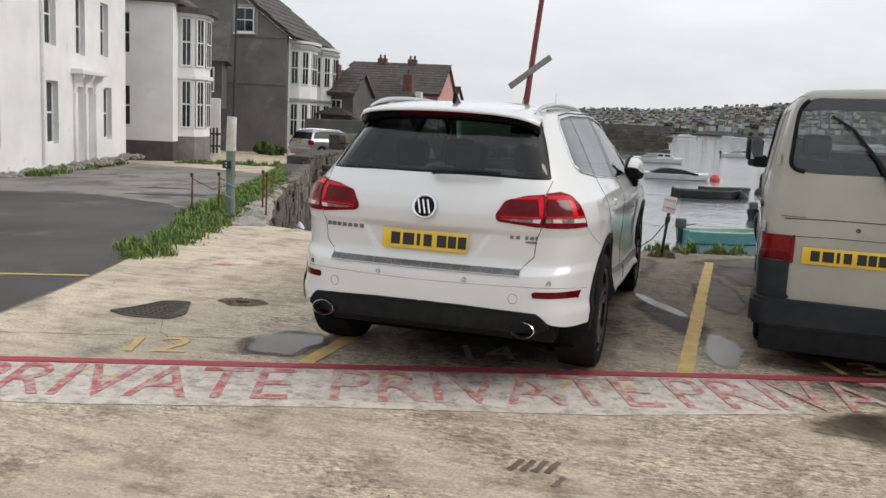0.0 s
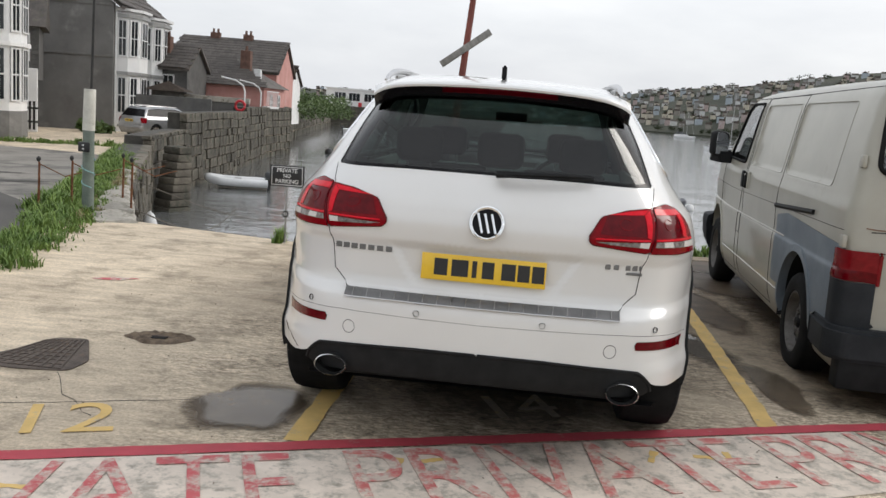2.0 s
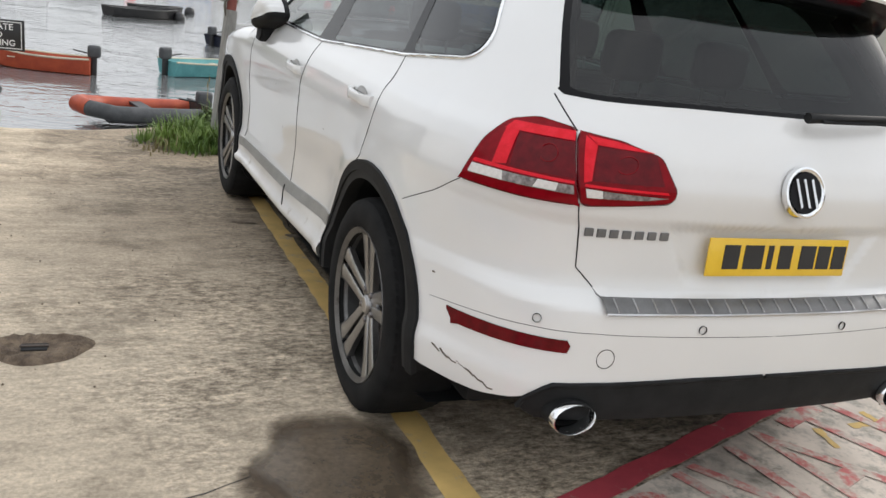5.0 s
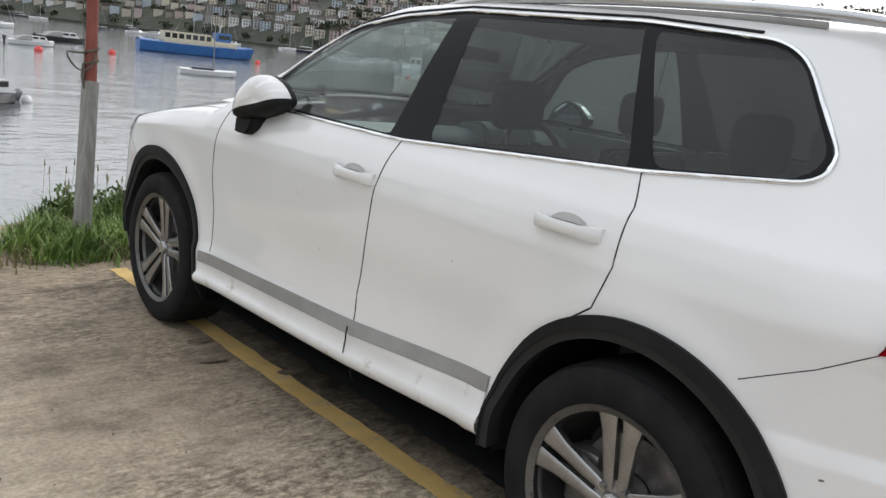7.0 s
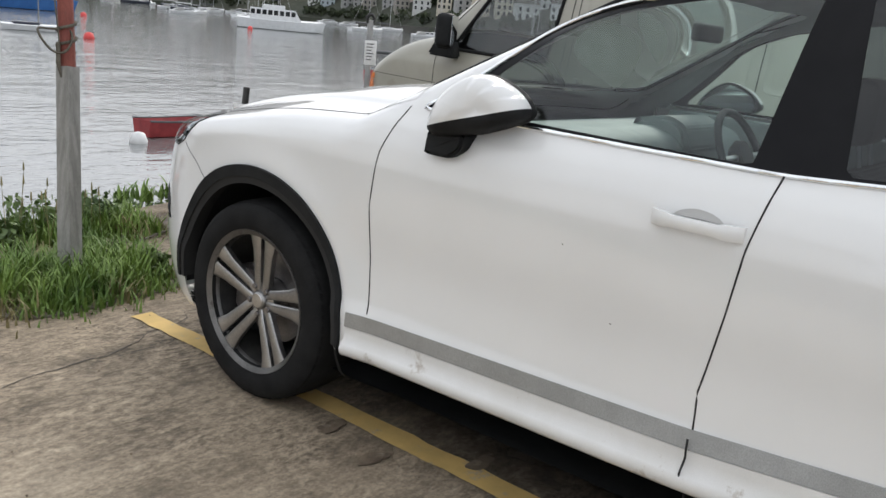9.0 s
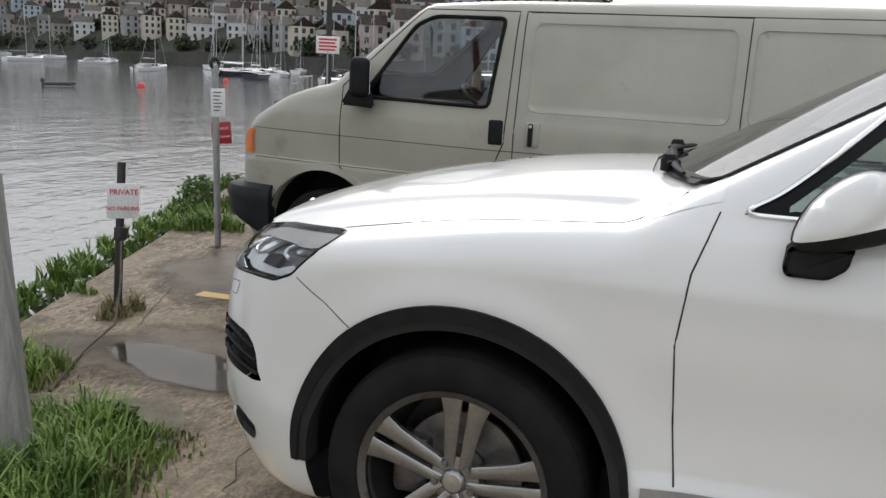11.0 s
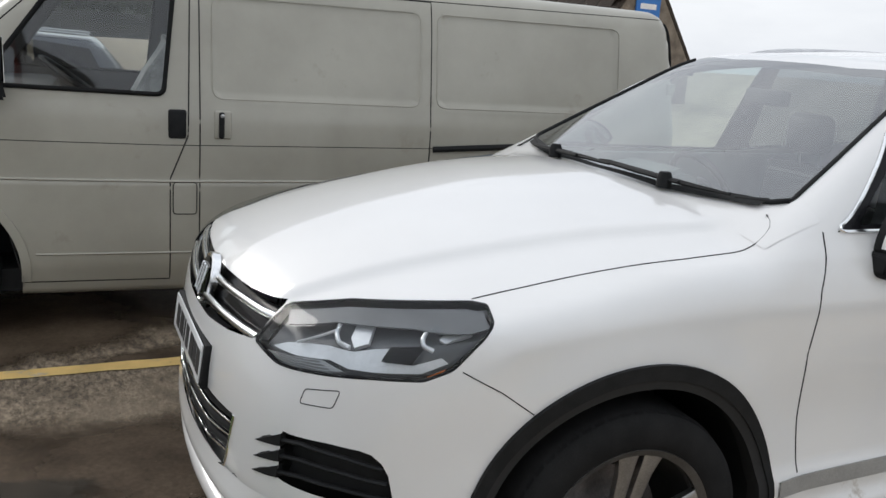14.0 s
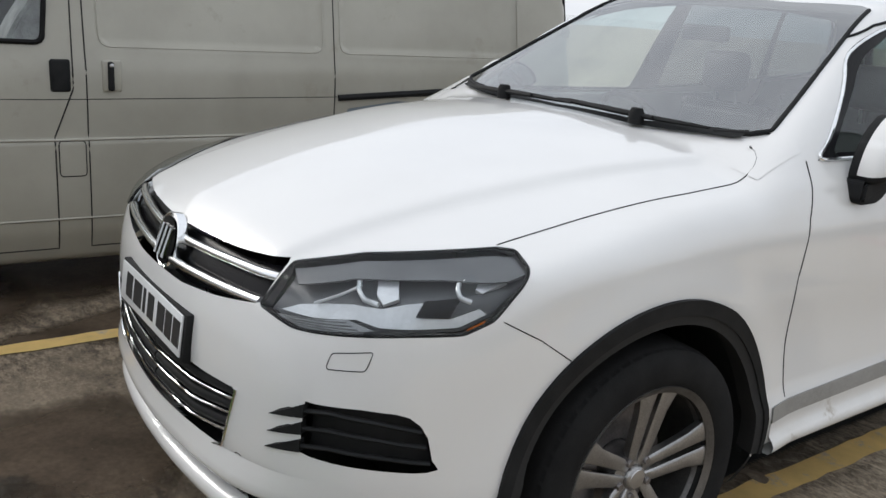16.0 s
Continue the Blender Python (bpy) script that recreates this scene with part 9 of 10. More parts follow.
bay = part("bay", prism([(0.0, 0.9), (0.62, 1.05), (0.95, 1.5), (0.95, 2.7), (0.62, 3.15), (0.0, 3.3)], 5.95, "z"), "white_wall", h2, "two-storey canted bay")
for z in (1.35, 3.85):
    sash(bay, 0.42, 1.95, pose(0.32, 0.95, z, 0, 0, 14), False)
    sash(bay, 0.42, 1.95, pose(0.81, 1.26, z, 0, 0, 54), False)
    sash(bay, 1.0, 1.95, pose(0.975, 2.1, z, 0, 0, 90), False)
    part("bay_moulding", prism([(0.0, 0.78), (0.7, 0.93), (1.07, 1.44), (1.07, 2.76), (0.7, 3.27), (0.0, 3.42)], 0.16, "z"), "white_wall", bay, "", 30, pose(0, 0, z + 2.0))
part("bay_roof", prism([(0.0, 0.55), (0.85, 0.8), (1.3, 1.35), (1.3, 2.85), (0.85, 3.4), (0.0, 3.6)], 0.22, "z"), "slate", bay, "lead bay roof", None, pose(0, 0, 5.97))
part("bay_base", prism([(0.0, 0.88), (0.64, 1.03), (0.97, 1.49), (0.97, 2.71), (0.64, 3.17), (0.0, 3.32)], 1.0, "z"), "grey_render", bay, "grey bay base")
wing = thing("slate_hung_wing", "low wing with slate-hung wall behind the bay house", "house", at=pose(-22.25, 33.7, -0.9, 0, 0, 28))
part("wall", box(-6.0, -0.5, 0.5, 5.0, 0.0, 2.4), "white_wall", wing, "white lower wall")
part("slate_hanging", box(-6.0, 0.0, 0.0, 5.0, 2.4, 4.85), "garden_wall", wing, "grey hung slates")
for k in range(11):
    part("slate_course", box(-2.6, 0.012, -0.03, 0.0, 2.42 + 0.22 * k, 2.6 + 0.22 * k, 0.005), "garden_wall", wing)
sash(wing, 0.75, 1.25, pose(-0.75, -0.05, 3.2), False)
sash(wing, 0.6, 1.4, pose(-1.1, 0.46, 0.7), False)
part("roof", prism([(-0.3, 4.75), (5.2, 4.75), (2.4, 6.9)], 6.5, "x"), "slate", wing, "slate roof", None, pose(-6.2, 0, 0))
yardwall = thing("yard_wall", "white rendered yard wall beside the gate", "wall", at=pose(-22.75, 33.1, -0.9, 0, 0, 30))
part("panel", box(0.0, 0.7, 0.0, 0.25, 0.0, 2.9, 0.04), "white_wall", yardwall)
part("panel", box(-1.0, -0.1, 0.6, 0.8, 0.0, 2.7, 0.03), "plinth", yardwall, "dark doorway")
fence = thing("picket_gate", "black picket gate between white walls", "gate", at=pose(-22.35, 32.6, -0.75, 0, 0, 30))
for k in range(8):
    part("picket", box(-0.78 + 0.17 * k, -0.68 + 0.17 * k, -0.02, 0.02, 0.05, 1.3, 0.005), "black_post", fence)
for z in (0.35, 0.95):
    part("rail", box(-0.8, 0.62, 0.02, 0.06, z, z + 0.09), "black_post", fence)

# grey gabled house with white bays
h3 = thing("grey_house", "grey rendered gable house with white bay front", "house", at=pose(-21.73, 39.71, -0.9, 0, 0, 9))
part("wall", prism([(-10.0, 0), (0, 0), (0, 6.6), (-5.0, 10.4), (-10.0, 6.6)], 0.3, "y"), "grey_render", h3, "grey rendered gable wall")
part("string_course", box(-10.0, 0.02, -0.05, 0.0, 3.85, 3.97, 0.01), "grey_render", h3)
part("string_course", box(-10.0, 0.02, -0.05, 0.0, 6.45, 6.57, 0.01), "grey_render", h3)
part("window_surround", box(-3.2, -1.75, -0.025, 0.0, 6.55, 8.25), "grey_trim", h3, "pale window surround")
sash(h3, 1.05, 1.36, pose(-2.47, -0.07, 6.72), True)
part("front_wall", box(-0.3, 0.0, 0.3, 8.6, 0, 6.5), "grey_trim", h3, "pale grey front wall")
roof3 = part("roof", prism([(0.45, 6.35), (0.45, 6.5), (-5.0, 10.75), (-10.4, 6.5), (-10.4, 6.35), (-5.0, 10.5)], 9.2, "y"), "slate", h3, "mossy slate roof", None, pose(0, -0.2, 0))
tiles(roof3, (0.5, -0.2, 6.55), (0.5, 9.0, 6.55), (-5.0, 9.0, 10.8), (-5.0, -0.2, 10.8), "slate", 12, 17)
for yy in (2.0, 6.6):
    b3 = part("bay", prism([(0.0, yy - 1.5), (0.55, yy - 1.35), (1.0, yy - 0.75), (1.0, yy + 0.75), (0.55, yy + 1.35), (0.0, yy + 1.5)], 6.25, "z"), "white_wall", h3, "two-storey white bay")
    for z in (1.0, 3.95):
        sash(b3, 0.46, 1.9, pose(0.29, yy - 1.44, z, 0, 0, 15), False)
        sash(b3, 0.5, 1.9, pose(0.79, yy - 1.07, z, 0, 0, 53), False)
        sash(b3, 1.1, 1.9, pose(1.02, yy, z, 0, 0, 90), False)
        part("bay_moulding", prism([(0.0, yy - 1.62), (0.62, yy - 1.46), (1.12, yy - 0.8), (1.12, yy + 0.8), (0.62, yy + 1.46), (0.0, yy + 1.62)], 0.18, "z"), "grey_trim", b3, "", 30, pose(0, 0, z + 2.0))
    part("bay_roof", prism([(0.0, yy - 1.7), (0.7, yy - 1.5), (1.2, yy - 0.85), (1.2, yy + 0.85), (0.7, yy + 1.5), (0.0, yy + 1.7)], 0.14, "z"), "frame_white", b3, "white bay cornice", None, pose(0, 0, 6.27))
part("door_wall", box(0.0, 0.1, 4.0, 5.0, 0, 2.5), "plinth", h3, "dark front door")
part("chimney", box(-5.5, -4.5, 3.0, 4.0, 9.9, 12.2, 0.03), "brick", h3, "brick chimney")
part("drainpipe", rod((0.07, 0.2, 0.3), (0.07, 0.2, 6.5), 0.05, None, 8), "frame_white", h3, "white drainpipe", 40)

# garden wall and low summerhouse by the parked car
gw = thing("garden_wall", "dark block garden wall by the quay", "wall", at=pose(-15.9, 38.4, -0.95, 0, 0, 20))
part("panel", box(-3.6, 0.0, 0, 0.25, 0, 2.15, 0.02), "garden_wall", gw)
part("panel", box(-0.27, -0.02, 0.25, 5.0, 0, 2.1, 0.02), "garden_wall", gw)
gw2 = thing("garden_wall", "pale parapet wall above the quay", "wall", at=pose(-18.3, 44.5, -0.95, 0, 0, 12))
part("panel", box(-2.0, 2.2, 0, 0.25, 0, 2.0, 0.02), "garden_wall", gw2)
part("coping", box(-2.05, 2.25, -0.05, 0.3, 2.0, 2.3, 0.02), "stone_pale", gw2, "pale coping")
kiosk = thing("summerhouse", "small dark summerhouse with a hipped roof", "shed", at=pose(-20.3, 43.4, -0.95, 0, 0, 10))
part("body", box(-0.75, 0.75, -0.7, 0.7, 0, 2.4), "plinth", kiosk, "dark timber body")
hip = bmesh.new()
base = [hip.verts.new(c) for c in ((-1.2, -1.1, 2.4), (1.2, -1.1, 2.4), (1.2, 1.1, 2.4), (-1.2, 1.1, 2.4))]
tip = hip.verts.new((0, 0, 2.95))
for k in range(4):
    hip.faces.new((base[k], base[(k + 1) % 4], tip))
hip.faces.new(base[::-1])
part("roof", hip, "dark_slate", kiosk, "hipped dark roof")


def cottage(name, label, at, w, d, eave, ridge, wall_m, roof_m, rows, cols, chimneys=((0.2, 0.5),), windows=(), hip=False):
    c = thing(name, label, "house", at=at)
    part("wall", prism([(0, 0), (d, 0), (d, eave), (d / 2, ridge), (0, eave)], w, "x"), wall_m, c)
    r = part("roof", prism([(-0.3, eave - 0.25), (d / 2, ridge), (d + 0.3, eave - 0.25), (d + 0.3, eave - 0.1), (d / 2, ridge + 0.18), (-0.3, eave - 0.1)], w + 0.4, "x"), roof_m, c, "", None, pose(-0.2, 0, 0))
    tiles(r, (0.0, -0.35, eave - 0.08), (w + 0.4, -0.35, eave - 0.08), (w + 0.4, d / 2, ridge + 0.2), (0.0, d / 2, ridge + 0.2), roof_m, rows, cols)
    for x, y in chimneys:
        ch = part("chimney", box(x * w - 0.36, x * w + 0.36, y * d - 0.3, y * d + 0.3, ridge - 0.8, ridge + 0.55, 0.03), "brick", c, "brick chimney")
        for k in (-0.25, 0.25):
            part("pot", rod((x * w + k * 0.7, y * d, ridge + 0.55), (x * w + k * 0.7, y * d, ridge + 0.85), 0.1, 0.08, 8), "brick", ch)
    for x, z, ww, hh in windows:
        sash(c, ww, hh, pose(x, -0.03, z), False)
    return c


hipped = thing("brown_house", "pink house with a hipped mossy brown tiled roof", "house", at=pose(-22.25, 50.0, -0.9, 0, 0, 4))
HW, HD, HE, HR = 5.3, 6.0, 3.1, 4.95
part("wall", box(0, HW, 0, HD, 0, HE), "pink_wall", hipped)
slopes = bmesh.new()
e0, e1, e2, e3 = (slopes.verts.new(c) for c in ((-0.3, -0.3, HE - 0.1), (HW + 0.3, -0.3, HE - 0.1), (HW + 0.3, HD + 0.3, HE - 0.1), (-0.3, HD + 0.3, HE - 0.1)))
r0, r1 = slopes.verts.new((-0.3, HD / 2, HR)), slopes.verts.new((HW - 2.9, HD / 2, HR))
for f in ((e0, e1, r1, r0), (e1, e2, r1), (e2, e3, r0, r1), (e3, e0, r0), (e3, e2, e1, e0)):
    slopes.faces.new(f)
hr_ = part("roof", slopes, "slate", hipped, "hipped tiled roof")
tiles(hr_, (-0.3, -0.34, HE - 0.1), (HW + 0.3, -0.34, HE - 0.1), (HW - 2.9, HD / 2 - 0.04, HR), (-0.3, HD / 2 - 0.04, HR), "slate", 12, 20)
ch = part("chimney", box(HW - 2.0, HW - 1.35, 1.5, 2.1, 3.6, 5.3, 0.03), "brick", hipped, "brick chimney")
part("pot", rod((HW - 1.68, 1.8, 5.3), (HW - 1.68, 1.8, 5.6), 0.1, 0.08, 8), "brick", ch)
part("skylight", box(HW - 1.0, HW - 0.55, 1.1, 1.5, 3.55, 4.15, 0.03), "frame_white", hipped, "small pale roof vent")
sash(hipped, 0.6, 0.9, pose(HW + 0.03, 2.0, 1.7, 0, 0, 90), False)
sash(hipped, 0.6, 0.9, pose(HW + 0.03, 4.2, 1.7, 0, 0, 90), False)
cottage("long_roof_house", "pink house with a mossy tiled roof and chimneys", pose(-26.4, 57.6, -0.7, 0, 0, 8), 7.8, 9, 4.1, 6.3, "pink_wall", "slate", 12, 24, ((0.3, 0.5), (0.62, 0.5)))
cottage("stone_house", "narrow stone house with a chimney", pose(-22.6, 45.6, -0.9, 0, 0, 5), 2.4, 4, 3.8, 5.0, "garden_wall", "slate", 8, 7, ((0.3, 0.3),), ((1.3, 2.2, 0.7, 1.1),))
cottage("grey_cottage", "grey cottage half hidden by shrubs", pose(-24.6, 70, -0.7, 0, 0, 6), 3.6, 6, 3.6, 5.0, "white_wall", "dark_slate", 8, 9, ((0.3, 0.3),), ((1.3, 2.2, 0.7, 1.1),))
balcony = thing("balcony", "white railed balcony on the quay wall", "balcony", at=pose(-16.72, 50.3, 0.9, 0, 0, 87))
part("deck", box(0, 2.1, -0.05, 0.3, -0.1, 0.05), "frame_white", balcony)
for k in range(11):
    part("baluster", rod((0.2 * k, 0, 0.1), (0.2 * k, 0, 0.95), 0.02, None, 6), "frame_white", balcony)
part("rail", box(0, 2.1, -0.04, 0.04, 0.95, 1.01), "frame_white", balcony)
lamp = thing("street_lamp", "white curved street lamp on the quay", "street lamp", "curved lamps on the quay wall", pose(-15.75, 43.0, 0.85))
part("stem", tube([(0, 0, 0), (0, 0, 0.9), (-0.12, 0, 1.2), (-0.5, 0, 1.45), (-1.35, 0, 1.6)], 0.045, 8), "frame_white", lamp, "", 50)
copy_thing(lamp, pose(-16.95, 49.7, 0.85, 0, 0, 10))
ring = thing("lifebuoy", "red lifebuoy on the quay wall", "lifebuoy", at=pose(-15.65, 42.0, 0.55, 0, 0, 0))
part("ring", tube([(0.26 * math.cos(a), 0, 0.4 + 0.26 * math.sin(a)) for a in np.linspace(0, 6.28, 25)[:-1]], 0.07, 8, True), "red_ink", ring, "", 60)
mole = thing("harbour_mole", "top of the old stone harbour wall", "wall", kind="structure")
part("deck", prism([(-38, 150), (-33, 138), (-12, 142.5), (-5.8, 143), (-5.8, 152), (-12, 158)], 3.6, "z"), "garden_wall", mole, "", None, pose(0, 0, -2.5))
club = thing("white_clubhouse", "long white flat-roofed building on the harbour wall", "building", at=pose(-34.9, 142.2, 1.1, 0, 0, 6))
part("wall", box(0, 9.6, 0, 5, 0, 2.75), "white_wall", club)
part("roof", box(-0.2, 9.8, -0.3, 5.3, 2.75, 2.98), "frame_white", club, "flat white roof")
for x in (1.6, 4.0, 6.6):
    w = part("window", box(x - 0.1, x + 1.7, -0.05, 0.02, 0.95, 2.2), "pane", club, "dark window")
    for q in (0.5, 1.1):
        part("mullion", box(x + q - 0.03, x + q + 0.03, -0.08, -0.05, 0.95, 2.2), "frame_white", w)
part("door", box(8.7, 9.3, -0.05, 0.02, 0.0, 2.2), "pane", club, "dark door")
part("red_box", box(5.6, 6.2, -1.0, -0.5, 0, 0.7, 0.05), "red_ink", club, "red locker")
staff = thing("flagstaff", "tall white flagstaff on the harbour wall", "flagpole", at=pose(-24.3, 143.5, 1.1))
part("pole", rod((0, 0, 0), (0, 0, 5.6), 0.09, 0.05, 8), "frame_white", staff, "", 40)
hut = thing("harbour_hut", "low pale hut on the harbour wall", "hut", at=pose(-19, 147, 1.1))
part("body", box(0, 14, 0, 3, 0, 0.9), "garden_wall", hut)
leafy("quay_shrubs", [(-21.6 - 0.12 * k, 76 + k * 2.4, 1.0 + 0.7 * math.sin(k * 2.1), 1.3) for k in range(12)] + [(-20.6, 36.5, -0.6, 0.55), (-21.6, 36.8, -0.5, 0.5), (-18.9, 37.4, -0.5, 0.7), (-17.9, 37.2, -0.6, 0.4)], 12, 0.16, "weed", "dark shrubs on the quay", 240)
ropes = thing("mooring_lines", "thin slack mooring lines over the inlet", "rope", at=pose(0, 0, 0))
for a, b, sag in (((-5.2, 7.2, -0.2), (-9.5, 24, -2.25), 0.5), ((-7.5, 12, -0.3), (-6.5, 26, -2.25), 0.6), ((-4.7, 5.7, -0.1), (-6.2, 15, -2.25), 0.4)):
    pts = [Vector(a).lerp(Vector(b), t) - Vector((0, 0, sag * math.sin(math.pi * t))) for t in np.linspace(0, 1, 12)]
    part("line", tube([(p.x, p.y, max(p.z, SEA + 0.02)) for p in pts], 0.012, 5), "rope", ropes)
float_ = thing("fender_buoy", "white fender hanging at the wall", "buoy", at=pose(-7.9, 13.6, -1.4))
part("ball", lathe([(0.001, -0.25), (0.12, -0.18), (0.16, 0), (0.1, 0.2), (0.001, 0.3)], 14, "z"), "frame_white", float_, "", 60)

# slate building on the land side with its blue sign
hall = thing("slate_hall", "stone building with a long dark slate roof", "building", at=pose(20.1, -12.3, -0.6, 0, 0, 11))
M["brown_stone"] = surface("brown_rubble_stone", (0.13, 0.105, 0.08), (0.24, 0.20, 0.155), 0.9, 3, 25, 0.5, depth=0.03)
part("gable", prism([(-2.3, 0), (2.3, 0), (2.3, 1.8), (0, 4.75), (-2.3, 1.8)], 0.4, "x"), "brown_stone", hall, "brown stone gable")
part("wall", box(0.4, 38, -2.2, 2.2, 0, 1.9), "brown_stone", hall, "low stone wall")
hr = part("roof", prism([(-2.55, 1.5), (0, 4.8), (2.55, 1.5), (2.55, 1.7), (0, 5.0), (-2.55, 1.7)], 38, "x"), "dark_slate", hall, "dark slate roof", None, pose(0, 0, 0))
tiles(hr, (38, 2.58, 1.72), (0, 2.58, 1.72), (0, 0, 5.05), (38, 0, 5.05), "dark_slate", 16, 60)
part("ridge", box(-0.1, 38.1, -0.15, 0.15, 4.97, 5.13, 0.04), "dark_slate", hall, "ridge tiles")
bs = part("sign_board", box(-0.06, -0.02, -0.55, 0.5, 2.6, 4.1, 0.01), surface("blue_sign", (0.01, 0.12, 0.42), (0.02, 0.17, 0.5), 0.4, 3, 40, 0), hall, "bright blue sign board")
for z, w, h in ((3.75, 0.16, 0.08), (3.42, 0.36, 0.16), (2.95, 0.25, 0.05)):
    part("print_bar", box(-0.07, -0.06, -w, w * 0.9, z, z + h), "sign_white", bs, "pale bar of writing")
part("notice", box(-0.05, -0.02, -1.35, -0.8, 1.3, 1.85), "sign_white", hall, "small white notice")


# ---- far shore ----
def shore(az):
    return float(np.interp(az, [-60, -5, 0, 20, 35, 40, 51, 68, 90, 120], [760, 730, 720, 510, 365, 340, 245, 185, 175, 170]))


def hill(az):
    return float(np.interp(az, [-60, -30, -10, -3, 3, 10, 20, 40, 60, 78, 82, 86, 92, 120], [0.7, 0.8, 0.9, 1.2, 1.75, 2.6, 4.2, 5.4, 5.3, 4.5, 3.0, 1.7, 1.1, 0.9]))


def shore_z(az, k):
    """Height at k times the shore's distance."""
    d = shore(az)
    quay = float(np.interp(az, [0, 45, 55, 120], [-1.2, -1.0, 1.2, 1.4]))
    peak = math.tan(radians(hill(az))) * d * 1.6
    t = min(max((k - 1.03) / 0.57, 0), 1)
    return quay + (peak - quay) * (t ** 0.9)


M["hillside"] = surface("wooded_hillside", (0.024, 0.030, 0.019), (0.055, 0.058, 0.038), 0.95, 0.02, 0.2, 0.4, wear=(0.075, 0.072, 0.058), wear_scale=0.03, wear_low=0.6, depth=2.0)
bm = bmesh.new()
rows = []
azs = np.arange(-60, 121, 1.5)
rnd = random.Random(4)
for az in azs:
    d, a = shore(az), radians(az)
    col = []
    for k, dz in ((1.0, None), (1.0, 0), (1.03, 0), (1.1, 1), (1.2, 1), (1.35, 1), (1.5, 1), (1.6, 1), (1.9, 0)):
        z = SEA - 1 if dz is None else shore_z(az, k) * (0.9 if k > 1.7 else 1) + dz * rnd.uniform(-1.5, 1.5)
        col.append(bm.verts.new((d * k * math.sin(a), d * k * math.cos(a), z)))
    rows.append(col)
for c0, c1 in zip(rows, rows[1:]):
    for k in range(8):
        bm.faces.new((c0[k], c0[k + 1], c1[k + 1], c1[k]))
tagged(part("backdrop", bm, "hillside"), "wooded hillside town across the harbour", "hillside", kind="structure")
M["seawall"] = surface("dark_sea_wall", (0.04, 0.04, 0.035), (0.085, 0.08, 0.07), 0.9, 0.1, 1.5, 0.4, wear=(0.03, 0.04, 0.02), wear_scale=0.2, wear_low=0.55, depth=0.1)
bm = bmesh.new()
rows = []
for az in np.arange(44, 121, 2.0):
    d, a = shore(az) - 1.5, radians(az)
    top = float(np.interp(az, [44, 55, 120], [-1.2, 1.4, 1.6]))
    rows.append([bm.verts.new(((d + o) * math.sin(a), (d + o) * math.cos(a), z)) for o, z in ((0, SEA - 1), (0.4, top), (3, top))])
for c0, c1 in zip(rows, rows[1:]):
    for k in range(2):
        bm.faces.new((c0[k], c0[k + 1], c1[k + 1], c1[k]))
tagged(part("sea_wall", bm, "seawall"), "dark weedy sea wall under the town", "wall", kind="structure")

TONES = [("white", (0.62, 0.62, 0.60)), ("cream", (0.58, 0.53, 0.43)), ("grey", (0.33, 0.33, 0.32)), ("pink", (0.46, 0.37, 0.35)), ("pale blue", (0.40, 0.45, 0.49)), ("stone", (0.27, 0.25, 0.22)), ("white", (0.66, 0.66, 0.65)), ("buff", (0.46, 0.42, 0.35))]
kinds = []
for k, (word, tone) in enumerate(TONES):
    m = surface(word.replace(" ", "_") + "_far_render", tuple(c * 0.85 for c in tone), tone, 0.85, 0.6, 8, 0, wear=tuple(c * 0.7 for c in tone), wear_scale=0.4, wear_low=0.6)
    rnd = random.Random(70 + k)
    w, d, e = rnd.uniform(5.5, 9.0), 8.0, rnd.choice((5.2, 6.0, 7.6))
    t = thing("far_house", f"{word} town house with a slate roof", "house", "houses of the town across the water", pose(0, -400, -50))
    part("wall", box(-w / 2, w / 2, 0, d, -6, e), m, t)
    side = k % 3 == 1
    part("roof", prism([(-w / 2 - 0.3, e), (w / 2 + 0.3, e), (0, e + 2.8)], d, "y") if side else prism([(-0.3, e), (d + 0.3, e), (d / 2, e + 2.6)], w + 0.4, "x"), "dark_slate" if k % 2 else "slate", t, "", None, pose(0, 0, 0) if side else pose(-w / 2 - 0.2, 0, 0))
    part("chimney", box(-0.5, 0.5, -0.4, 0.4, 0, 2.0), "brick", t, "", None, pose(w / 2 - 0.6, d / 2, e + 1.4))
    n = max(2, int(w / 2.2))
    for f in range(int(e / 2.5)):
        for q in range(n):
            x = -w / 2 + (q + 0.5) * w / n
            part("window", box(x - 0.5, x + 0.5, -0.06, 0.04, 0.7 + f * 2.5, 2.2 + f * 2.5), "pane", t)
    kinds.append((t, w))
rnd = random.Random(21)
SKINS = list(dict.fromkeys(ch.data.materials[0] for t, w in kinds for ch in t.children))
upper_v, upper_f, upper_m = [], [], []
PIECES = {}
for t, w in kinds:
    PIECES[t] = [(np.array([tuple(ch.matrix_basis @ v.co) for v in ch.data.vertices]), [tuple(p.vertices) for p in ch.data.polygons], SKINS.index(ch.data.materials[0]), ch.name.startswith("window")) for ch in t.children]
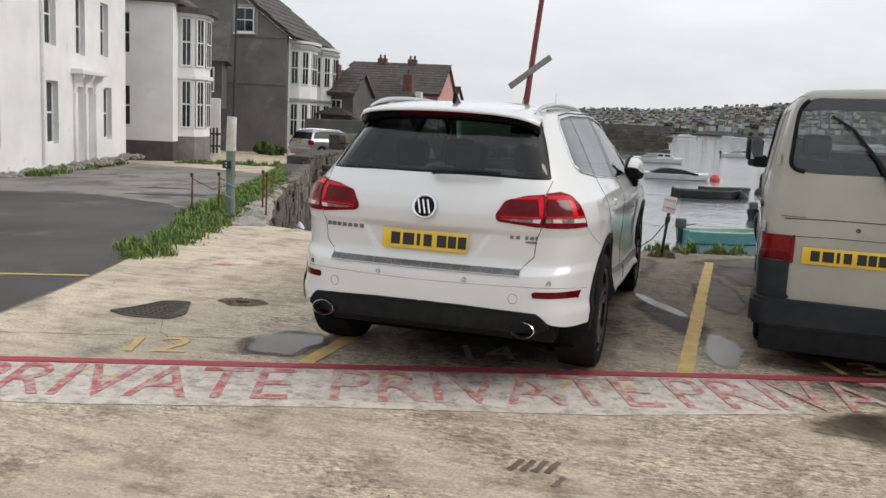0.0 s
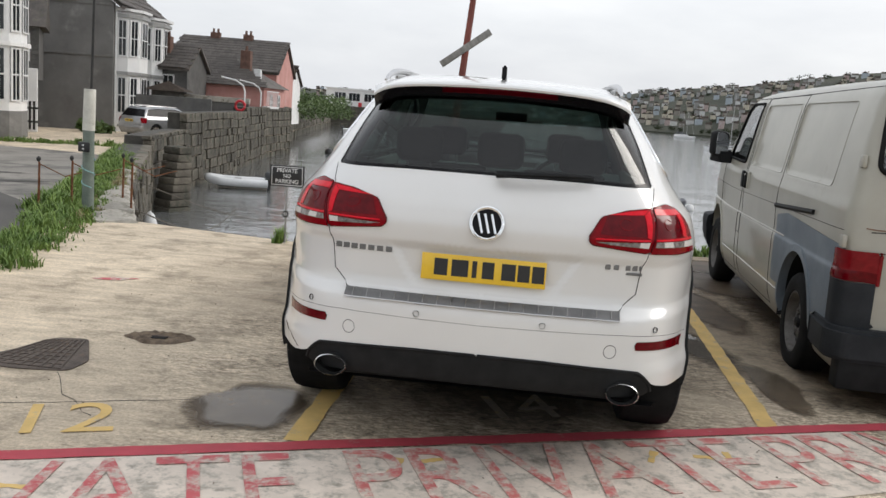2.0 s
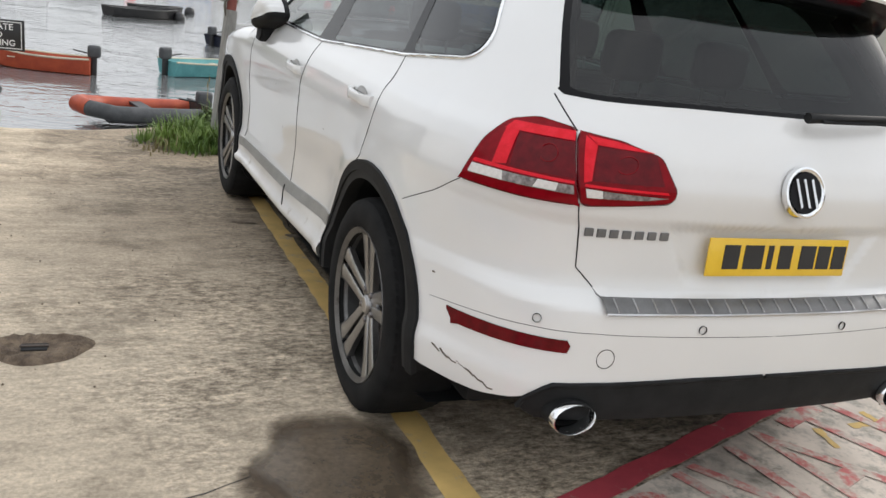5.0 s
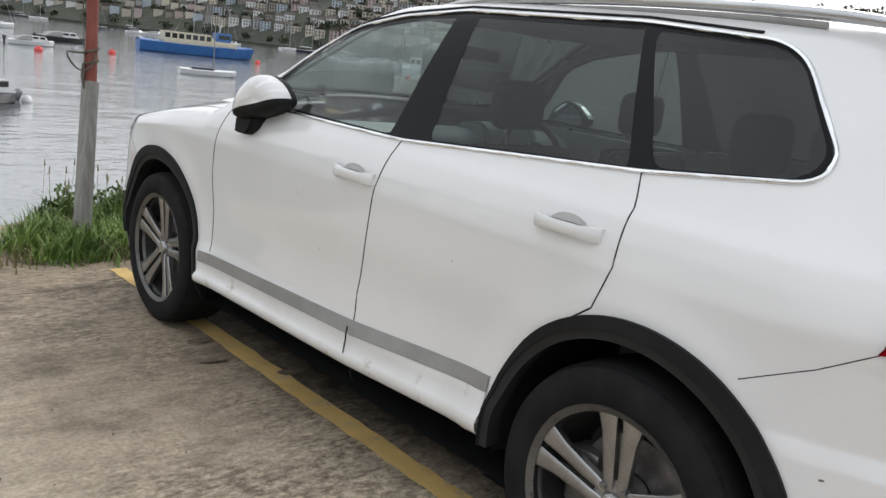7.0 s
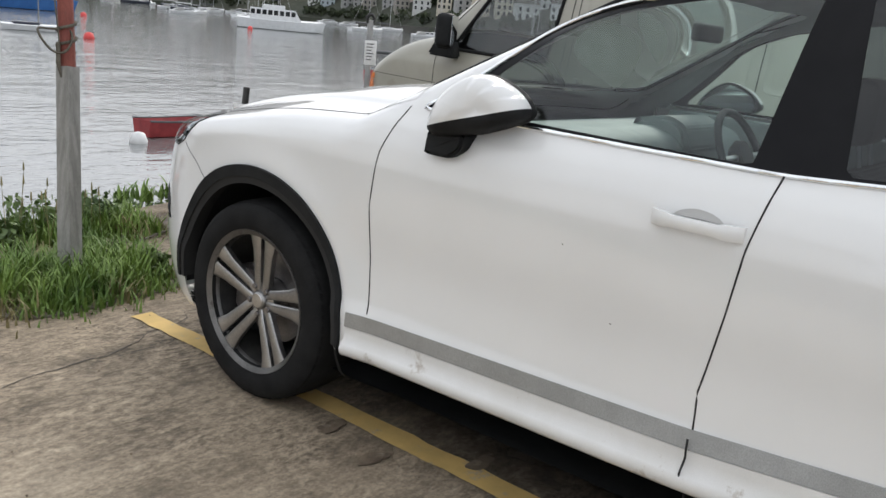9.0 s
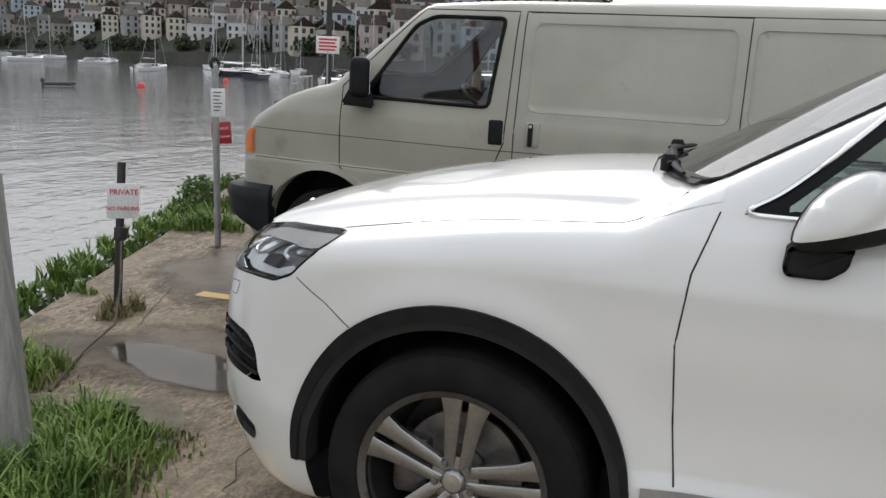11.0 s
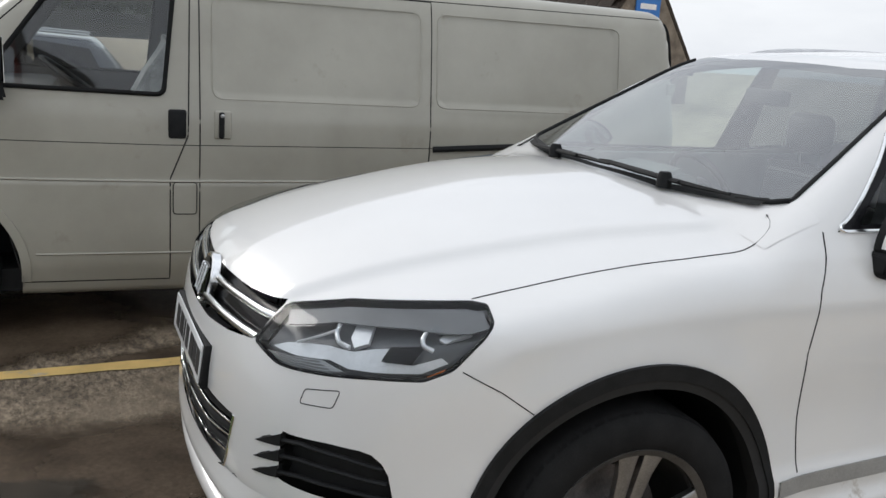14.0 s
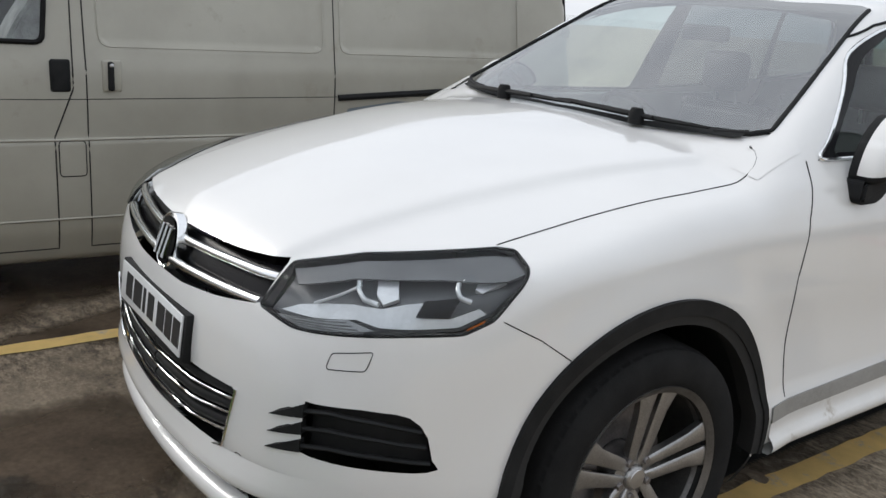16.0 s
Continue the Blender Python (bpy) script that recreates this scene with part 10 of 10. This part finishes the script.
for row in range(10):
    az = -14.0
    while az < 83:
        far = az <= 58
        k = (1.07 + 0.05 * row if far else 1.035 + 0.07 * row) + rnd.uniform(0, 0.02)
        d = shore(az) * k
        t, w = rnd.choice(kinds)
        chance = (0.92 if az > 14 else 0.75) if row < 5 else 0.66
        if az > 52 and row == 0:
            chance = 1.0
        small = float(np.interp(az, [0, 40, 58, 68], [0.55, 0.6, 0.75, 1.0]))
        step = math.degrees(w / d) * (1.02 if row < 3 else 1.2) * (small + 0.04)
        if (far or row < 6) and rnd.random() < chance and math.degrees(math.atan2(shore_z(az, k), d)) < hill(az):
            a = radians(az)
            at = pose(d * math.sin(a), d * math.cos(a), shore_z(az, k) + rnd.uniform(-0.5, 0.6), 0, 0, -az + rnd.uniform(-12, 12)) @ Matrix.Scale(small, 4)
            if row < 3 and az > 58:
                copy_thing(t, at)
            else:
                turn_, move_ = np.array(at.to_3x3()), np.array(at.translation)
                for pv, pf, pm, glazed in PIECES[t]:
                    if glazed and az < 25:
                        continue
                    base_i = len(upper_v)
                    upper_v += (pv @ turn_.T + move_).tolist()
                    upper_f += [tuple(q + base_i for q in f) for f in pf]
                    upper_m += [pm] * len(pf)
        az += step * rnd.uniform(0.98, 1.3)
upper = bpy.data.meshes.new("far_houses")
upper.from_pydata(upper_v, [], upper_f)
for m in SKINS:
    upper.materials.append(m)
upper.polygons.foreach_set("material_index", upper_m)
tagged(part("far_houses", upper, SKINS), "small houses up the far hillside", "houses", kind="stuff")
for t, w in kinds:
    for o in list(t.children_recursive) + [t]:
        bpy.data.objects.remove(o)
M["far_leaves"] = surface("dark_tree_leaves", (0.018, 0.028, 0.012), (0.05, 0.062, 0.028), 0.9, 0.3, 3, 0)
spots = []
for k in range(760):
    az = rnd.uniform(-16, 106)
    q = rnd.choice((1.04, 1.12, 1.2, 1.3, 1.45, 1.58))
    d, a = shore(az) * q, radians(az)
    r = rnd.uniform(1.8, 4.2) * (1.3 if q > 1.4 else 1)
    spots.append((d * math.sin(a), d * math.cos(a), shore_z(az, q) + r * 0.5, r))
tagged(leafy("far_trees", spots, 31, 0.75, "far_leaves", "dark trees among the far houses", 70), category="trees")

# ---- boats ----
M["gel_white"] = surface("white_gelcoat", (0.62, 0.63, 0.63), (0.72, 0.73, 0.73), 0.3, 2, 60, 0, coat=0.4)
M["hull_navy"] = surface("navy_hull", (0.012, 0.016, 0.03), (0.025, 0.03, 0.05), 0.35, 2, 60, 0)
M["hull_dark"] = surface("black_hull", (0.015, 0.015, 0.016), (0.03, 0.03, 0.03), 0.5, 2, 60, 0)
M["hull_teal"] = surface("teal_hull", (0.09, 0.30, 0.31), (0.13, 0.38, 0.39), 0.45, 3, 60, 0)
M["hull_red"] = surface("dark_red_hull", (0.22, 0.02, 0.025), (0.32, 0.04, 0.04), 0.5, 3, 60, 0)
M["hull_blue"] = surface("blue_hull", (0.02, 0.10, 0.30), (0.035, 0.14, 0.38), 0.4, 1, 30, 0)
M["cream"] = surface("cream_paint", (0.50, 0.45, 0.33), (0.60, 0.55, 0.42), 0.5, 2, 60, 0)
M["orange_tube"] = surface("orange_rubber", (0.34, 0.05, 0.02), (0.45, 0.08, 0.03), 0.5, 4, 60, 0)
M["grey_tube"] = surface("grey_rubber", (0.05, 0.053, 0.056), (0.09, 0.093, 0.096), 0.6, 4, 60, 0)
M["canvas"] = surface("grey_canvas", (0.30, 0.30, 0.29), (0.40, 0.40, 0.385), 0.9, 3, 40, 0.3)
M["buoy_red"] = surface("red_buoy", (0.6, 0.05, 0.045), (0.7, 0.09, 0.08), 0.5, 6, 60, 0)


def hull_mesh(L, B, H, sheer=0.12, open_=True):
    bm = bmesh.new()
    rows = []
    for t in np.linspace(0, 1, 15):
        w = B / 2 * (0.80 + 0.2 * math.sin(min(t * 1.6, 1.0) * math.pi / 2)) * (1 - max(0, (t - 0.45) / 0.55) ** 2.2) + 0.015
        z = H * (1 + sheer * (abs(t - 0.4) * 2) ** 2)
        y = (t - 0.5) * L
        pts = [(0, y, -0.12 * H + 0.3 * H * max(0, t - 0.8) * 3), (w * 0.75, y, 0.05 * H + 0.25 * H * max(0, t - 0.8) * 3), (w, y + 0.03 * L * (t ** 3), z)]
        if open_:
            pts += [(w * 0.9, y, z), (w * 0.7, y, z * 0.35)] + [(0, y, z * 0.3)]
        else:
            pts += [(w * 0.95, y, z + 0.02), (0, y, z + 0.06 * B)]
        rows.append([[bm.verts.new((s * x, yy, zz)) for x, yy, zz in pts] for s in (1, -1)])
    for r0, r1 in zip(rows, rows[1:]):
        for q in (0, 1):
            for k in range(len(r0[q]) - 1):
                bm.faces.new((r0[q][k], r0[q][k + 1], r1[q][k + 1], r1[q][k]) if q == 0 else (r0[q][k], r1[q][k], r1[q][k + 1], r0[q][k + 1]))
    bm.faces.new([v for v in rows[0][0][:3]] + [v for v in rows[0][1][:3]][::-1])
    bmesh.ops.remove_doubles(bm, verts=bm.verts, dist=0.002)
    return bm


def outboard(parent, at):
    m = part("outboard_motor", box(-0.13, 0.13, -0.2, 0.15, 0.15, 0.5, 0.07, 3), "grey_tube", parent, "dark outboard motor", 50, at)
    part("motor_leg", box(-0.06, 0.06, -0.1, 0.06, -0.45, 0.2, 0.02), "hull_dark", m, "", 40)
    part("tiller", rod((0, 0.1, 0.25), (0, 0.55, 0.32), 0.02, None, 6), "hull_dark", m)


def boat(kind, label, x, y, L, yaw, hull, inner="cream", name="boat", B=None, group=""):
    b = thing(name, label, "boat", group, pose(x, y, SEA, 0, 0, yaw))
    B = B or L * 0.36
    H = 0.42 if L < 4.5 else L * 0.085
    if kind == "inflatable":
        w = B * 0.36
        line = [(-w, -L / 2, 0.28), (-w, 0, 0.28), (-w, L * 0.25, 0.3), (-w * 0.55, L * 0.42, 0.36), (0, L * 0.48, 0.4), (w * 0.55, L * 0.42, 0.36), (w, L * 0.25, 0.3), (w, 0, 0.28), (w, -L / 2, 0.28)]
        fine = [tuple(p) for p in dense(line, 0.12, False)]
        part("tube", tube(fine, 0.22 if L > 2.8 else 0.17, 12), hull, b, "", 60)
        if inner != hull:
            part("tube_band", tube([(p[0] * 1.0, p[1], p[2]) for p in fine[len(fine) // 2 - 2:]], 0.226 if L > 2.8 else 0.176, 12), inner, b, "coloured tube section", 60)
        part("floor", box(-w, w, -L / 2 + 0.1, L * 0.3, 0.1, 0.16), "hull_dark", b)
        part("transom", box(-w, w, -L / 2 + 0.05, -L / 2 + 0.12, 0.1, 0.5), "hull_dark", b)
        part("bench", box(-w, w, -0.15, 0.12, 0.34, 0.4, 0.01), "hull_dark", b)
        outboard(b, pose(0, -L / 2 - 0.02, 0.25))
        return b
    part("hull", hull_mesh(L, B, H * (1.25 if kind == "cruiser" else 1), open_=kind in ("row", "open")), hull, b, "", 50)
    if kind in ("row", "open"):
        for t in (-0.25, 0.05, 0.28):
            part("thwart", box(-B * 0.40, B * 0.40, t * L - 0.1, t * L + 0.1, H * 0.72, H * 0.78, 0.01), inner, b)
        part("gunwale", tube([(B * 0.5 * (1 - max(0, (t - 0.45) / 0.55) ** 2.2) * (0.8 + 0.2 * math.sin(min(t * 1.6, 1.0) * math.pi / 2)), (t - 0.5) * L, H * (1 + 0.12 * (abs(t - 0.4) * 2) ** 2) + 0.01) for t in np.linspace(0, 0.97, 14)], 0.03, 6), inner, b)
        part("gunwale", tube([(-B * 0.5 * (1 - max(0, (t - 0.45) / 0.55) ** 2.2) * (0.8 + 0.2 * math.sin(min(t * 1.6, 1.0) * math.pi / 2)), (t - 0.5) * L, H * (1 + 0.12 * (abs(t - 0.4) * 2) ** 2) + 0.01) for t in np.linspace(0, 0.97, 14)], 0.03, 6), inner, b)
        part("bottom_boards", box(-B * 0.3, B * 0.3, -L * 0.42, L * 0.25, H * 0.3, H * 0.36), inner, b)
        if kind == "open":
            outboard(b, pose(0, -L / 2 - 0.05, H * 0.8))
    if kind in ("cuddy", "cruiser", "ferry"):
        hc = 0.55 if L < 7 else L * (0.13 if kind == "cruiser" else 0.10)
        H = H * 1.25 if kind == "cruiser" else H
        y0, y1 = {"cuddy": (-0.02, 0.28), "cruiser": (-0.36, 0.18), "ferry": (-0.30, 0.12)}[kind]
        cab = part("cabin", prism(rounded([(y0 * L, H), (y1 * L + 0.06 * L, H), (y1 * L - 0.02 * L, H + hc), (y0 * L, H + hc)], 0.06), B * 0.72, "x", bevel=0.03), inner, b, "", 40, pose(-B * 0.36, 0, 0.03))
        for sx in (-0.004, B * 0.72 - 0.006):
            n = max(2, int((y1 - y0) * L / 0.9))
            for q in range(n):
                ya = y0 * L + ((y1 - y0) * L - 0.1) * (q + 0.12) / n
                part("window", box(sx - 0.006, sx + 0.016, ya, ya + ((y1 - y0) * L) / n * 0.72, H + hc * 0.45, H + hc * 0.86), "pane", cab)
        if kind == "cuddy":
            part("canopy", prism(rounded([(-0.38 * L, H), (0.02 * L, H), (0.02 * L, H + hc * 1.05), (-0.2 * L, H + hc * 0.95)], 0.15), B * 0.7, "x", bevel=0.06), "canvas", b, "grey canvas cover", 50, pose(-B * 0.35, 0, 0.02))
            outboard(b, pose(0, -L / 2 - 0.08, H * 0.8))
        if kind == "ferry":
            wh = part("wheelhouse", box(-B * 0.28, B * 0.28, L * 0.16, L * 0.29, H, H + 2.2, 0.08), "hull_blue", b, "blue wheelhouse", 40)
            part("window", box(-B * 0.285, B * 0.285, L * 0.175, L * 0.275, H + 1.3, H + 1.9), "pane", wh)
            part("deck_house", box(-B * 0.3, B * 0.3, L * 0.1, L * 0.34, H, H + 0.9, 0.05), "cream", b, "cream deck house", 40)
            part("mast", rod((0, L * 0.2, H + 2.2), (0, L * 0.22, H + 4.0), 0.06, None, 6), "frame_white", b)
        if kind == "cruiser":
            part("flybridge", box(-B * 0.3, B * 0.3, -L * 0.22, L * 0.04, H + hc, H + hc * 1.35, 0.06), inner, b, "white flybridge", 40)
            part("awning", box(-B * 0.3, B * 0.3, -L * 0.2, -L * 0.02, H + hc * 1.75, H + hc * 1.8), "hull_navy", b)
            for q in (-0.2, -0.02):
                part("awning_post", rod((B * 0.28, L * q, H + hc * 1.3), (B * 0.28, L * q, H + hc * 1.78), 0.03, None, 6), "frame_white", b)
            part("mast", rod((0, -L * 0.1, H + hc), (0, -L * 0.1, H + hc * 3.2), 0.05, 0.03, 6), "frame_white", b)
    if kind == "yacht":
        part("coachroof", box(-B * 0.24, B * 0.24, -L * 0.12, L * 0.22, H, H + 0.38, 0.1, 3), "gel_white", b, "", 50)
        part("mast", rod((0, L * 0.08, H), (0, L * 0.08, H + L * 1.2), 0.07, 0.05, 6), "satin", b)
        part("boom", rod((0, L * 0.08, H + 1.3), (0, -L * 0.38, H + 1.35), 0.12, None, 6), inner, b, "furled sail on the boom")
        part("forestay", rod((0, L * 0.49, H), (0, L * 0.08, H + L * 1.15), 0.025, None, 4), "satin", b)
        part("backstay", rod((0, -L * 0.49, H), (0, L * 0.08, H + L * 1.18), 0.02, None, 4), "satin", b)
        part("window_band", box(-B * 0.245, B * 0.245, -L * 0.08, L * 0.15, H + 0.14, H + 0.27), "pane", b)
    if kind == "cover":
        part("cover", prism(rounded([(-0.45 * L, H), (0.35 * L, H * 1.05), (0.1 * L, H + 0.35), (-0.2 * L, H + 0.45)], 0.2), B * 0.8, "x", bevel=0.08), "hull_dark", b, "black boat cover", 50, pose(-B * 0.4, 0, 0.02))
    if kind == "mastboat":
        part("mast", rod((0, L * 0.1, H), (0, L * 0.1, H + L * 0.9), 0.05, 0.035, 6), "grey_wood", b)
        part("cover", box(-B * 0.3, B * 0.3, -L * 0.3, L * 0.1, H * 0.9, H + 0.25, 0.1), "hull_navy", b, "navy sail cover", 40)
    return b


boat("inflatable", "grey and orange inflatable boat with outboard motor", -0.45, 17.35, 2.75, 104, "grey_tube", "orange_tube", "inflatable_boat", 1.6)
boat("open", "teal rowing boat with cream inside and outboard", 2.45, 26.4, 3.6, -62, "hull_teal")
boat("cuddy", "navy boat with a grey canvas cover", 5.7, 37.0, 4.6, -60, "hull_navy", "gel_white")
boat("row", "dark low workboat at its mooring", 1.7, 47.5, 4.2, -60, "hull_dark", "hull_dark")
boat("open", "small yellow and orange dinghy with outboard", -2.6, 24.5, 2.6, 80, "orange_tube", "cream", "dinghy")
boat("ferry", "blue passenger ferry with cream upperworks", 55.5, 126, 17.0, -100, "hull_blue", "cream", "ferry", 4.4)
boat("mastboat", "white sailing dinghy with a bare mast", 31.5, 71, 4.9, -100, "gel_white", "hull_navy")
boat("cuddy", "white motor boat at its mooring", 26.0, 104, 5.6, -75, "gel_white", "gel_white")
boat("cuddy", "black and white motor boat afloat", 36.5, 128, 7.0, -80, "hull_dark", "gel_white")
boat("cruiser", "large white motor yacht with flybridge", 95, 116, 14.0, -128, "gel_white", "gel_white", "motor_yacht", 4.0)
boat("row", "dark red wooden rowing boat", 11.65, 21.55, 2.8, -88, "hull_red", "grey_tube")
boat("inflatable", "small grey inflatable tender", 64, 63, 2.8, -130, "grey_tube", "grey_tube", "inflatable_boat", 1.4)
boat("inflatable", "white inflatable dinghy in the inlet", -11.8, 30.7, 2.5, 106, "gel_white", "gel_white", "inflatable_boat", 1.5)
boat("row", "small white tender with a red rim", -6.2, 25.6, 1.8, 100, "gel_white", "hull_red")
boat("cuddy", "white covered boat under the harbour wall", -22.5, 112, 5.0, -80, "gel_white", "gel_white")
boat("row", "low white boat in the harbour", -14.5, 118, 4.2, -90, "gel_white", "gel_white")
boat("cover", "white speedboat with a black cover", -0.9, 65.2, 4.9, -82, "gel_white")
boat("cuddy", "white motor boat near the harbour wall", -4.2, 98, 5.5, -85, "gel_white", "gel_white")
boat("row", "low black workboat on a mooring", 2.65, 50.8, 3.2, -62, "hull_dark", "hull_dark")
boat("cuddy", "blue and white cabin boat", 10.6, 103, 5.0, -75, "hull_blue", "gel_white")
boat("cuddy", "white cabin boat on a mooring", 6.0, 140, 6.0, -70, "gel_white", "gel_white")
boat("cuddy", "dark workboat by the far wall", 142, 62, 7.5, -120, "hull_dark", "gel_white")
y1 = boat("yacht", "white sailing yacht on a mooring", 40, 180, 9.0, -70, "gel_white", "hull_navy", "yacht", None, "yachts on their moorings")
y2 = boat("yacht", "dark blue sailing yacht on a mooring", 90, 205, 9.5, -100, "hull_navy", "gel_white", "yacht", None, "yachts on their moorings")
rnd = random.Random(77)
for k in range(52):
    az = rnd.uniform(-6, 76)
    d, a = shore(az) * rnd.uniform(0.62, 0.965), radians(az)
    copy_thing(y1 if rnd.random() < 0.75 else y2, pose(d * math.sin(a), d * math.cos(a), SEA, 0, 0, rnd.uniform(-140, -60)))
m1 = boat("cuddy", "white motor boat moored off the town", 120, 180, 7.0, -100, "gel_white", "gel_white", "motor_boat", None, "motor boats off the town")
for k in range(26):
    az = rnd.uniform(0, 74)
    d, a = shore(az) * rnd.uniform(0.6, 0.96), radians(az)
    copy_thing(m1, pose(d * math.sin(a), d * math.cos(a), SEA, 0, 0, rnd.uniform(-140, -60)))
ball = thing("buoy", "round red mooring buoy", "buoy", "mooring buoys", pose(60, 115, SEA))
part("float", lathe([(0.001, -0.3), (0.3, -0.2), (0.42, 0.1), (0.3, 0.4), (0.1, 0.5), (0.001, 0.52)], 16, "z"), "buoy_red", ball, "", 60)
for x, y in ((32.4, 64), (2.1, 66.8), (34, 101), (84, 110), (72, 60), (100, 68), (13.6, 109), (23, 90)):
    copy_thing(ball, pose(x, y, SEA, 0, 0, 0))
dark = thing("buoy", "dark round mooring buoy", "buoy", "mooring buoys", pose(3.6, 48.2, SEA))
part("float", lathe([(0.001, -0.3), (0.25, -0.2), (0.32, 0.1), (0.22, 0.35), (0.001, 0.42)], 16, "z"), "hull_dark", dark, "", 60)
for x, y in ((4.8, 54), (-14.8, 60), (60, 33), (76, 36)):
    copy_thing(dark, pose(x, y, SEA))
pale = thing("buoy", "small white mooring buoy", "buoy", "mooring buoys", pose(8.0, 38.3, SEA))
part("float", lathe([(0.001, -0.2), (0.18, -0.12), (0.24, 0.05), (0.16, 0.25), (0.001, 0.3)], 16, "z"), "frame_white", pale, "", 60)
copy_thing(pale, pose(9.6, 20.6, SEA))
